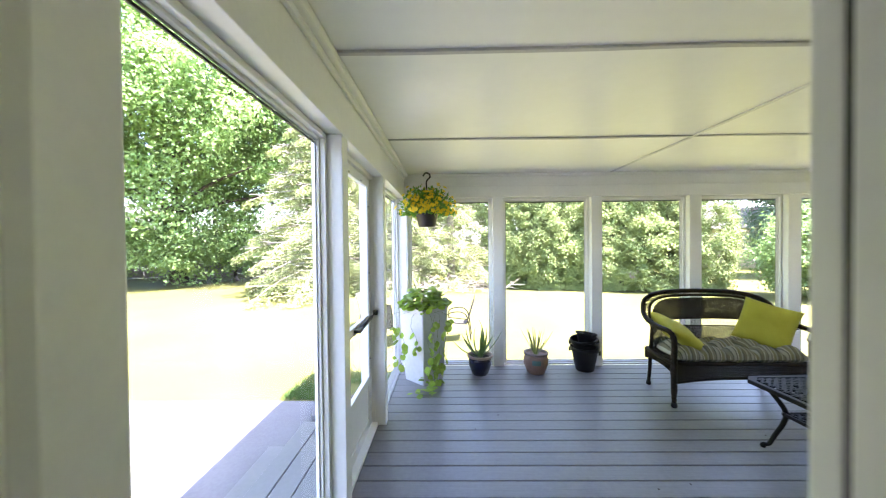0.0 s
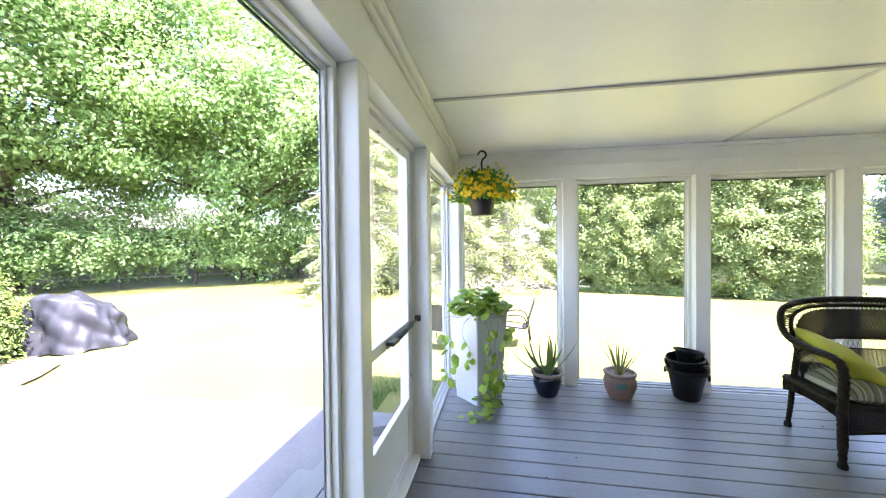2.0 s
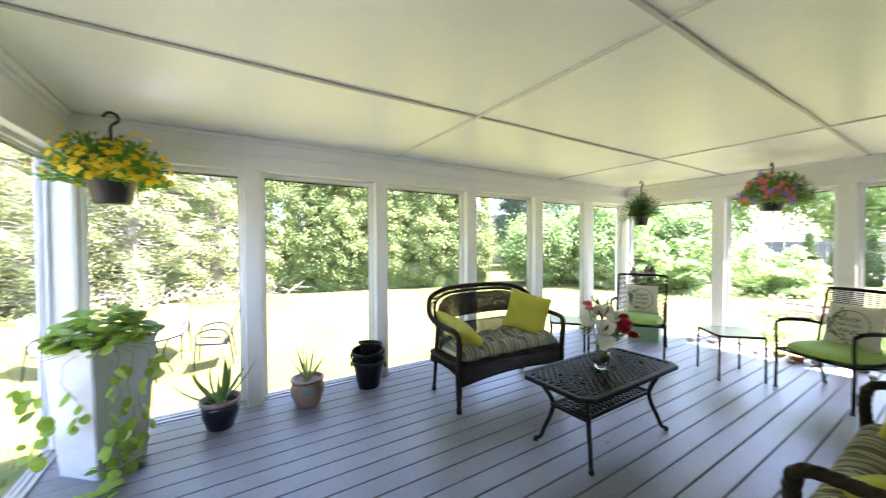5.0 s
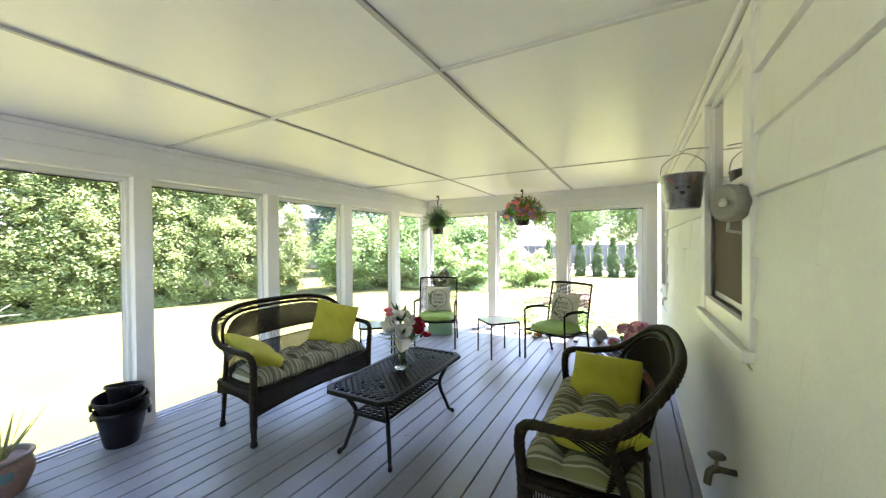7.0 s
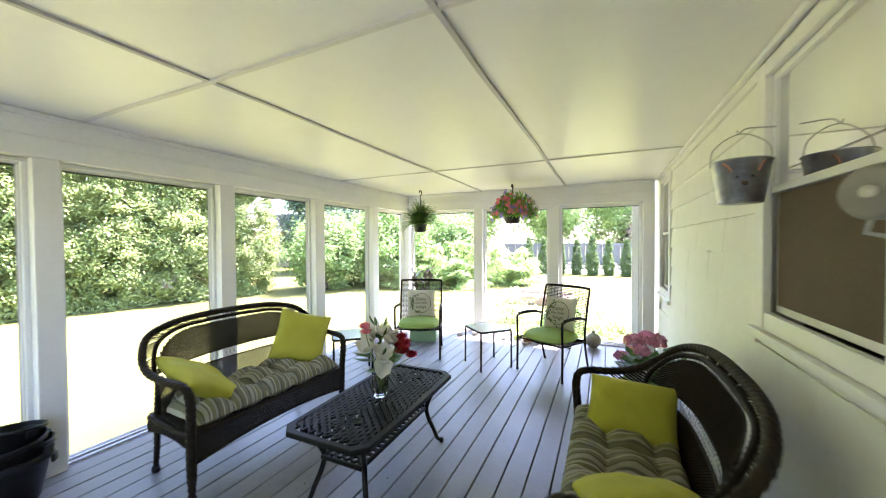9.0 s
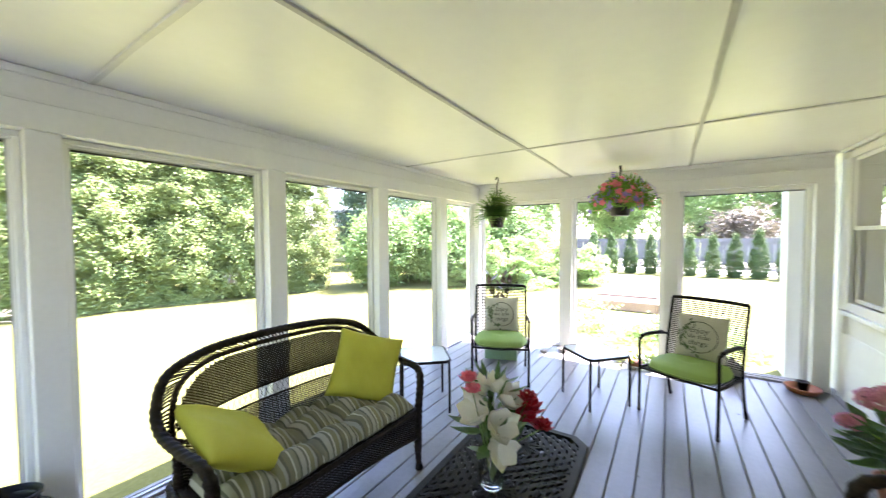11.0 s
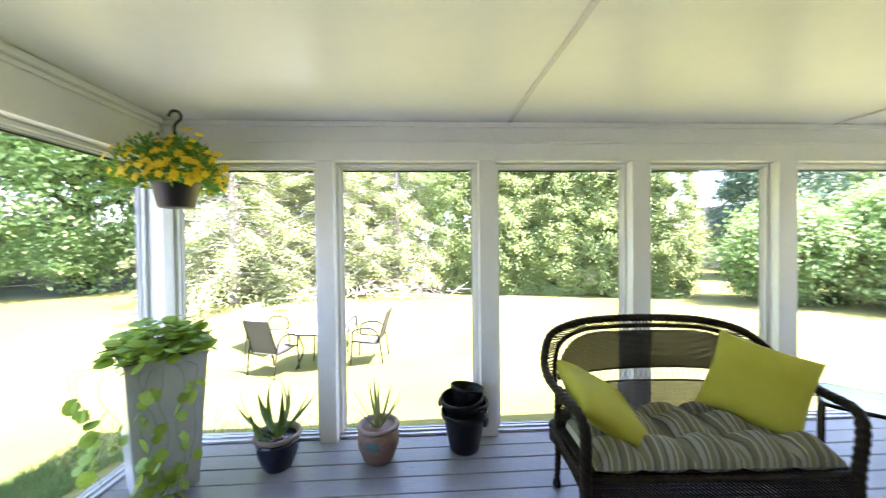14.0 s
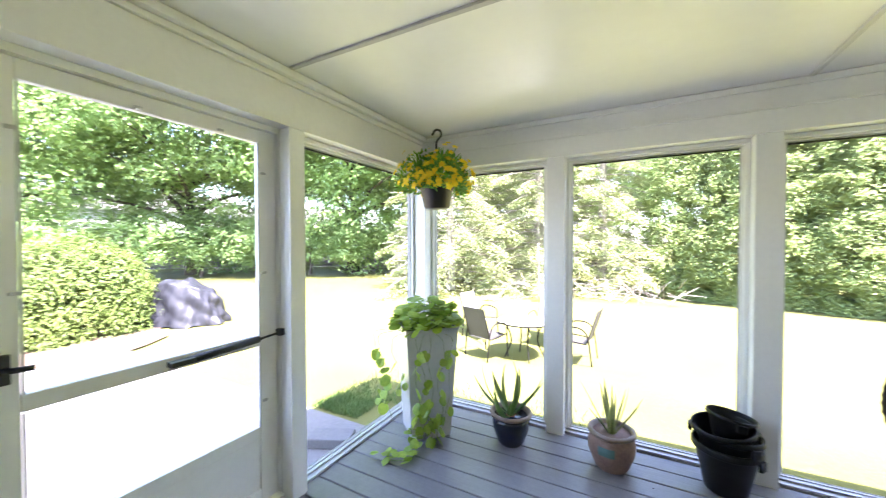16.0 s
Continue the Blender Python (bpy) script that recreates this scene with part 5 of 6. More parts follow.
for ang, drop, r0 in vines:
    a = radians(ang)
    line = [Vector((0.1 * math.cos(a), 0.1 * math.sin(a), 0.03)), Vector((r0 * math.cos(a), r0 * math.sin(a), 0.02))]
    nseg = int(drop / 0.05)
    for j in range(1, nseg + 1):
        f = j / nseg
        aa = a + 0.07 * math.sin(j * 0.9 + ang)
        rr0 = r0 - 0.05 * f + 0.02 * math.sin(j)
        line.append(Vector((rr0 * math.cos(aa), rr0 * math.sin(aa), -drop * f)))
    tube(smooth_line(line, 3), 0.0015, 5, stems, caps=False)
    for j in range(2, len(line)):
        for q in range(2):
            if rp.random() < (0.5 if j > len(line) * 0.5 else 0.3):
                s = rp.choice((-1, 1))
                d = Vector((math.cos(a) * 0.5 - s * math.sin(a), math.sin(a) * 0.5 + s * math.cos(a), -0.9))
                pieces.append((heart(rp.uniform(0.045, 0.09)), Matrix.Translation(line[j] + Vector((rp.uniform(-0.02, 0.02), rp.uniform(-0.02, 0.02), 0))) @ rot_to(d, rp.uniform(-1, 1))))
run = [Vector((0.06, -0.24, -0.66)), Vector((0.10, -0.32, -0.695)), Vector((0.05, -0.40, -0.70)), Vector((-0.03, -0.43, -0.70))]
tube(smooth_line(run, 4), 0.0022, 5, stems, caps=False)
for i in range(24):
    p = run[i % 4] + Vector((rp.uniform(-0.06, 0.06), rp.uniform(-0.05, 0.05), rp.uniform(0.005, 0.06)))
    d = Vector((rp.uniform(-1, 1), rp.uniform(-1, 1), rp.uniform(-0.2, 0.7)))
    pieces.append((heart(rp.uniform(0.05, 0.08)), Matrix.Translation(p) @ rot_to(d)))
part("leaves", gather(pieces), POTHOS, pothos, "", True)
part("vines", stems, STEM, pothos)


def spiky(at, n, L, material, label, spread, seed, droop=0.25, wd=0.026):
    r = random.Random(seed)
    t = thing("potted_plant", at, label, "plant")
    pieces = []
    for i in range(n):
        a = i * 2.4 + r.uniform(-0.3, 0.3)
        tilt = spread * (i / n) ** 0.8 + r.uniform(0, 0.12)
        ln = L * r.uniform(0.65, 1.05)
        m = Matrix.Rotation(a, 4, "Z") @ Matrix.Rotation(-(math.pi / 2 - tilt), 4, "Y")
        pieces.append((leaf_shape(ln, wd * r.uniform(0.7, 1.2), -droop * r.uniform(0.2, 1.3), 7, 0.5), Matrix.Translation((0.012 * math.cos(a), 0.012 * math.sin(a), 0)) @ m))
    part("leaves", gather(pieces), material, t, "", True)
    part("crown_base", lathe([(0.022, -0.02), (0.026, 0.02), (0.014, 0.07), (0, 0.09)], 10), material, t, "", True)
    return t


pot = thing("glazed_pot", (0.812, 3.455, 0), "round cobalt blue glazed pot with a sandy rim", "plant pot")
part("body", lathe([(0.0, 0.0), (0.075, 0.0), (0.09, 0.02), (0.118, 0.10), (0.125, 0.16), (0.118, 0.185)], 32), BLUEGLAZE, pot, "", True)
part("rim", lathe([(0.116, 0.182), (0.138, 0.195), (0.142, 0.205), (0.136, 0.218), (0.122, 0.216), (0.112, 0.19), (0.105, 0.15)], 32), RIMGLAZE, pot, "rough sand-coloured rim", True)
part("soil", lathe([(0.0, 0.172), (0.112, 0.170)], 24), SOIL, pot)
part("mulch_chip", lathe([(0.0, 0.19), (0.06, 0.18), (0.09, 0.172)], 16), TERRA, pot)
spiky(pose(0.812, 3.455, 0.18, 0, 0, 20), 10, 0.42, BLADE, "green sword-leaved plant in the blue pot", 1.2, 5, 0.42, 0.042)
pot = thing("clay_pot", (1.425, 3.49, 0), "round weathered clay pot with a faded teal patch", "plant pot")
part("body", lathe([(0.0, 0.0), (0.082, 0.0), (0.095, 0.015), (0.128, 0.10), (0.132, 0.15), (0.118, 0.205)], 32), TANPOT, pot, "", True)
part("rim", lathe([(0.117, 0.20), (0.132, 0.212), (0.134, 0.226), (0.124, 0.234), (0.108, 0.226), (0.104, 0.18)], 32), RIMGLAZE, pot, "", True)
part("soil", lathe([(0.0, 0.19), (0.108, 0.185)], 24), SOIL, pot)
bm = surface(lambda u, v: tuple(Vector(((0.131 + 0.003 - 0.006 * abs(v - 0.5)) * math.cos(-2.1 + u * 0.7), (0.134 - 0.006 * abs(v - 0.5)) * math.sin(-2.1 + u * 0.7), 0.115 + v * 0.05))), 10, 6)
part("glaze_patch", bm, TEAL, pot)
spiky(pose(1.425, 3.49, 0.19, 0, 0, 80), 11, 0.34, DRYBLADE, "sparse yellowing blade leaves in the clay pot", 0.75, 6, 0.1, 0.02)
br = bmesh.new()
surface(lambda u, v: (-0.06 + 0.05 * u, -0.02 + 0.05 * v, 0.205 + 0.05 * u * v + 0.01 * math.sin(6 * u)), 6, 5, br)
single("dry_leaf", br, TIMBER, "curled dry brown leaf in the clay pot", "leaf", Matrix.Translation((1.425, 3.49, 0)))


def nursery_pot(at, r, h, tilt=(0, 0), label="black plastic nursery pot stacked by the post", tab=0.0):
    prof = [(0.0, 0.002), (r * 0.60, 0.0), (r * 0.64, 0.012), (r * 0.90, h * 0.84), (r * 0.985, h * 0.85), (r * 1.02, h * 0.88), (r * 1.015, h * 0.955), (r * 1.0, h), (r * 0.955, h), (r * 0.90, h * 0.88), (r * 0.60, 0.02), (0.0, 0.018)]
    p = thing("nursery_pot", Matrix.Translation(at) @ pose(0, 0, 0, tilt[0], tilt[1], 0), label, "plant pot", "stacked nursery pots")
    part("shell", lathe(prof, 44), BLACKPLASTIC, p, "", True)
    for a in (tab, tab + math.pi):
        bm = box(-0.022, 0.022, -0.006, 0.012, h * 0.84 - 0.03, h * 0.9, 0.003)
        bm.transform(Matrix.Rotation(a, 4, "Z") @ Matrix.Translation((0, r * 1.01, 0)))
        part("grip_tab", bm, BLACKPLASTIC, p)
    return p


nursery_pot((1.985, 3.565, 0), 0.155, 0.262, tab=-2.2)
nursery_pot((1.987, 3.563, 0.105), 0.152, 0.215, (-3, 2), tab=0.6)
nursery_pot((1.98, 3.56, 0.185), 0.143, 0.175, (4, -5), tab=1.4)
nursery_pot((1.99, 3.563, 0.285), 0.112, 0.13, (-5, 8), "smaller black plastic nursery pot on top of the stack", tab=0.2)


# ---- hanging baskets ----
MIDLEAF = mat("petunia_leaf", (0.05, 0.13, 0.025), (0.13, 0.26, 0.05), 0.5, 9, 60, 0.1, rand=0.3, trans=0.4)


def hook(bm, z0, z1):
    line = smooth_line([(0, 0, z0), (0, 0, z1 - 0.09), (0.036, 0, z1 - 0.048), (0.026, 0, z1 - 0.010), (-0.012, 0, z1 - 0.002), (-0.038, 0, z1 - 0.035)], 6)
    return tube(line, 0.0085, 8, bm)


def blossom(n, r, cup=0.25):
    bm = bmesh.new()
    for k in range(n):
        a = 2 * math.pi * k / n
        l = leaf_shape(r, r * 0.85, cup, 3, 0.05)
        me = bpy.data.meshes.new("tmp")
        l.to_mesh(me)
        me.transform(Matrix.Rotation(a, 4, "Z"))
        bm.from_mesh(me)
        bpy.data.meshes.remove(me)
        l.free()
    return bm


def hanging_basket(at, pot_r, pot_h, pot_mat, label, blooms, leaves, leaf_mat, seed, radius, height, hook_top, leaf_l=0.05, droop=0.3):
    """A hook, three wires, a pot and a mound of leaves and flowers; at is the pot's bottom."""
    r = random.Random(seed)
    t = thing("hanging_basket", at, label, "hanging basket", "hanging baskets")
    part("pot", lathe([(0.0, 0.0), (pot_r * 0.68, 0.0), (pot_r * 0.74, 0.01), (pot_r * 0.97, pot_h * 0.85), (pot_r * 1.03, pot_h * 0.87), (pot_r * 1.03, pot_h), (pot_r * 0.96, pot_h), (pot_r * 0.9, pot_h * 0.8), (0, pot_h * 0.8)], 30), pot_mat, t, "dark plastic pot", True)
    top = hook_top - at[2]
    part("hook", hook(None, top - 0.17, top), RUBBER, t, "black plastic hook", True)
    for k in range(3):
        a = 2.1 * k + 0.4
        part("wire", tube([(pot_r * 0.98 * math.cos(a), pot_r * 0.98 * math.sin(a), pot_h * 0.93), (0, 0, top - 0.165)], 0.0022, 5), RUBBER, t)
    pieces = []
    def place(out=1.0):
        a, e = r.uniform(0, 6.28), math.acos(r.uniform(-0.25, 1.0))
        d = Vector((math.sin(e) * math.cos(a), math.sin(e) * math.sin(a), math.cos(e)))
        q = r.uniform(0.6, 1.0) * out * (1 + 0.18 * math.sin(3 * a + seed))
        p = Vector((d.x * radius * q, d.y * radius * q, pot_h * 0.9 + (d.z * height * q if d.z > 0 else d.z * droop * q)))
        return p, d
    for i in range(leaves):
        p, d = place(0.95)
        pieces.append((leaf_shape(leaf_l * r.uniform(0.7, 1.4), leaf_l * 0.45, -0.3, 4), Matrix.Translation(p) @ rot_to(d + Vector((r.uniform(-0.8, 0.8), r.uniform(-0.8, 0.8), r.uniform(-0.5, 0.6))), r.uniform(-1, 1))))
    part("foliage", gather(pieces), leaf_mat, t)
    for mt, count, size, pet in blooms:
        pieces = []
        for i in range(count):
            p, d = place(1.13)
            if d.z < -0.05 and r.random() < 0.7:
                p, d = place(1.13)
            pieces.append((blossom(pet, size * r.uniform(0.75, 1.15)), Matrix.Translation(p) @ Vector(d + Vector((0, -0.3, 0.1))).to_track_quat("Z", "Y").to_matrix().to_4x4()))
        part("blossoms", gather(pieces), mt, t)
    return t


hanging_basket((0.255, 3.43, 1.60), 0.125, 0.17, BROWNPLASTIC, "hanging basket of small yellow flowers in a dark brown pot", [(YELLOW, 330, 0.025, 5)], 2200, FERN, 3, 0.275, 0.26, 2.18, 0.036, 0.13)
hanging_basket((5.90, 1.75, 1.67), 0.12, 0.13, BROWNPLASTIC, "hanging basket of pink and violet petunias", [(PINK, 125, 0.035, 5), (PURPLE, 100, 0.032, 5)], 1900, FERN, 5, 0.29, 0.27, 2.19, 0.045, 0.17)

fern = thing("hanging_fern", (5.85, 3.12, 1.575), "green fern hanging in a black pot at the corner", "hanging basket", "hanging baskets")
part("pot", lathe([(0.0, 0.0), (0.075, 0.0), (0.10, 0.12), (0.108, 0.125), (0.108, 0.145), (0.098, 0.145), (0.09, 0.12), (0, 0.12)], 26), BLACKPLASTIC, fern, "black plastic pot", True)
part("hook", hook(None, 0.40, 0.62), RUBBER, fern, "black plastic hook", True)
for q in range(3):
    part("wire", tube([(0.10 * math.cos(2.1 * q), 0.10 * math.sin(2.1 * q), 0.135), (0, 0, 0.40)], 0.002, 5), RUBBER, fern)
pieces, rachis = [], bmesh.new()
rf = random.Random(31)
for i in range(150):
    a = i * 2.4
    e = rf.uniform(0.1, 1.45)
    L = rf.uniform(0.28, 0.40)
    line = [Vector((math.cos(a) * L * math.sin(e) * t, math.sin(a) * L * math.sin(e) * t, 0.13 + L * math.cos(e) * t - 0.22 * e * L * t * t * 2)) for t in np.linspace(0, 1, 9)]
    tube(line, 0.0015, 3, rachis, caps=False)
    for j in range(1, 9):
        for sg in (-1, 1):
            d = Vector((-math.sin(a) * sg, math.cos(a) * sg, -0.2)) + Vector((math.cos(a), math.sin(a), 0)) * 0.4
            pieces.append((leaf_shape(0.092 * (1.15 - j / 10), 0.040, -0.2, 2), Matrix.Translation(line[j]) @ rot_to(d)))
part("fronds", gather(pieces), FERN, fern)
part("stems", rachis, STEM, fern)


# ---- metal armchairs ----
def armchair(at, label):
    c = thing("metal_armchair", at, label, "armchair", "metal armchairs")
    w = 0.275
    for sg in (-1, 1):
        part("front_leg", tube(smooth_line([(sg * w, -0.25, 0.0), (sg * w, -0.245, 0.32), (sg * w, -0.25, 0.575), (sg * (w + 0.004), -0.225, 0.605), (sg * (w + 0.006), -0.12, 0.615), (sg * w, 0.10, 0.60), (sg * w, 0.22, 0.575)], 7), 0.012, 10), IRON, c, "front leg bent back into the arm", True)
        part("rear_leg", tube(smooth_line([(sg * w, 0.30, 0.0), (sg * w, 0.24, 0.20), (sg * w, 0.215, 0.40), (sg * w, 0.265, 0.67), (sg * w, 0.325, 0.90)], 7), 0.012, 10), IRON, c, "rear leg rising into the back post", True)
        part("arm_pad", tube(smooth_line([(sg * (w + 0.005), -0.215, 0.618), (sg * (w + 0.006), -0.1, 0.625), (sg * w, 0.12, 0.608)], 5), 0.015, 8), IRON, c, "", True)
        part("side_rail", tube([(sg * w, -0.245, 0.36), (sg * w, 0.215, 0.335)], 0.010, 8), IRON, c, "", True)
        part("foot", lathe([(0, 0), (0.015, 0), (0.015, 0.02), (0.011, 0.03)], 10, at=(sg * w, -0.25, 0)), RUBBER, c)
        part("foot", lathe([(0, 0), (0.015, 0), (0.015, 0.02), (0.011, 0.03)], 10, at=(sg * w, 0.30, 0)), RUBBER, c)
    part("front_rail", tube([(-w, -0.247, 0.36), (w, -0.247, 0.36)], 0.010, 8), IRON, c, "", True)
    part("rear_rail", tube([(-w, 0.215, 0.337), (w, 0.215, 0.337)], 0.010, 8), IRON, c, "", True)
    part("top_rail", tube(smooth_line([(-w, 0.325, 0.90), (-w * 0.5, 0.335, 0.907), (0, 0.338, 0.908), (w * 0.5, 0.335, 0.907), (w, 0.325, 0.90)], 5), 0.015, 10), IRON, c, "", True)
    bm = bmesh.new()
    z = 0.40
    while z < 0.895:
        y = 0.217 + 0.119 * (max(0, z - 0.40) / 0.545) ** 1.15
        tube([(-w, y, z), (0, y + 0.012, z), (w, y, z)], 0.0038, 5, bm, caps=False)
        z += 0.0165
    for x in np.linspace(-w + 0.03, w - 0.03, 12):
        tube([(x, 0.217 + 0.119 * (max(0, q - 0.40) / 0.545) ** 1.15 + 0.008, q) for q in np.linspace(0.40, 0.90, 7)], 0.0025, 4, bm, caps=False)
    part("back_mesh", bm, IRON, c, "woven strap back")
    bm = bmesh.new()
    for y in np.linspace(-0.22, 0.20, 14):
        tube([(-w, y, 0.352), (0, y, 0.335), (w, y, 0.352)], 0.004, 5, bm, caps=False)
    part("seat_straps", bm, IRON, c)
    return c


def round_cushion(at):
    c = thing("chair_cushion", at, "plump apple-green seat cushion with piping", "cushion", "green cushions")
    def top(u, v):
        a, b = 2 * u - 1, 2 * v - 1
        x, y = a * math.sqrt(1 - b * b * 0.36), b * math.sqrt(1 - a * a * 0.36)
        e = max(0, 1 - max(abs(a), abs(b)) ** 8)
        dip = 0.02 * math.exp(-(a * a + b * b) * 20)
        return (x * 0.265, y * 0.25, 0.06 + e ** 0.4 * (0.045 + 0.025 * (1 - a * a) * (1 - b * b)) - dip)
    bm = surface(top, 28, 28)
    surface(lambda u, v: (top(u, v)[0], top(u, v)[1], 0.055 - (top(u, v)[2] - 0.06) * 0.45), 28, 28, bm)
    part("pad", bm, GREEN, c, "", True)
    ring = [top(u, v) for u, v in [(i / 24, 0) for i in range(24)] + [(1, i / 24) for i in range(24)] + [(1 - i / 24, 1) for i in range(24)] + [(0, 1 - i / 24) for i in range(24)]]
    part("piping", tube(ring + ring[:2], 0.005, 6), GREEN, c, "", True)
    return c


def text_mesh(body, size):
    cu = bpy.data.curves.new("text", "FONT")
    cu.body, cu.size, cu.align_x, cu.align_y, cu.extrude = body, size, "CENTER", "CENTER", 0.0004
    ob = bpy.data.objects.new("text", cu)
    me = bpy.data.meshes.new_from_object(ob)
    bpy.data.objects.remove(ob)
    return me


def word_pillow(at):
    p = pillow("word_pillow", 0.37, 0.37, 0.12, LINEN, at, "cream linen pillow printed Enjoy the little things in a wreath", "word pillows", 0.004, 9)
    def lift(x, y):
        a, b = x / 0.185, y / 0.185
        return max(0, 1 - abs(a) ** 2.6) ** 0.55 * max(0, 1 - abs(b) ** 2.6) ** 0.55 * 0.06 + 0.0065
    for body, y, s in (("Enjoy", 0.052, 0.062), ("the little", 0.0, 0.046), ("things", -0.05, 0.058)):
        me = text_mesh(body, s)
        for v in me.vertices:
            x, yy = v.co.x + 0.25 * v.co.y, v.co.y + y
            v.co = Vector((x, yy, lift(x, yy) + v.co.z))
        me.materials.clear()
        me.materials.append(INK)
        ob = new("print", me)
        ob.parent = p
    ring = [(0.125 * math.cos(q * 0.1309), 0.125 * math.sin(q * 0.1309), lift(0.125 * math.cos(q * 0.1309), 0.125 * math.sin(q * 0.1309)) - 0.002) for q in range(49)]
    part("printed_ring", tube(ring, 0.0032, 5), INK, p)
    pieces = []
    for i in range(34):
        a = radians(rp.uniform(110, 265))
        r = 0.125 + rp.uniform(-0.02, 0.03)
        x, y = r * math.cos(a), r * math.sin(a)
        pieces.append((leaf_shape(0.035, 0.014, 0.0, 3, 0.0), Matrix.Translation((x, y, lift(x, y) - 0.001)) @ Matrix.Rotation(rp.uniform(0, 6.28), 4, "Z")))
    part("printed_leaves", gather(pieces), OLIVE, p)
    part("dark_piping", tube([(0.182 * sx * (1 - 0.05 * (1 - q * q)) if sx else 0.182 * q, 0.182 * q if sx else 0.182 * sy * (1 - 0.05 * (1 - q * q)), 0) for sx, sy, qs in ((0, -1, np.linspace(-1, 1, 8)), (1, 0, np.linspace(-1, 1, 8)), (0, 1, np.linspace(1, -1, 8)), (-1, 0, np.linspace(1, -1, 8))) for q in qs], 0.0035, 5), INK, p)
    return p


CL = pose(5.20, 2.79, 0, 0, 0, -67)
CR = pose(5.26, 1.155, 0, 0, 0, -114)
for m, lab in ((CL, "black metal armchair with green cushion by the corner planter box"), (CR, "black metal armchair with green cushion by the end wall")):
    armchair(m, lab)
    round_cushion(m @ pose(0, -0.02, 0.325))
    word_pillow(m @ pose(0.01, 0.165, 0.61, 76, 0, 4))


# ---- small glass-topped tables ----
def side_table(at, label):
    t = thing("side_table", at, label, "side table", "side tables")
    L, Z = 0.205, 0.438
    def outline(k, n=10):
        out = []
        for cx, cy, a0 in ((1, 1, 0), (-1, 1, 90), (-1, -1, 180), (1, -1, 270)):
            for i in range(n + 1):
                a = radians(a0 + 90 * i / n)
                out.append((cx * (L - 0.06) + (0.06 - k) * math.cos(a), cy * (L - 0.06) + (0.06 - k) * math.sin(a)))
        return out
    part("frame", tube([(x, y, Z - 0.008) for x, y in outline(0) + outline(0)[:1]], 0.0115, 8), IRON, t, "black tubular frame", True)
    bm = bmesh.new()
    lo = [bm.verts.new((x, y, Z - 0.004)) for x, y in outline(0.008)]
    hi = [bm.verts.new((x, y, Z + 0.002)) for x, y in outline(0.008)]
    bm.faces.new(hi)
    bm.faces.new(lo[::-1])
    for i in range(len(lo)):
        j = (i + 1) % len(lo)
        bm.faces.new((lo[i], lo[j], hi[j], hi[i]))
    part("glass_top", bm, FROST, t, "pale textured glass top")
    for sx in (-1, 1):
        for sy in (-1, 1):
            leg = part("leg", tube(smooth_line([(sx * 0.185, sy * 0.185, Z - 0.012), (sx * 0.193, sy * 0.193, Z - 0.06), (sx * 0.195, sy * 0.195, 0.0)], 5), 0.0105, 8), IRON, t, "", True)
    return t


side_table(pose(5.15, 1.855, 0, 0, 0, 47), "small black side table with a pale glass top between the chairs")
side_table(pose(4.26, 3.10, 0, 0, 0, 42), "small black side table with a pale glass top beside the loveseat")

# ---- flower vase on the coffee table ----
vase = thing("flower_vase", (3.065, 1.893, 0.468), "clear glass vase with white lilies and red roses", "vase")
part("glass", lathe([(0.0, 0.002), (0.038, 0.0), (0.044, 0.008), (0.050, 0.05), (0.052, 0.09), (0.044, 0.125), (0.032, 0.145), (0.038, 0.165), (0.035, 0.166), (0.029, 0.146), (0.041, 0.122), (0.048, 0.09), (0.046, 0.05), (0.040, 0.012), (0.0, 0.01)], 28), CLEAR, vase, "clear glass", True)
stems, greens, lil, red, pk = bmesh.new(), [], [], [], []
rv = random.Random(15)
def lily(p, d, s):
    for q in range(6):
        m = Matrix.Translation(p) @ Vector(d).to_track_quat("Z", "Y").to_matrix().to_4x4() @ Matrix.Rotation(q * 1.047 + 0.3, 4, "Z") @ Matrix.Rotation(-0.95 if q % 2 else -0.8, 4, "Y")
        lil.append((leaf_shape(s * 1.12, s * (0.95 if q % 2 else 0.72), -0.42, 8, 0.22), m))
def rose(p, s, bag):
    for k in range(16):
        a, t = k * 2.4, k / 16
        m = Matrix.Translation(p) @ Matrix.Rotation(a, 4, "Z") @ Matrix.Translation((s * 0.28 * t, 0, 0)) @ Matrix.Rotation(-1.35 + 0.75 * t, 4, "Y")
        bag.append((leaf_shape(s * 0.9, s * 0.8, 0.35, 4, -0.3), m))
heads = [((-0.04, -0.04, 0.27), (-0.6, -0.7, 0.6), 0.10), ((-0.06, 0.02, 0.31), (-0.8, 0.1, 0.7), 0.10), ((0.03, -0.04, 0.33), (-0.1, -0.6, 0.9), 0.095), ((-0.01, 0.04, 0.35), (-0.3, 0.3, 1), 0.09), ((-0.05, -0.05, 0.21), (-0.7, -0.6, 0.2), 0.095), ((0.02, 0.0, 0.37), (0.1, -0.2, 1), 0.08)]
for p, d, s in heads:
    lily(Vector(p), Vector(d), s)
    tube([(0, 0, 0.02), (p[0] * 0.3, p[1] * 0.3, 0.16), tuple(Vector(p))], 0.003, 5, stems, caps=False)
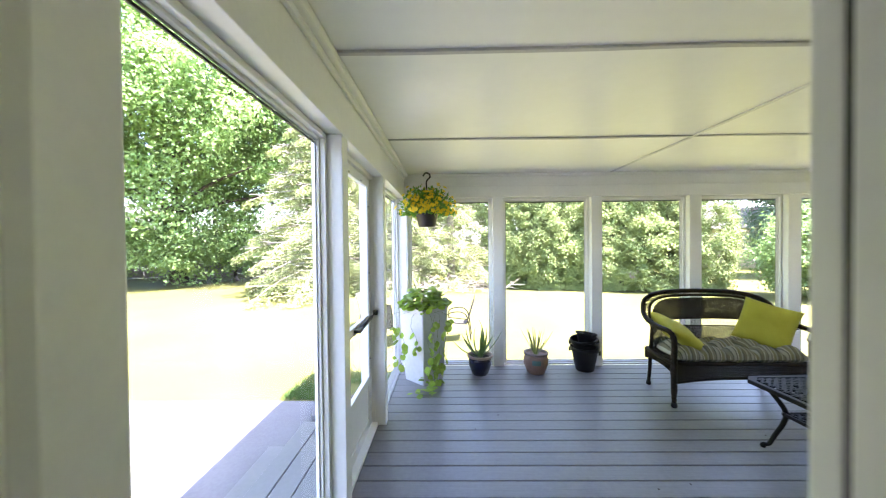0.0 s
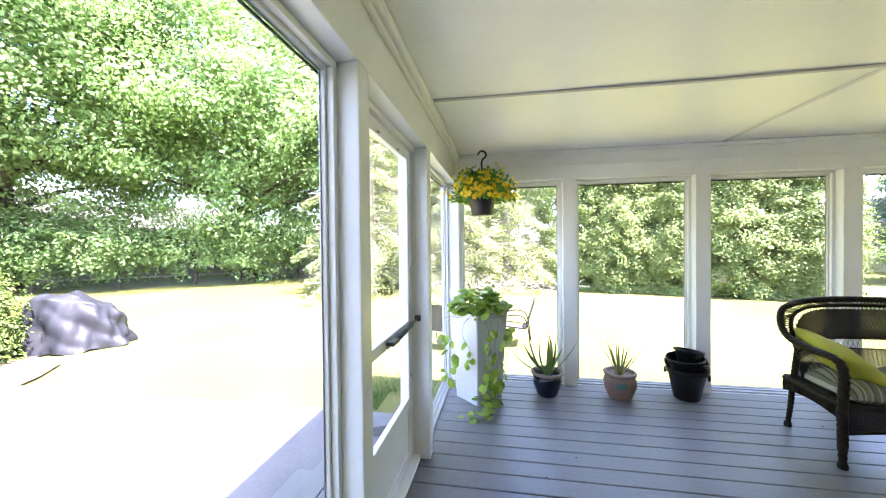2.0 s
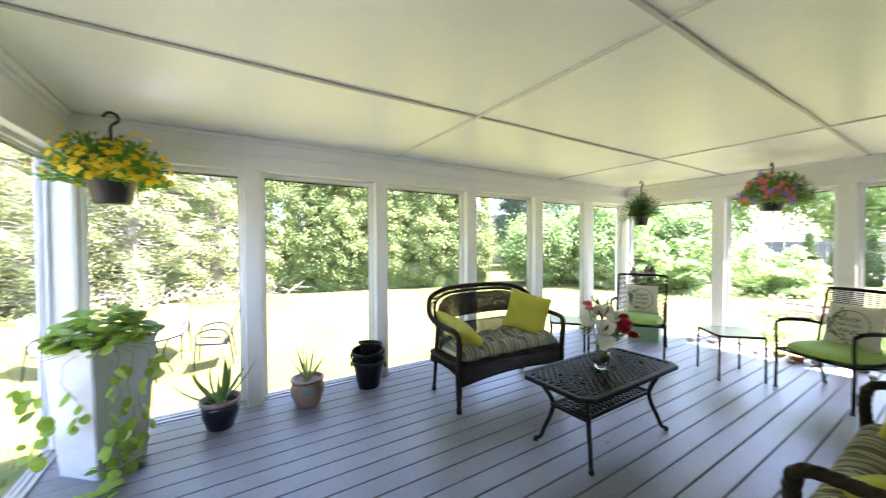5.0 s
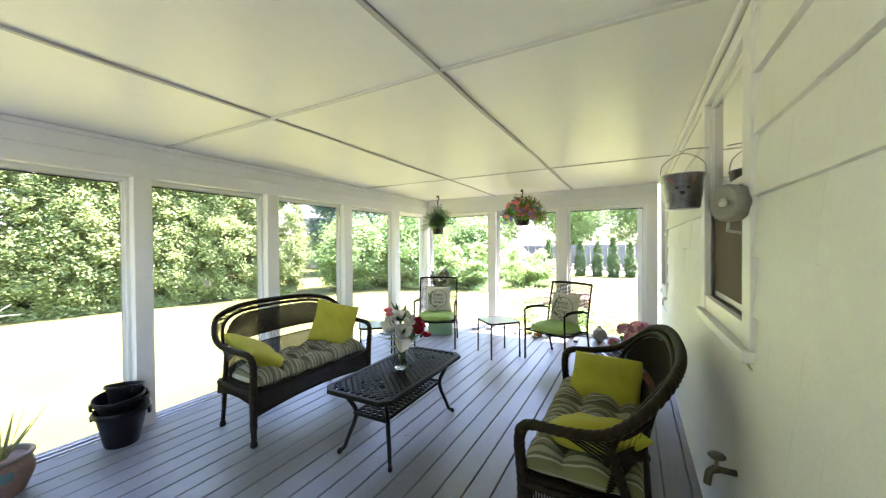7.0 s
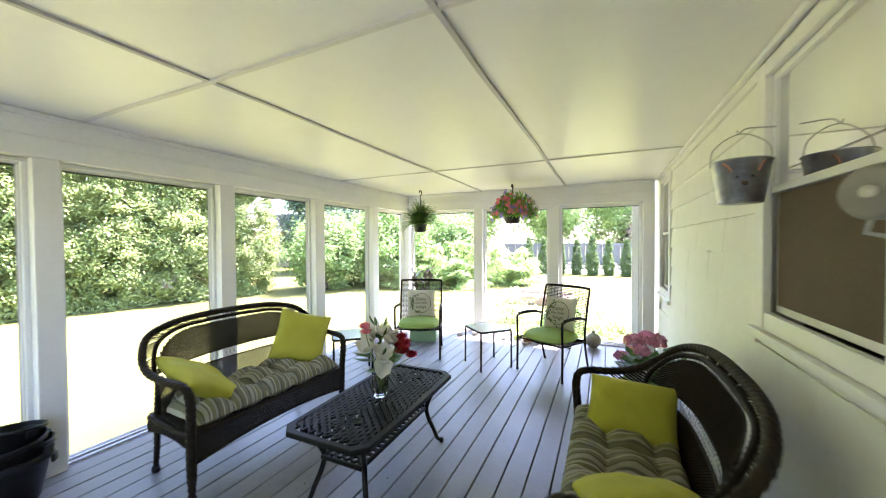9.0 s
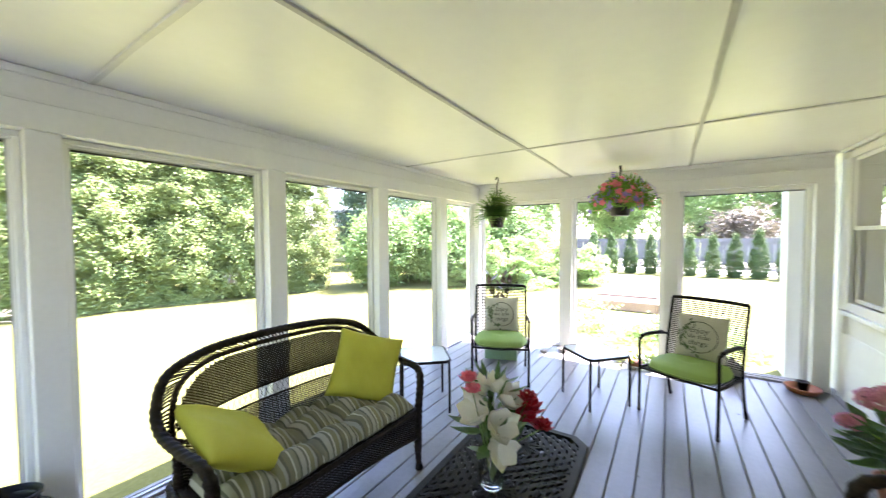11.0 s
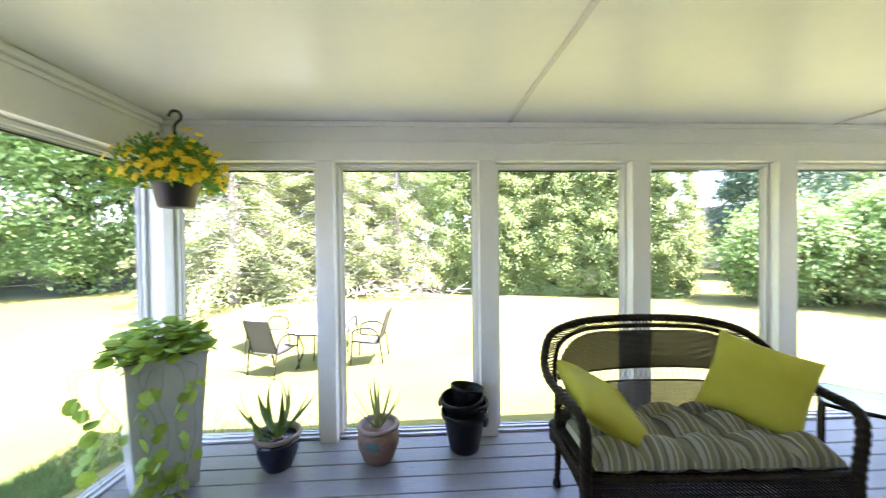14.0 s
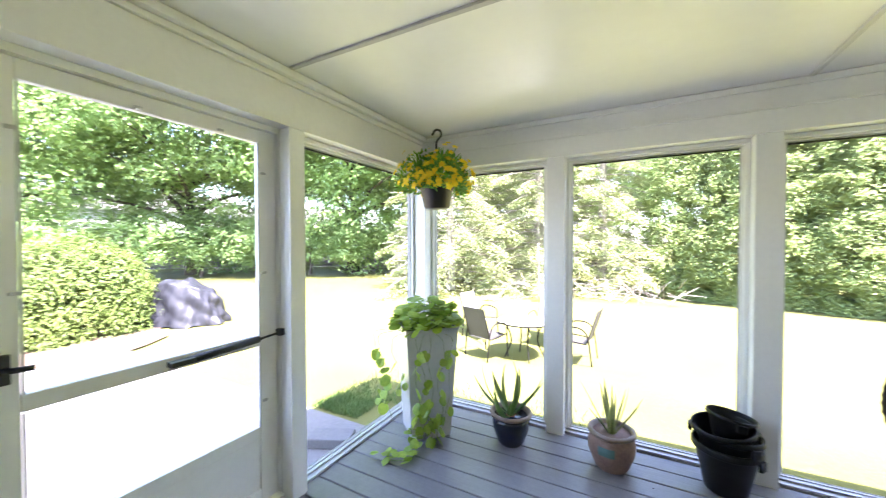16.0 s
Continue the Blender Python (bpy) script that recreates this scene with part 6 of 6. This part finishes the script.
for p, s, bag in (((0.07, -0.12, 0.30), 0.075, red), ((0.10, -0.10, 0.25), 0.07, red), ((0.10, -0.05, 0.31), 0.06, red), ((0.10, -0.17, 0.235), 0.05, red), ((0.05, -0.13, 0.36), 0.045, red), ((-0.06, 0.07, 0.43), 0.045, pk), ((-0.10, 0.03, 0.41), 0.04, pk)):
    rose(Vector(p), s, bag)
    tube([(0, 0, 0.02), (p[0] * 0.3, p[1] * 0.3, 0.16), p], 0.0025, 5, stems, caps=False)
for i in range(46):
    a = rv.uniform(0, 6.28)
    z = rv.uniform(0.16, 0.44)
    r = rv.uniform(0.01, 0.07)
    big = z < 0.27
    greens.append((leaf_shape(rv.uniform(0.09, 0.15) if big else rv.uniform(0.05, 0.09), 0.055 if big else 0.022, -0.25, 6), Matrix.Translation((r * math.cos(a), r * math.sin(a), z)) @ rot_to((math.cos(a), math.sin(a), rv.uniform(-0.1, 0.5) if big else rv.uniform(0.3, 1.5)))))
part("stems", stems, STEM, vase)
part("leaves", gather(greens), DARKLEAF, vase, "", True)
for i in range(0, len(lil), 6):
    part("lily", gather(lil[i:i + 6]), CREAM, vase, "creamy white lily", True)
for bag, mt, lab in ((red, RED, "deep red rose"), (pk, PINK, "pink rosebud")):
    for i in range(0, len(bag), 16):
        part("rose", gather(bag[i:i + 16]), mt, vase, lab, True)

# ---- corner box with a rubber plant, pots and stones at the end wall ----
bx = thing("planter_box", pose(5.77, 3.02, 0, 0, 0, 18), "low square mint-green planter box behind the armchair", "planter")
part("shell", box(-0.15, 0.15, -0.19, 0.19, 0, 0.24, 0.01), mat("mint_plastic", (0.22, 0.36, 0.20), (0.28, 0.42, 0.25), 0.4, 4, 50, 0.05), bx)
part("rim", box(-0.158, 0.158, -0.198, 0.198, 0.2405, 0.262, 0.006), bpy.data.materials["mint_plastic"], bx)
rub = thing("rubber_plant", (5.77, 3.02, 0.26), "tall plant with large burgundy-backed leaves", "plant")
stems, pieces = bmesh.new(), []
for a, h, lean in ((0.3, 0.70, 0.10), (2.2, 0.74, 0.16), (4.2, 0.66, 0.14), (5.2, 0.76, 0.08), (1.2, 0.60, 0.2)):
    top = Vector((lean * math.cos(a), lean * math.sin(a), h))
    tube([(0, 0, 0), tuple(top * 0.5 + Vector((0.02, 0, 0))), tuple(top)], 0.006, 6, stems, caps=False)
    for k in range(6):
        f = 0.45 + 0.55 * k / 5
        b = a + k * 2.4
        pieces.append((leaf_shape(rv.uniform(0.12, 0.17), 0.065, -0.3, 7, 0.25), Matrix.Translation(top * f) @ rot_to((math.cos(b), math.sin(b), 0.9))))
part("stems", stems, STEM, rub)
part("leaves", gather(pieces), BURGLEAF, rub, "", True)

single("round_vase", lathe([(0, 0), (0.045, 0), (0.085, 0.045), (0.098, 0.095), (0.085, 0.145), (0.045, 0.18), (0.022, 0.19), (0.026, 0.215), (0.02, 0.22), (0.012, 0.19), (0, 0.18)], 28), STONE, "round grey stoneware vase on the floor by the panels", "vase", Matrix.Translation((6.36, 0.76, 0.0)), smooth=True)
dish = thing("clay_saucer", (6.33, 0.25, 0), "terracotta saucer with a small black pot on it", "saucer")
part("saucer", lathe([(0, 0), (0.10, 0), (0.125, 0.035), (0.13, 0.05), (0.12, 0.05), (0.095, 0.012), (0, 0.012)], 30), TERRA, dish, "", True)
part("pot", lathe([(0, 0.013), (0.035, 0.013), (0.045, 0.09), (0.05, 0.09), (0.05, 0.10), (0.04, 0.10), (0, 0.07)], 20), BLACKPLASTIC, dish, "small black pot", True)
for x, y, s in ((6.16, 2.62, 0.05), (6.30, 2.42, 0.07), (6.22, 1.95, 0.05), (6.33, 1.78, 0.08), (6.10, 1.62, 0.045), (6.25, 1.45, 0.07), (6.34, 1.15, 0.06), (6.15, 1.05, 0.04), (6.05, 2.9, 0.04)):
    ob = new("floor_stone", stone_meshes[int(x * 100 + y * 10) % 5])
    ob.matrix_world = pose(x, y, s * 0.42, 0, 0, x * 900) @ Matrix.Scale(s * 4, 4)
    tagged(ob, "small rounded stone lying on the deck boards", "stone", "floor stones")
lp = thing("low_potted_plant", (6.28, 1.62, 0), "low trailing green plant at the foot of the end panels", "plant")
pieces = [(leaf_shape(rv.uniform(0.04, 0.08), 0.028, -0.3, 4), Matrix.Translation((rv.uniform(-0.10, 0.08), rv.uniform(-0.22, 0.22), rv.uniform(0.02, 0.12))) @ rot_to((rv.uniform(-1, 1), rv.uniform(-1, 1), rv.uniform(0, 0.9)))) for _ in range(90)]
part("leaves", gather(pieces), POTHOS, lp)
part("pot", lathe([(0, 0), (0.06, 0), (0.08, 0.05), (0.07, 0.05), (0, 0.04)], 18), TERRA, lp, "", True)

# hydrangea behind the loveseat arm
hy = thing("hydrangea", (4.50, 0.285, 0), "pink hydrangea in a terracotta pot by the house wall", "plant")
part("pot", lathe([(0, 0), (0.085, 0), (0.115, 0.17), (0.128, 0.172), (0.13, 0.21), (0.118, 0.21), (0.105, 0.16), (0, 0.16)], 28), TERRA, hy, "terracotta pot", True)
leaves, stems = [], bmesh.new()
for x, y, z, r in ((-0.03, -0.03, 0.63, 0.085), (0.12, 0.02, 0.61, 0.08), (0.04, 0.12, 0.60, 0.075), (-0.13, 0.07, 0.57, 0.06), (0.02, 0.21, 0.47, 0.055)):
    tube([(x * 0.2, y * 0.2, 0.15), (x * 0.7, y * 0.7, z * 0.7), (x, y, z - r * 0.4)], 0.004, 5, stems, caps=False)
    pieces = []
    for k in range(230):
        th, ph = math.acos(rv.uniform(-0.45, 1)), rv.uniform(0, 6.28)
        d = Vector((math.sin(th) * math.cos(ph), math.sin(th) * math.sin(ph), math.cos(th) * 0.8))
        face = d + Vector((rv.uniform(-0.5, 0.5), rv.uniform(-0.5, 0.5), rv.uniform(-0.2, 0.6)))
        pieces.append((blossom(4, 0.0135, 0.15), Matrix.Translation(Vector((x, y, z)) + d * r * rv.uniform(0.72, 1.03)) @ face.to_track_quat("Z", "Y").to_matrix().to_4x4()))
    part("flower_head", gather(pieces), HYDRANGEA, hy, "rounded pink flower head")
for i in range(110):
    a, e = rv.uniform(0, 6.28), rv.uniform(0.3, 1.2)
    leaves.append((leaf_shape(rv.uniform(0.10, 0.15), 0.075, -0.35, 6, 0.2), Matrix.Translation((0.16 * e * math.cos(a), 0.16 * e * math.sin(a), rv.uniform(0.27, 0.54))) @ rot_to((math.cos(a), math.sin(a), rv.uniform(-0.3, 0.5)))))
part("leaves", gather(leaves), MIDLEAF, hy, "", True)
part("stems", stems, STEM, hy)

# ---- things on the house wall ----
pail = thing("tin_pail", (3.09, 0.115, 1.58), "galvanised tin pail with a painted reindeer face, hanging by the window", "pail")
part("body", lathe([(0, 0), (0.072, 0), (0.075, 0.004), (0.100, 0.165), (0.104, 0.168), (0.102, 0.173), (0.097, 0.168), (0.072, 0.006), (0, 0.006)], 32), GALV, pail, "", True)
part("handle", tube(smooth_line([(0.0, -0.102, 0.155), (-0.01, -0.085, 0.235), (0, 0, 0.285), (0.01, 0.085, 0.235), (0.0, 0.102, 0.155)], 8), 0.0025, 6), ALU, pail, "wire handle", True)
part("wall_hook", tube(smooth_line([(0, -0.110, 0.30), (0, -0.02, 0.305), (0, 0.005, 0.285), (0, 0.012, 0.30)], 5), 0.003, 6), ALU, pail, "", True)
def on_pail(a, z):
    r = 0.0745 + 0.0255 * (z / 0.165) + 0.0012
    return Vector((-r * math.cos(a), r * math.sin(a), z))
nosebm = lathe([(0.0, 0.002), (0.008, 0.001), (0.012, -0.001)], 14)
part("painted_nose", gather([(nosebm, Matrix.Translation(on_pail(0.1, 0.075)) @ Matrix.Rotation(-1.4, 4, "Y"))]), BLIND, pail, "brown painted nose")
for da in (-0.16, 0.36):
    part("painted_eye", gather([(lathe([(0.0, 0.002), (0.004, 0.001), (0.0065, -0.001)], 12), Matrix.Translation(on_pail(da, 0.10)) @ Matrix.Rotation(-1.4, 4, "Y"))]), RUBBER, pail, "black painted eye")
for da in (-0.35, 0.55):
    part("painted_antler", tube([on_pail(da, 0.118), on_pail(da * 1.2, 0.14), on_pail(da * 1.5, 0.155)], 0.004, 5), TERRA, pail, "orange painted antler")

reel = thing("clothesline_reel", (2.43, 0.012, 1.535), "round pale clothesline reel on a bracket at the window casing", "reel")
rl = part("drum", lathe([(0.0, 0.0), (0.052, 0.0), (0.062, 0.008), (0.064, 0.045), (0.058, 0.058), (0.05, 0.056), (0.03, 0.05), (0.0, 0.05)], 30), mat("grey_beige_plastic", (0.22, 0.21, 0.185), (0.29, 0.28, 0.25), 0.45), reel, "", True)
rl.matrix_local = pose(0.0, 0.012, 0.0, -86, 0, 30)
hb = part("hub", lathe([(0, 0.05), (0.014, 0.05), (0.015, 0.062), (0, 0.064)], 16), CREAM, reel, "", True)
hb.matrix_local = pose(0.0, 0.012, 0.0, -86, 0, 30)
part("bracket", tube([(0.02, 0.002, -0.10), (0.02, 0.04, -0.09), (-0.0, 0.04, -0.055)], 0.006, 6), ALU, reel)

TAPMETAL = mat("tarnished_brass", (0.07, 0.06, 0.045), (0.17, 0.15, 0.12), 0.45, 20, 60, 0.3, metal=0.7)
sp = thing("garden_tap", (2.57, 0.0, 0.535), "weathered brass garden tap on the house wall", "tap")
part("pipe", tube([(0, 0.0, 0.0), (0, 0.075, 0.0)], 0.012, 10), TAPMETAL, sp, "", True)
part("spout", tube(smooth_line([(0, 0.055, 0.0), (-0.02, 0.085, -0.005), (-0.03, 0.095, -0.05)], 5), 0.013, 10), TAPMETAL, sp, "", True)
part("valve_handle", lathe([(0, 0.0), (0.026, 0.0), (0.03, 0.006), (0.026, 0.012), (0, 0.012)], 14, at=(0, 0.06, 0.045)), TAPMETAL, sp, "", True)
part("valve_stem", tube([(0, 0.06, 0), (0, 0.06, 0.046)], 0.006, 8), TAPMETAL, sp)

# ---- outside, close by: patio furniture, raised beds, downspout, cable ----
def sling_chair(at, material, label):
    c = thing("patio_chair", at, label, "patio chair", "patio chairs")
    for sg in (-1, 1):
        part("side_frame", tube(smooth_line([(sg * 0.27, -0.28, 0.0), (sg * 0.27, -0.25, 0.40), (sg * 0.28, -0.2, 0.62), (sg * 0.28, 0.18, 0.60), (sg * 0.27, 0.30, 0.0)], 6), 0.013, 8), IRON, c, "", True)
        part("back_post", tube([(sg * 0.25, -0.25, 0.42), (sg * 0.25, 0.2, 0.38), (sg * 0.25, 0.38, 0.95)], 0.012, 8), IRON, c, "", True)
    part("seat_sling", surface(lambda u, v: (-0.24 + 0.48 * u, -0.25 + 0.45 * v, 0.42 - 0.04 * v - 0.03 * math.sin(math.pi * v)), 4, 8), material, c)
    part("back_sling", surface(lambda u, v: (-0.24 + 0.48 * u, 0.2 + 0.18 * v, 0.39 + 0.56 * v), 4, 8), material, c)
    return c


PT = (-0.25, 7.75)
tb = thing("patio_table", (PT[0], PT[1], ground_height(*PT) + 0.015), "oval glass-topped patio table on the lawn", "patio table")
part("glass_top", lathe([(0, 0.70), (0.50, 0.70), (0.51, 0.705), (0.50, 0.712), (0, 0.712)], 36), FROST, tb)
part("edge", tube([(0.51 * math.cos(q * 0.1745), 0.51 * math.sin(q * 0.1745), 0.703) for q in range(37)], 0.014, 8), IRON, tb, "", True)
for q in range(4):
    a = q * 1.5708 + 0.5
    part("leg", tube(smooth_line([(0.38 * math.cos(a), 0.38 * math.sin(a), 0.0), (0.25 * math.cos(a), 0.25 * math.sin(a), 0.35), (0.36 * math.cos(a), 0.36 * math.sin(a), 0.69)], 6), 0.014, 8), IRON, tb, "", True)
sling_chair(pose(-0.82, 7.25, ground_height(-0.82, 7.25) + 0.03, 0, 0, 160), SLINGGREY, "patio chair with a dark grey sling on the lawn")
sling_chair(pose(-0.05, 8.65, ground_height(-0.05, 8.65) + 0.03, 0, 0, -10), PALESLING, "patio chair with a pale blue sling across the table")
sling_chair(pose(0.70, 7.75, ground_height(0.70, 7.75) + 0.03, 0, 0, -95), SLINGGREY, "patio chair with a dark grey sling at the table end")
sling_chair(pose(-1.35, 8.25, ground_height(-1.35, 8.25) + 0.03, 0, 0, 75), PALESLING, "patio chair with a pale sling by the table")

rbd = thing("raised_bed", (12.45, 2.45, GZ), "low timber raised garden bed on the lawn", "raised bed")
for q in ((-0.6, 0.6, -0.95, -0.90), (-0.6, 0.6, 0.90, 0.95), (-0.6, -0.55, -0.89, 0.89), (0.55, 0.6, -0.89, 0.89)):
    part("side_board", box(*q, 0.01, 0.24, 0.004), TIMBER, rbd)
part("soil", box(-0.549, 0.549, -0.889, 0.889, 0.01, 0.19), MULCH, rbd)
wp = tree("weedy_plants", (9.2, 1.1, GZ), "low light green leafy plants beside the porch end", SHRUB, dome(1.0, 1.6, -0.2, 0.42, inner=0.4), 60, 26, 0.12, 0.10, None, 81, category="plants")
tree("weedy_plants", (9.6, 2.6, GZ), "tall pale weedy stalks beside the porch end", SHRUB, dome(0.35, 0.5, -0.2, 0.75, inner=0.3), 26, 18, 0.10, 0.07, None, 82, category="plants")
single("downspout", box(-0.035, 0.035, -0.05, 0.05, GZ, 2.25, 0.008), WHITE, "white metal downspout at the porch corner", "downspout", Matrix.Translation((6.80, 4.02, 0)))
single("corner_board", box(-0.03, 0.03, -0.08, 0.08, GZ, 2.25, 0.004), WHITE, "white board upright outside the porch end wall", "board", Matrix.Translation((6.86, 0.20, 0)))
single("overhead_cable", tube([(8.9 + 0.0 * i, 15.0 - i * 15.2 / 11, 4.4 - 1.9 * (1 - (1 - i / 11) ** 2)) for i in range(12)], 0.007, 5), RUBBER, "thin black overhead cable outside the end wall", "cable")

# grass tufts in the shaded strip by the porch corner
gr = np.random.default_rng(9)
n_g = 12000
px, py_ = gr.uniform(-1.6, 1.3, n_g), 3.88 + np.abs(gr.normal(0, 0.42, n_g)) * (1 + 0.3 * np.sin(np.linspace(0, 40, n_g)))
keep = ~((px > -0.95) & (py_ < 4.35)) 
px, py_ = px[keep], py_[keep]
n_g = len(px)
hh, aa = gr.uniform(0.03, 0.075, n_g), gr.uniform(0, 6.28, n_g)
lean = gr.normal(0, 0.025, (n_g, 2))
base = np.stack([px, py_, np.full(n_g, GZ)], 1)
off = np.stack([np.cos(aa) * 0.004, np.sin(aa) * 0.004, np.zeros(n_g)], 1)
tip = base + np.stack([lean[:, 0], lean[:, 1], hh], 1)
gv = np.stack([base - off, base + off, tip], 1).reshape(-1, 3)
tagged(from_arrays("grass_blades", gv.tolist(), np.arange(3 * n_g).reshape(-1, 3).tolist(), TURF, None, "short mown grass blades at the porch corner"), category="grass", kind="stuff")


# ---- deck boards, steps and wall shingles ----
def board_mesh(length, width, thick, material, name="board"):
    me = bpy.data.meshes.new(name)
    w, c = width / 2, 0.004
    prof = [(-w, -thick), (-w, -c), (-w + c, 0), (w - c, 0), (w, -c), (w, -thick)]
    vs = [(-length / 2, a, z) for a, z in prof] + [(length / 2, a, z) for a, z in prof]
    n = len(prof)
    fs = [(i, (i + 1) % n, n + (i + 1) % n, n + i) for i in range(n)] + [tuple(range(n))[::-1], tuple(range(n, 2 * n))]
    me.from_pydata(vs, [], [f[::-1] for f in fs])
    me.materials.append(material)
    return me


floor = structure("floor", box(-D + 0.03, W1 + D - 0.03, 0.0, YF + D - 0.03, -0.16, -0.05), DARK, "grey grooved deck-board porch floor", "floor")
PITCH = 0.1415
me = board_mesh(W1 + 2 * D, PITCH - 0.006, 0.028, DECK)
for i in range(-1, 26):
    ob = new("deck_board", me)
    ob.parent = floor
    ob.matrix_world = pose(W1 / 2, 0.048 + PITCH * (i + 0.5), rg.uniform(-0.0008, 0.0006))
rng_d = random.Random(8)
deb = bmesh.new()
for i in range(30):
    x, y, r = rng_d.uniform(0.3, 6.2), rng_d.uniform(0.4, 3.5), rng_d.uniform(0.002, 0.006)
    box(x - r, x + r, y - r, y + r, 0.0005, 0.003, bm=deb)
tagged(single("floor_crumbs", deb, SOIL, "few dark crumbs of soil on the deck boards", "debris"), kind="stuff")

steps = thing("porch_steps", (0, 0, 0), "two grey board steps outside the screen door", "steps", "", "structure")
sm = board_mesh(1.45, 0.137, 0.028, DECK)
for x in (-0.222, -0.365, -0.508, -0.651):
    ob = new("tread_board", sm)
    ob.parent = steps
    ob.matrix_world = pose(x, 1.78, -0.03, 0, 0, 90)
for x in (-0.80, -0.943):
    ob = new("tread_board", sm)
    ob.parent = steps
    ob.matrix_world = pose(x, 1.78, -0.235, 0, 0, 90)
part("riser", box(-0.705, -0.685, 1.07, 2.49, -0.24, -0.06), WHITE, steps)
part("riser", box(-1.0, -0.985, 1.07, 2.49, GZ + 0.031, -0.265), WHITE, steps)
part("carriage", box(-0.684, -0.15, 1.07, 1.10, GZ + 0.031, -0.06), WHITE, steps)
part("carriage", box(-0.684, -0.15, 2.46, 2.49, GZ + 0.031, -0.06), WHITE, steps)
part("carriage", box(-0.984, -0.706, 2.46, 2.49, GZ + 0.031, -0.265), WHITE, steps)


def shingle_mesh(w, h):
    me = bpy.data.meshes.new("shingle")
    b, t = 0.004, -0.012
    vs = [(-w / 2, -0.021, 0), (w / 2, -0.021, 0), (w / 2, b, 0), (-w / 2, b, 0), (-w / 2, -0.021, h), (w / 2, -0.021, h), (w / 2, t, h), (-w / 2, t, h)]
    me.from_pydata(vs, [], [(3, 2, 1, 0), (4, 5, 6, 7), (0, 1, 5, 4), (2, 3, 7, 6), (1, 2, 6, 5), (3, 0, 4, 7)])
    me.materials.append(SIDING)
    return me


COURSE = 0.195
widths = [0.22, 0.28, 0.34, 0.40, 0.16]
shm = {w: shingle_mesh(w - 0.0004, COURSE - 0.0005) for w in widths}
rs = random.Random(12)
holes = [(DOOR[0] - 0.2, DOOR[1] + 0.087, -1, 2.152), (WIN1[0], WIN1[1], WIN1[2] - 0.046, 3), (WIN2[0], WIN2[1], WIN2[2] - 0.046, 3)]
for i in range(12):
    z0 = 1.164 + COURSE * (i - 6) - 0.001
    spans, x = [], 0.02
    z0c, z1c = z0, z0 + COURSE
    cut = sorted([(h[0], h[1]) for h in holes if h[3] > z0c + 0.01 and h[2] < z1c - 0.01])
    for a, b in cut + [(W1 - 0.032, 99)]:
        if a > x:
            spans.append((x, a))
        x = b
    for a, b in spans:
        x = a
        while x < b - 0.002:
            w = rs.choice(widths)
            if x + w > b:
                w2 = b - x
                me2 = shingle_mesh(w2 - 0.001, COURSE - 0.0005)
                w = w2
            else:
                me2 = shm[w]
            ob = new("shingle", me2)
            ob.parent = south
            ob.location = (x + w / 2, rs.uniform(-0.0005, 0.0004), z0 + (rs.uniform(-0.0035, 0.0035)))
            x += w
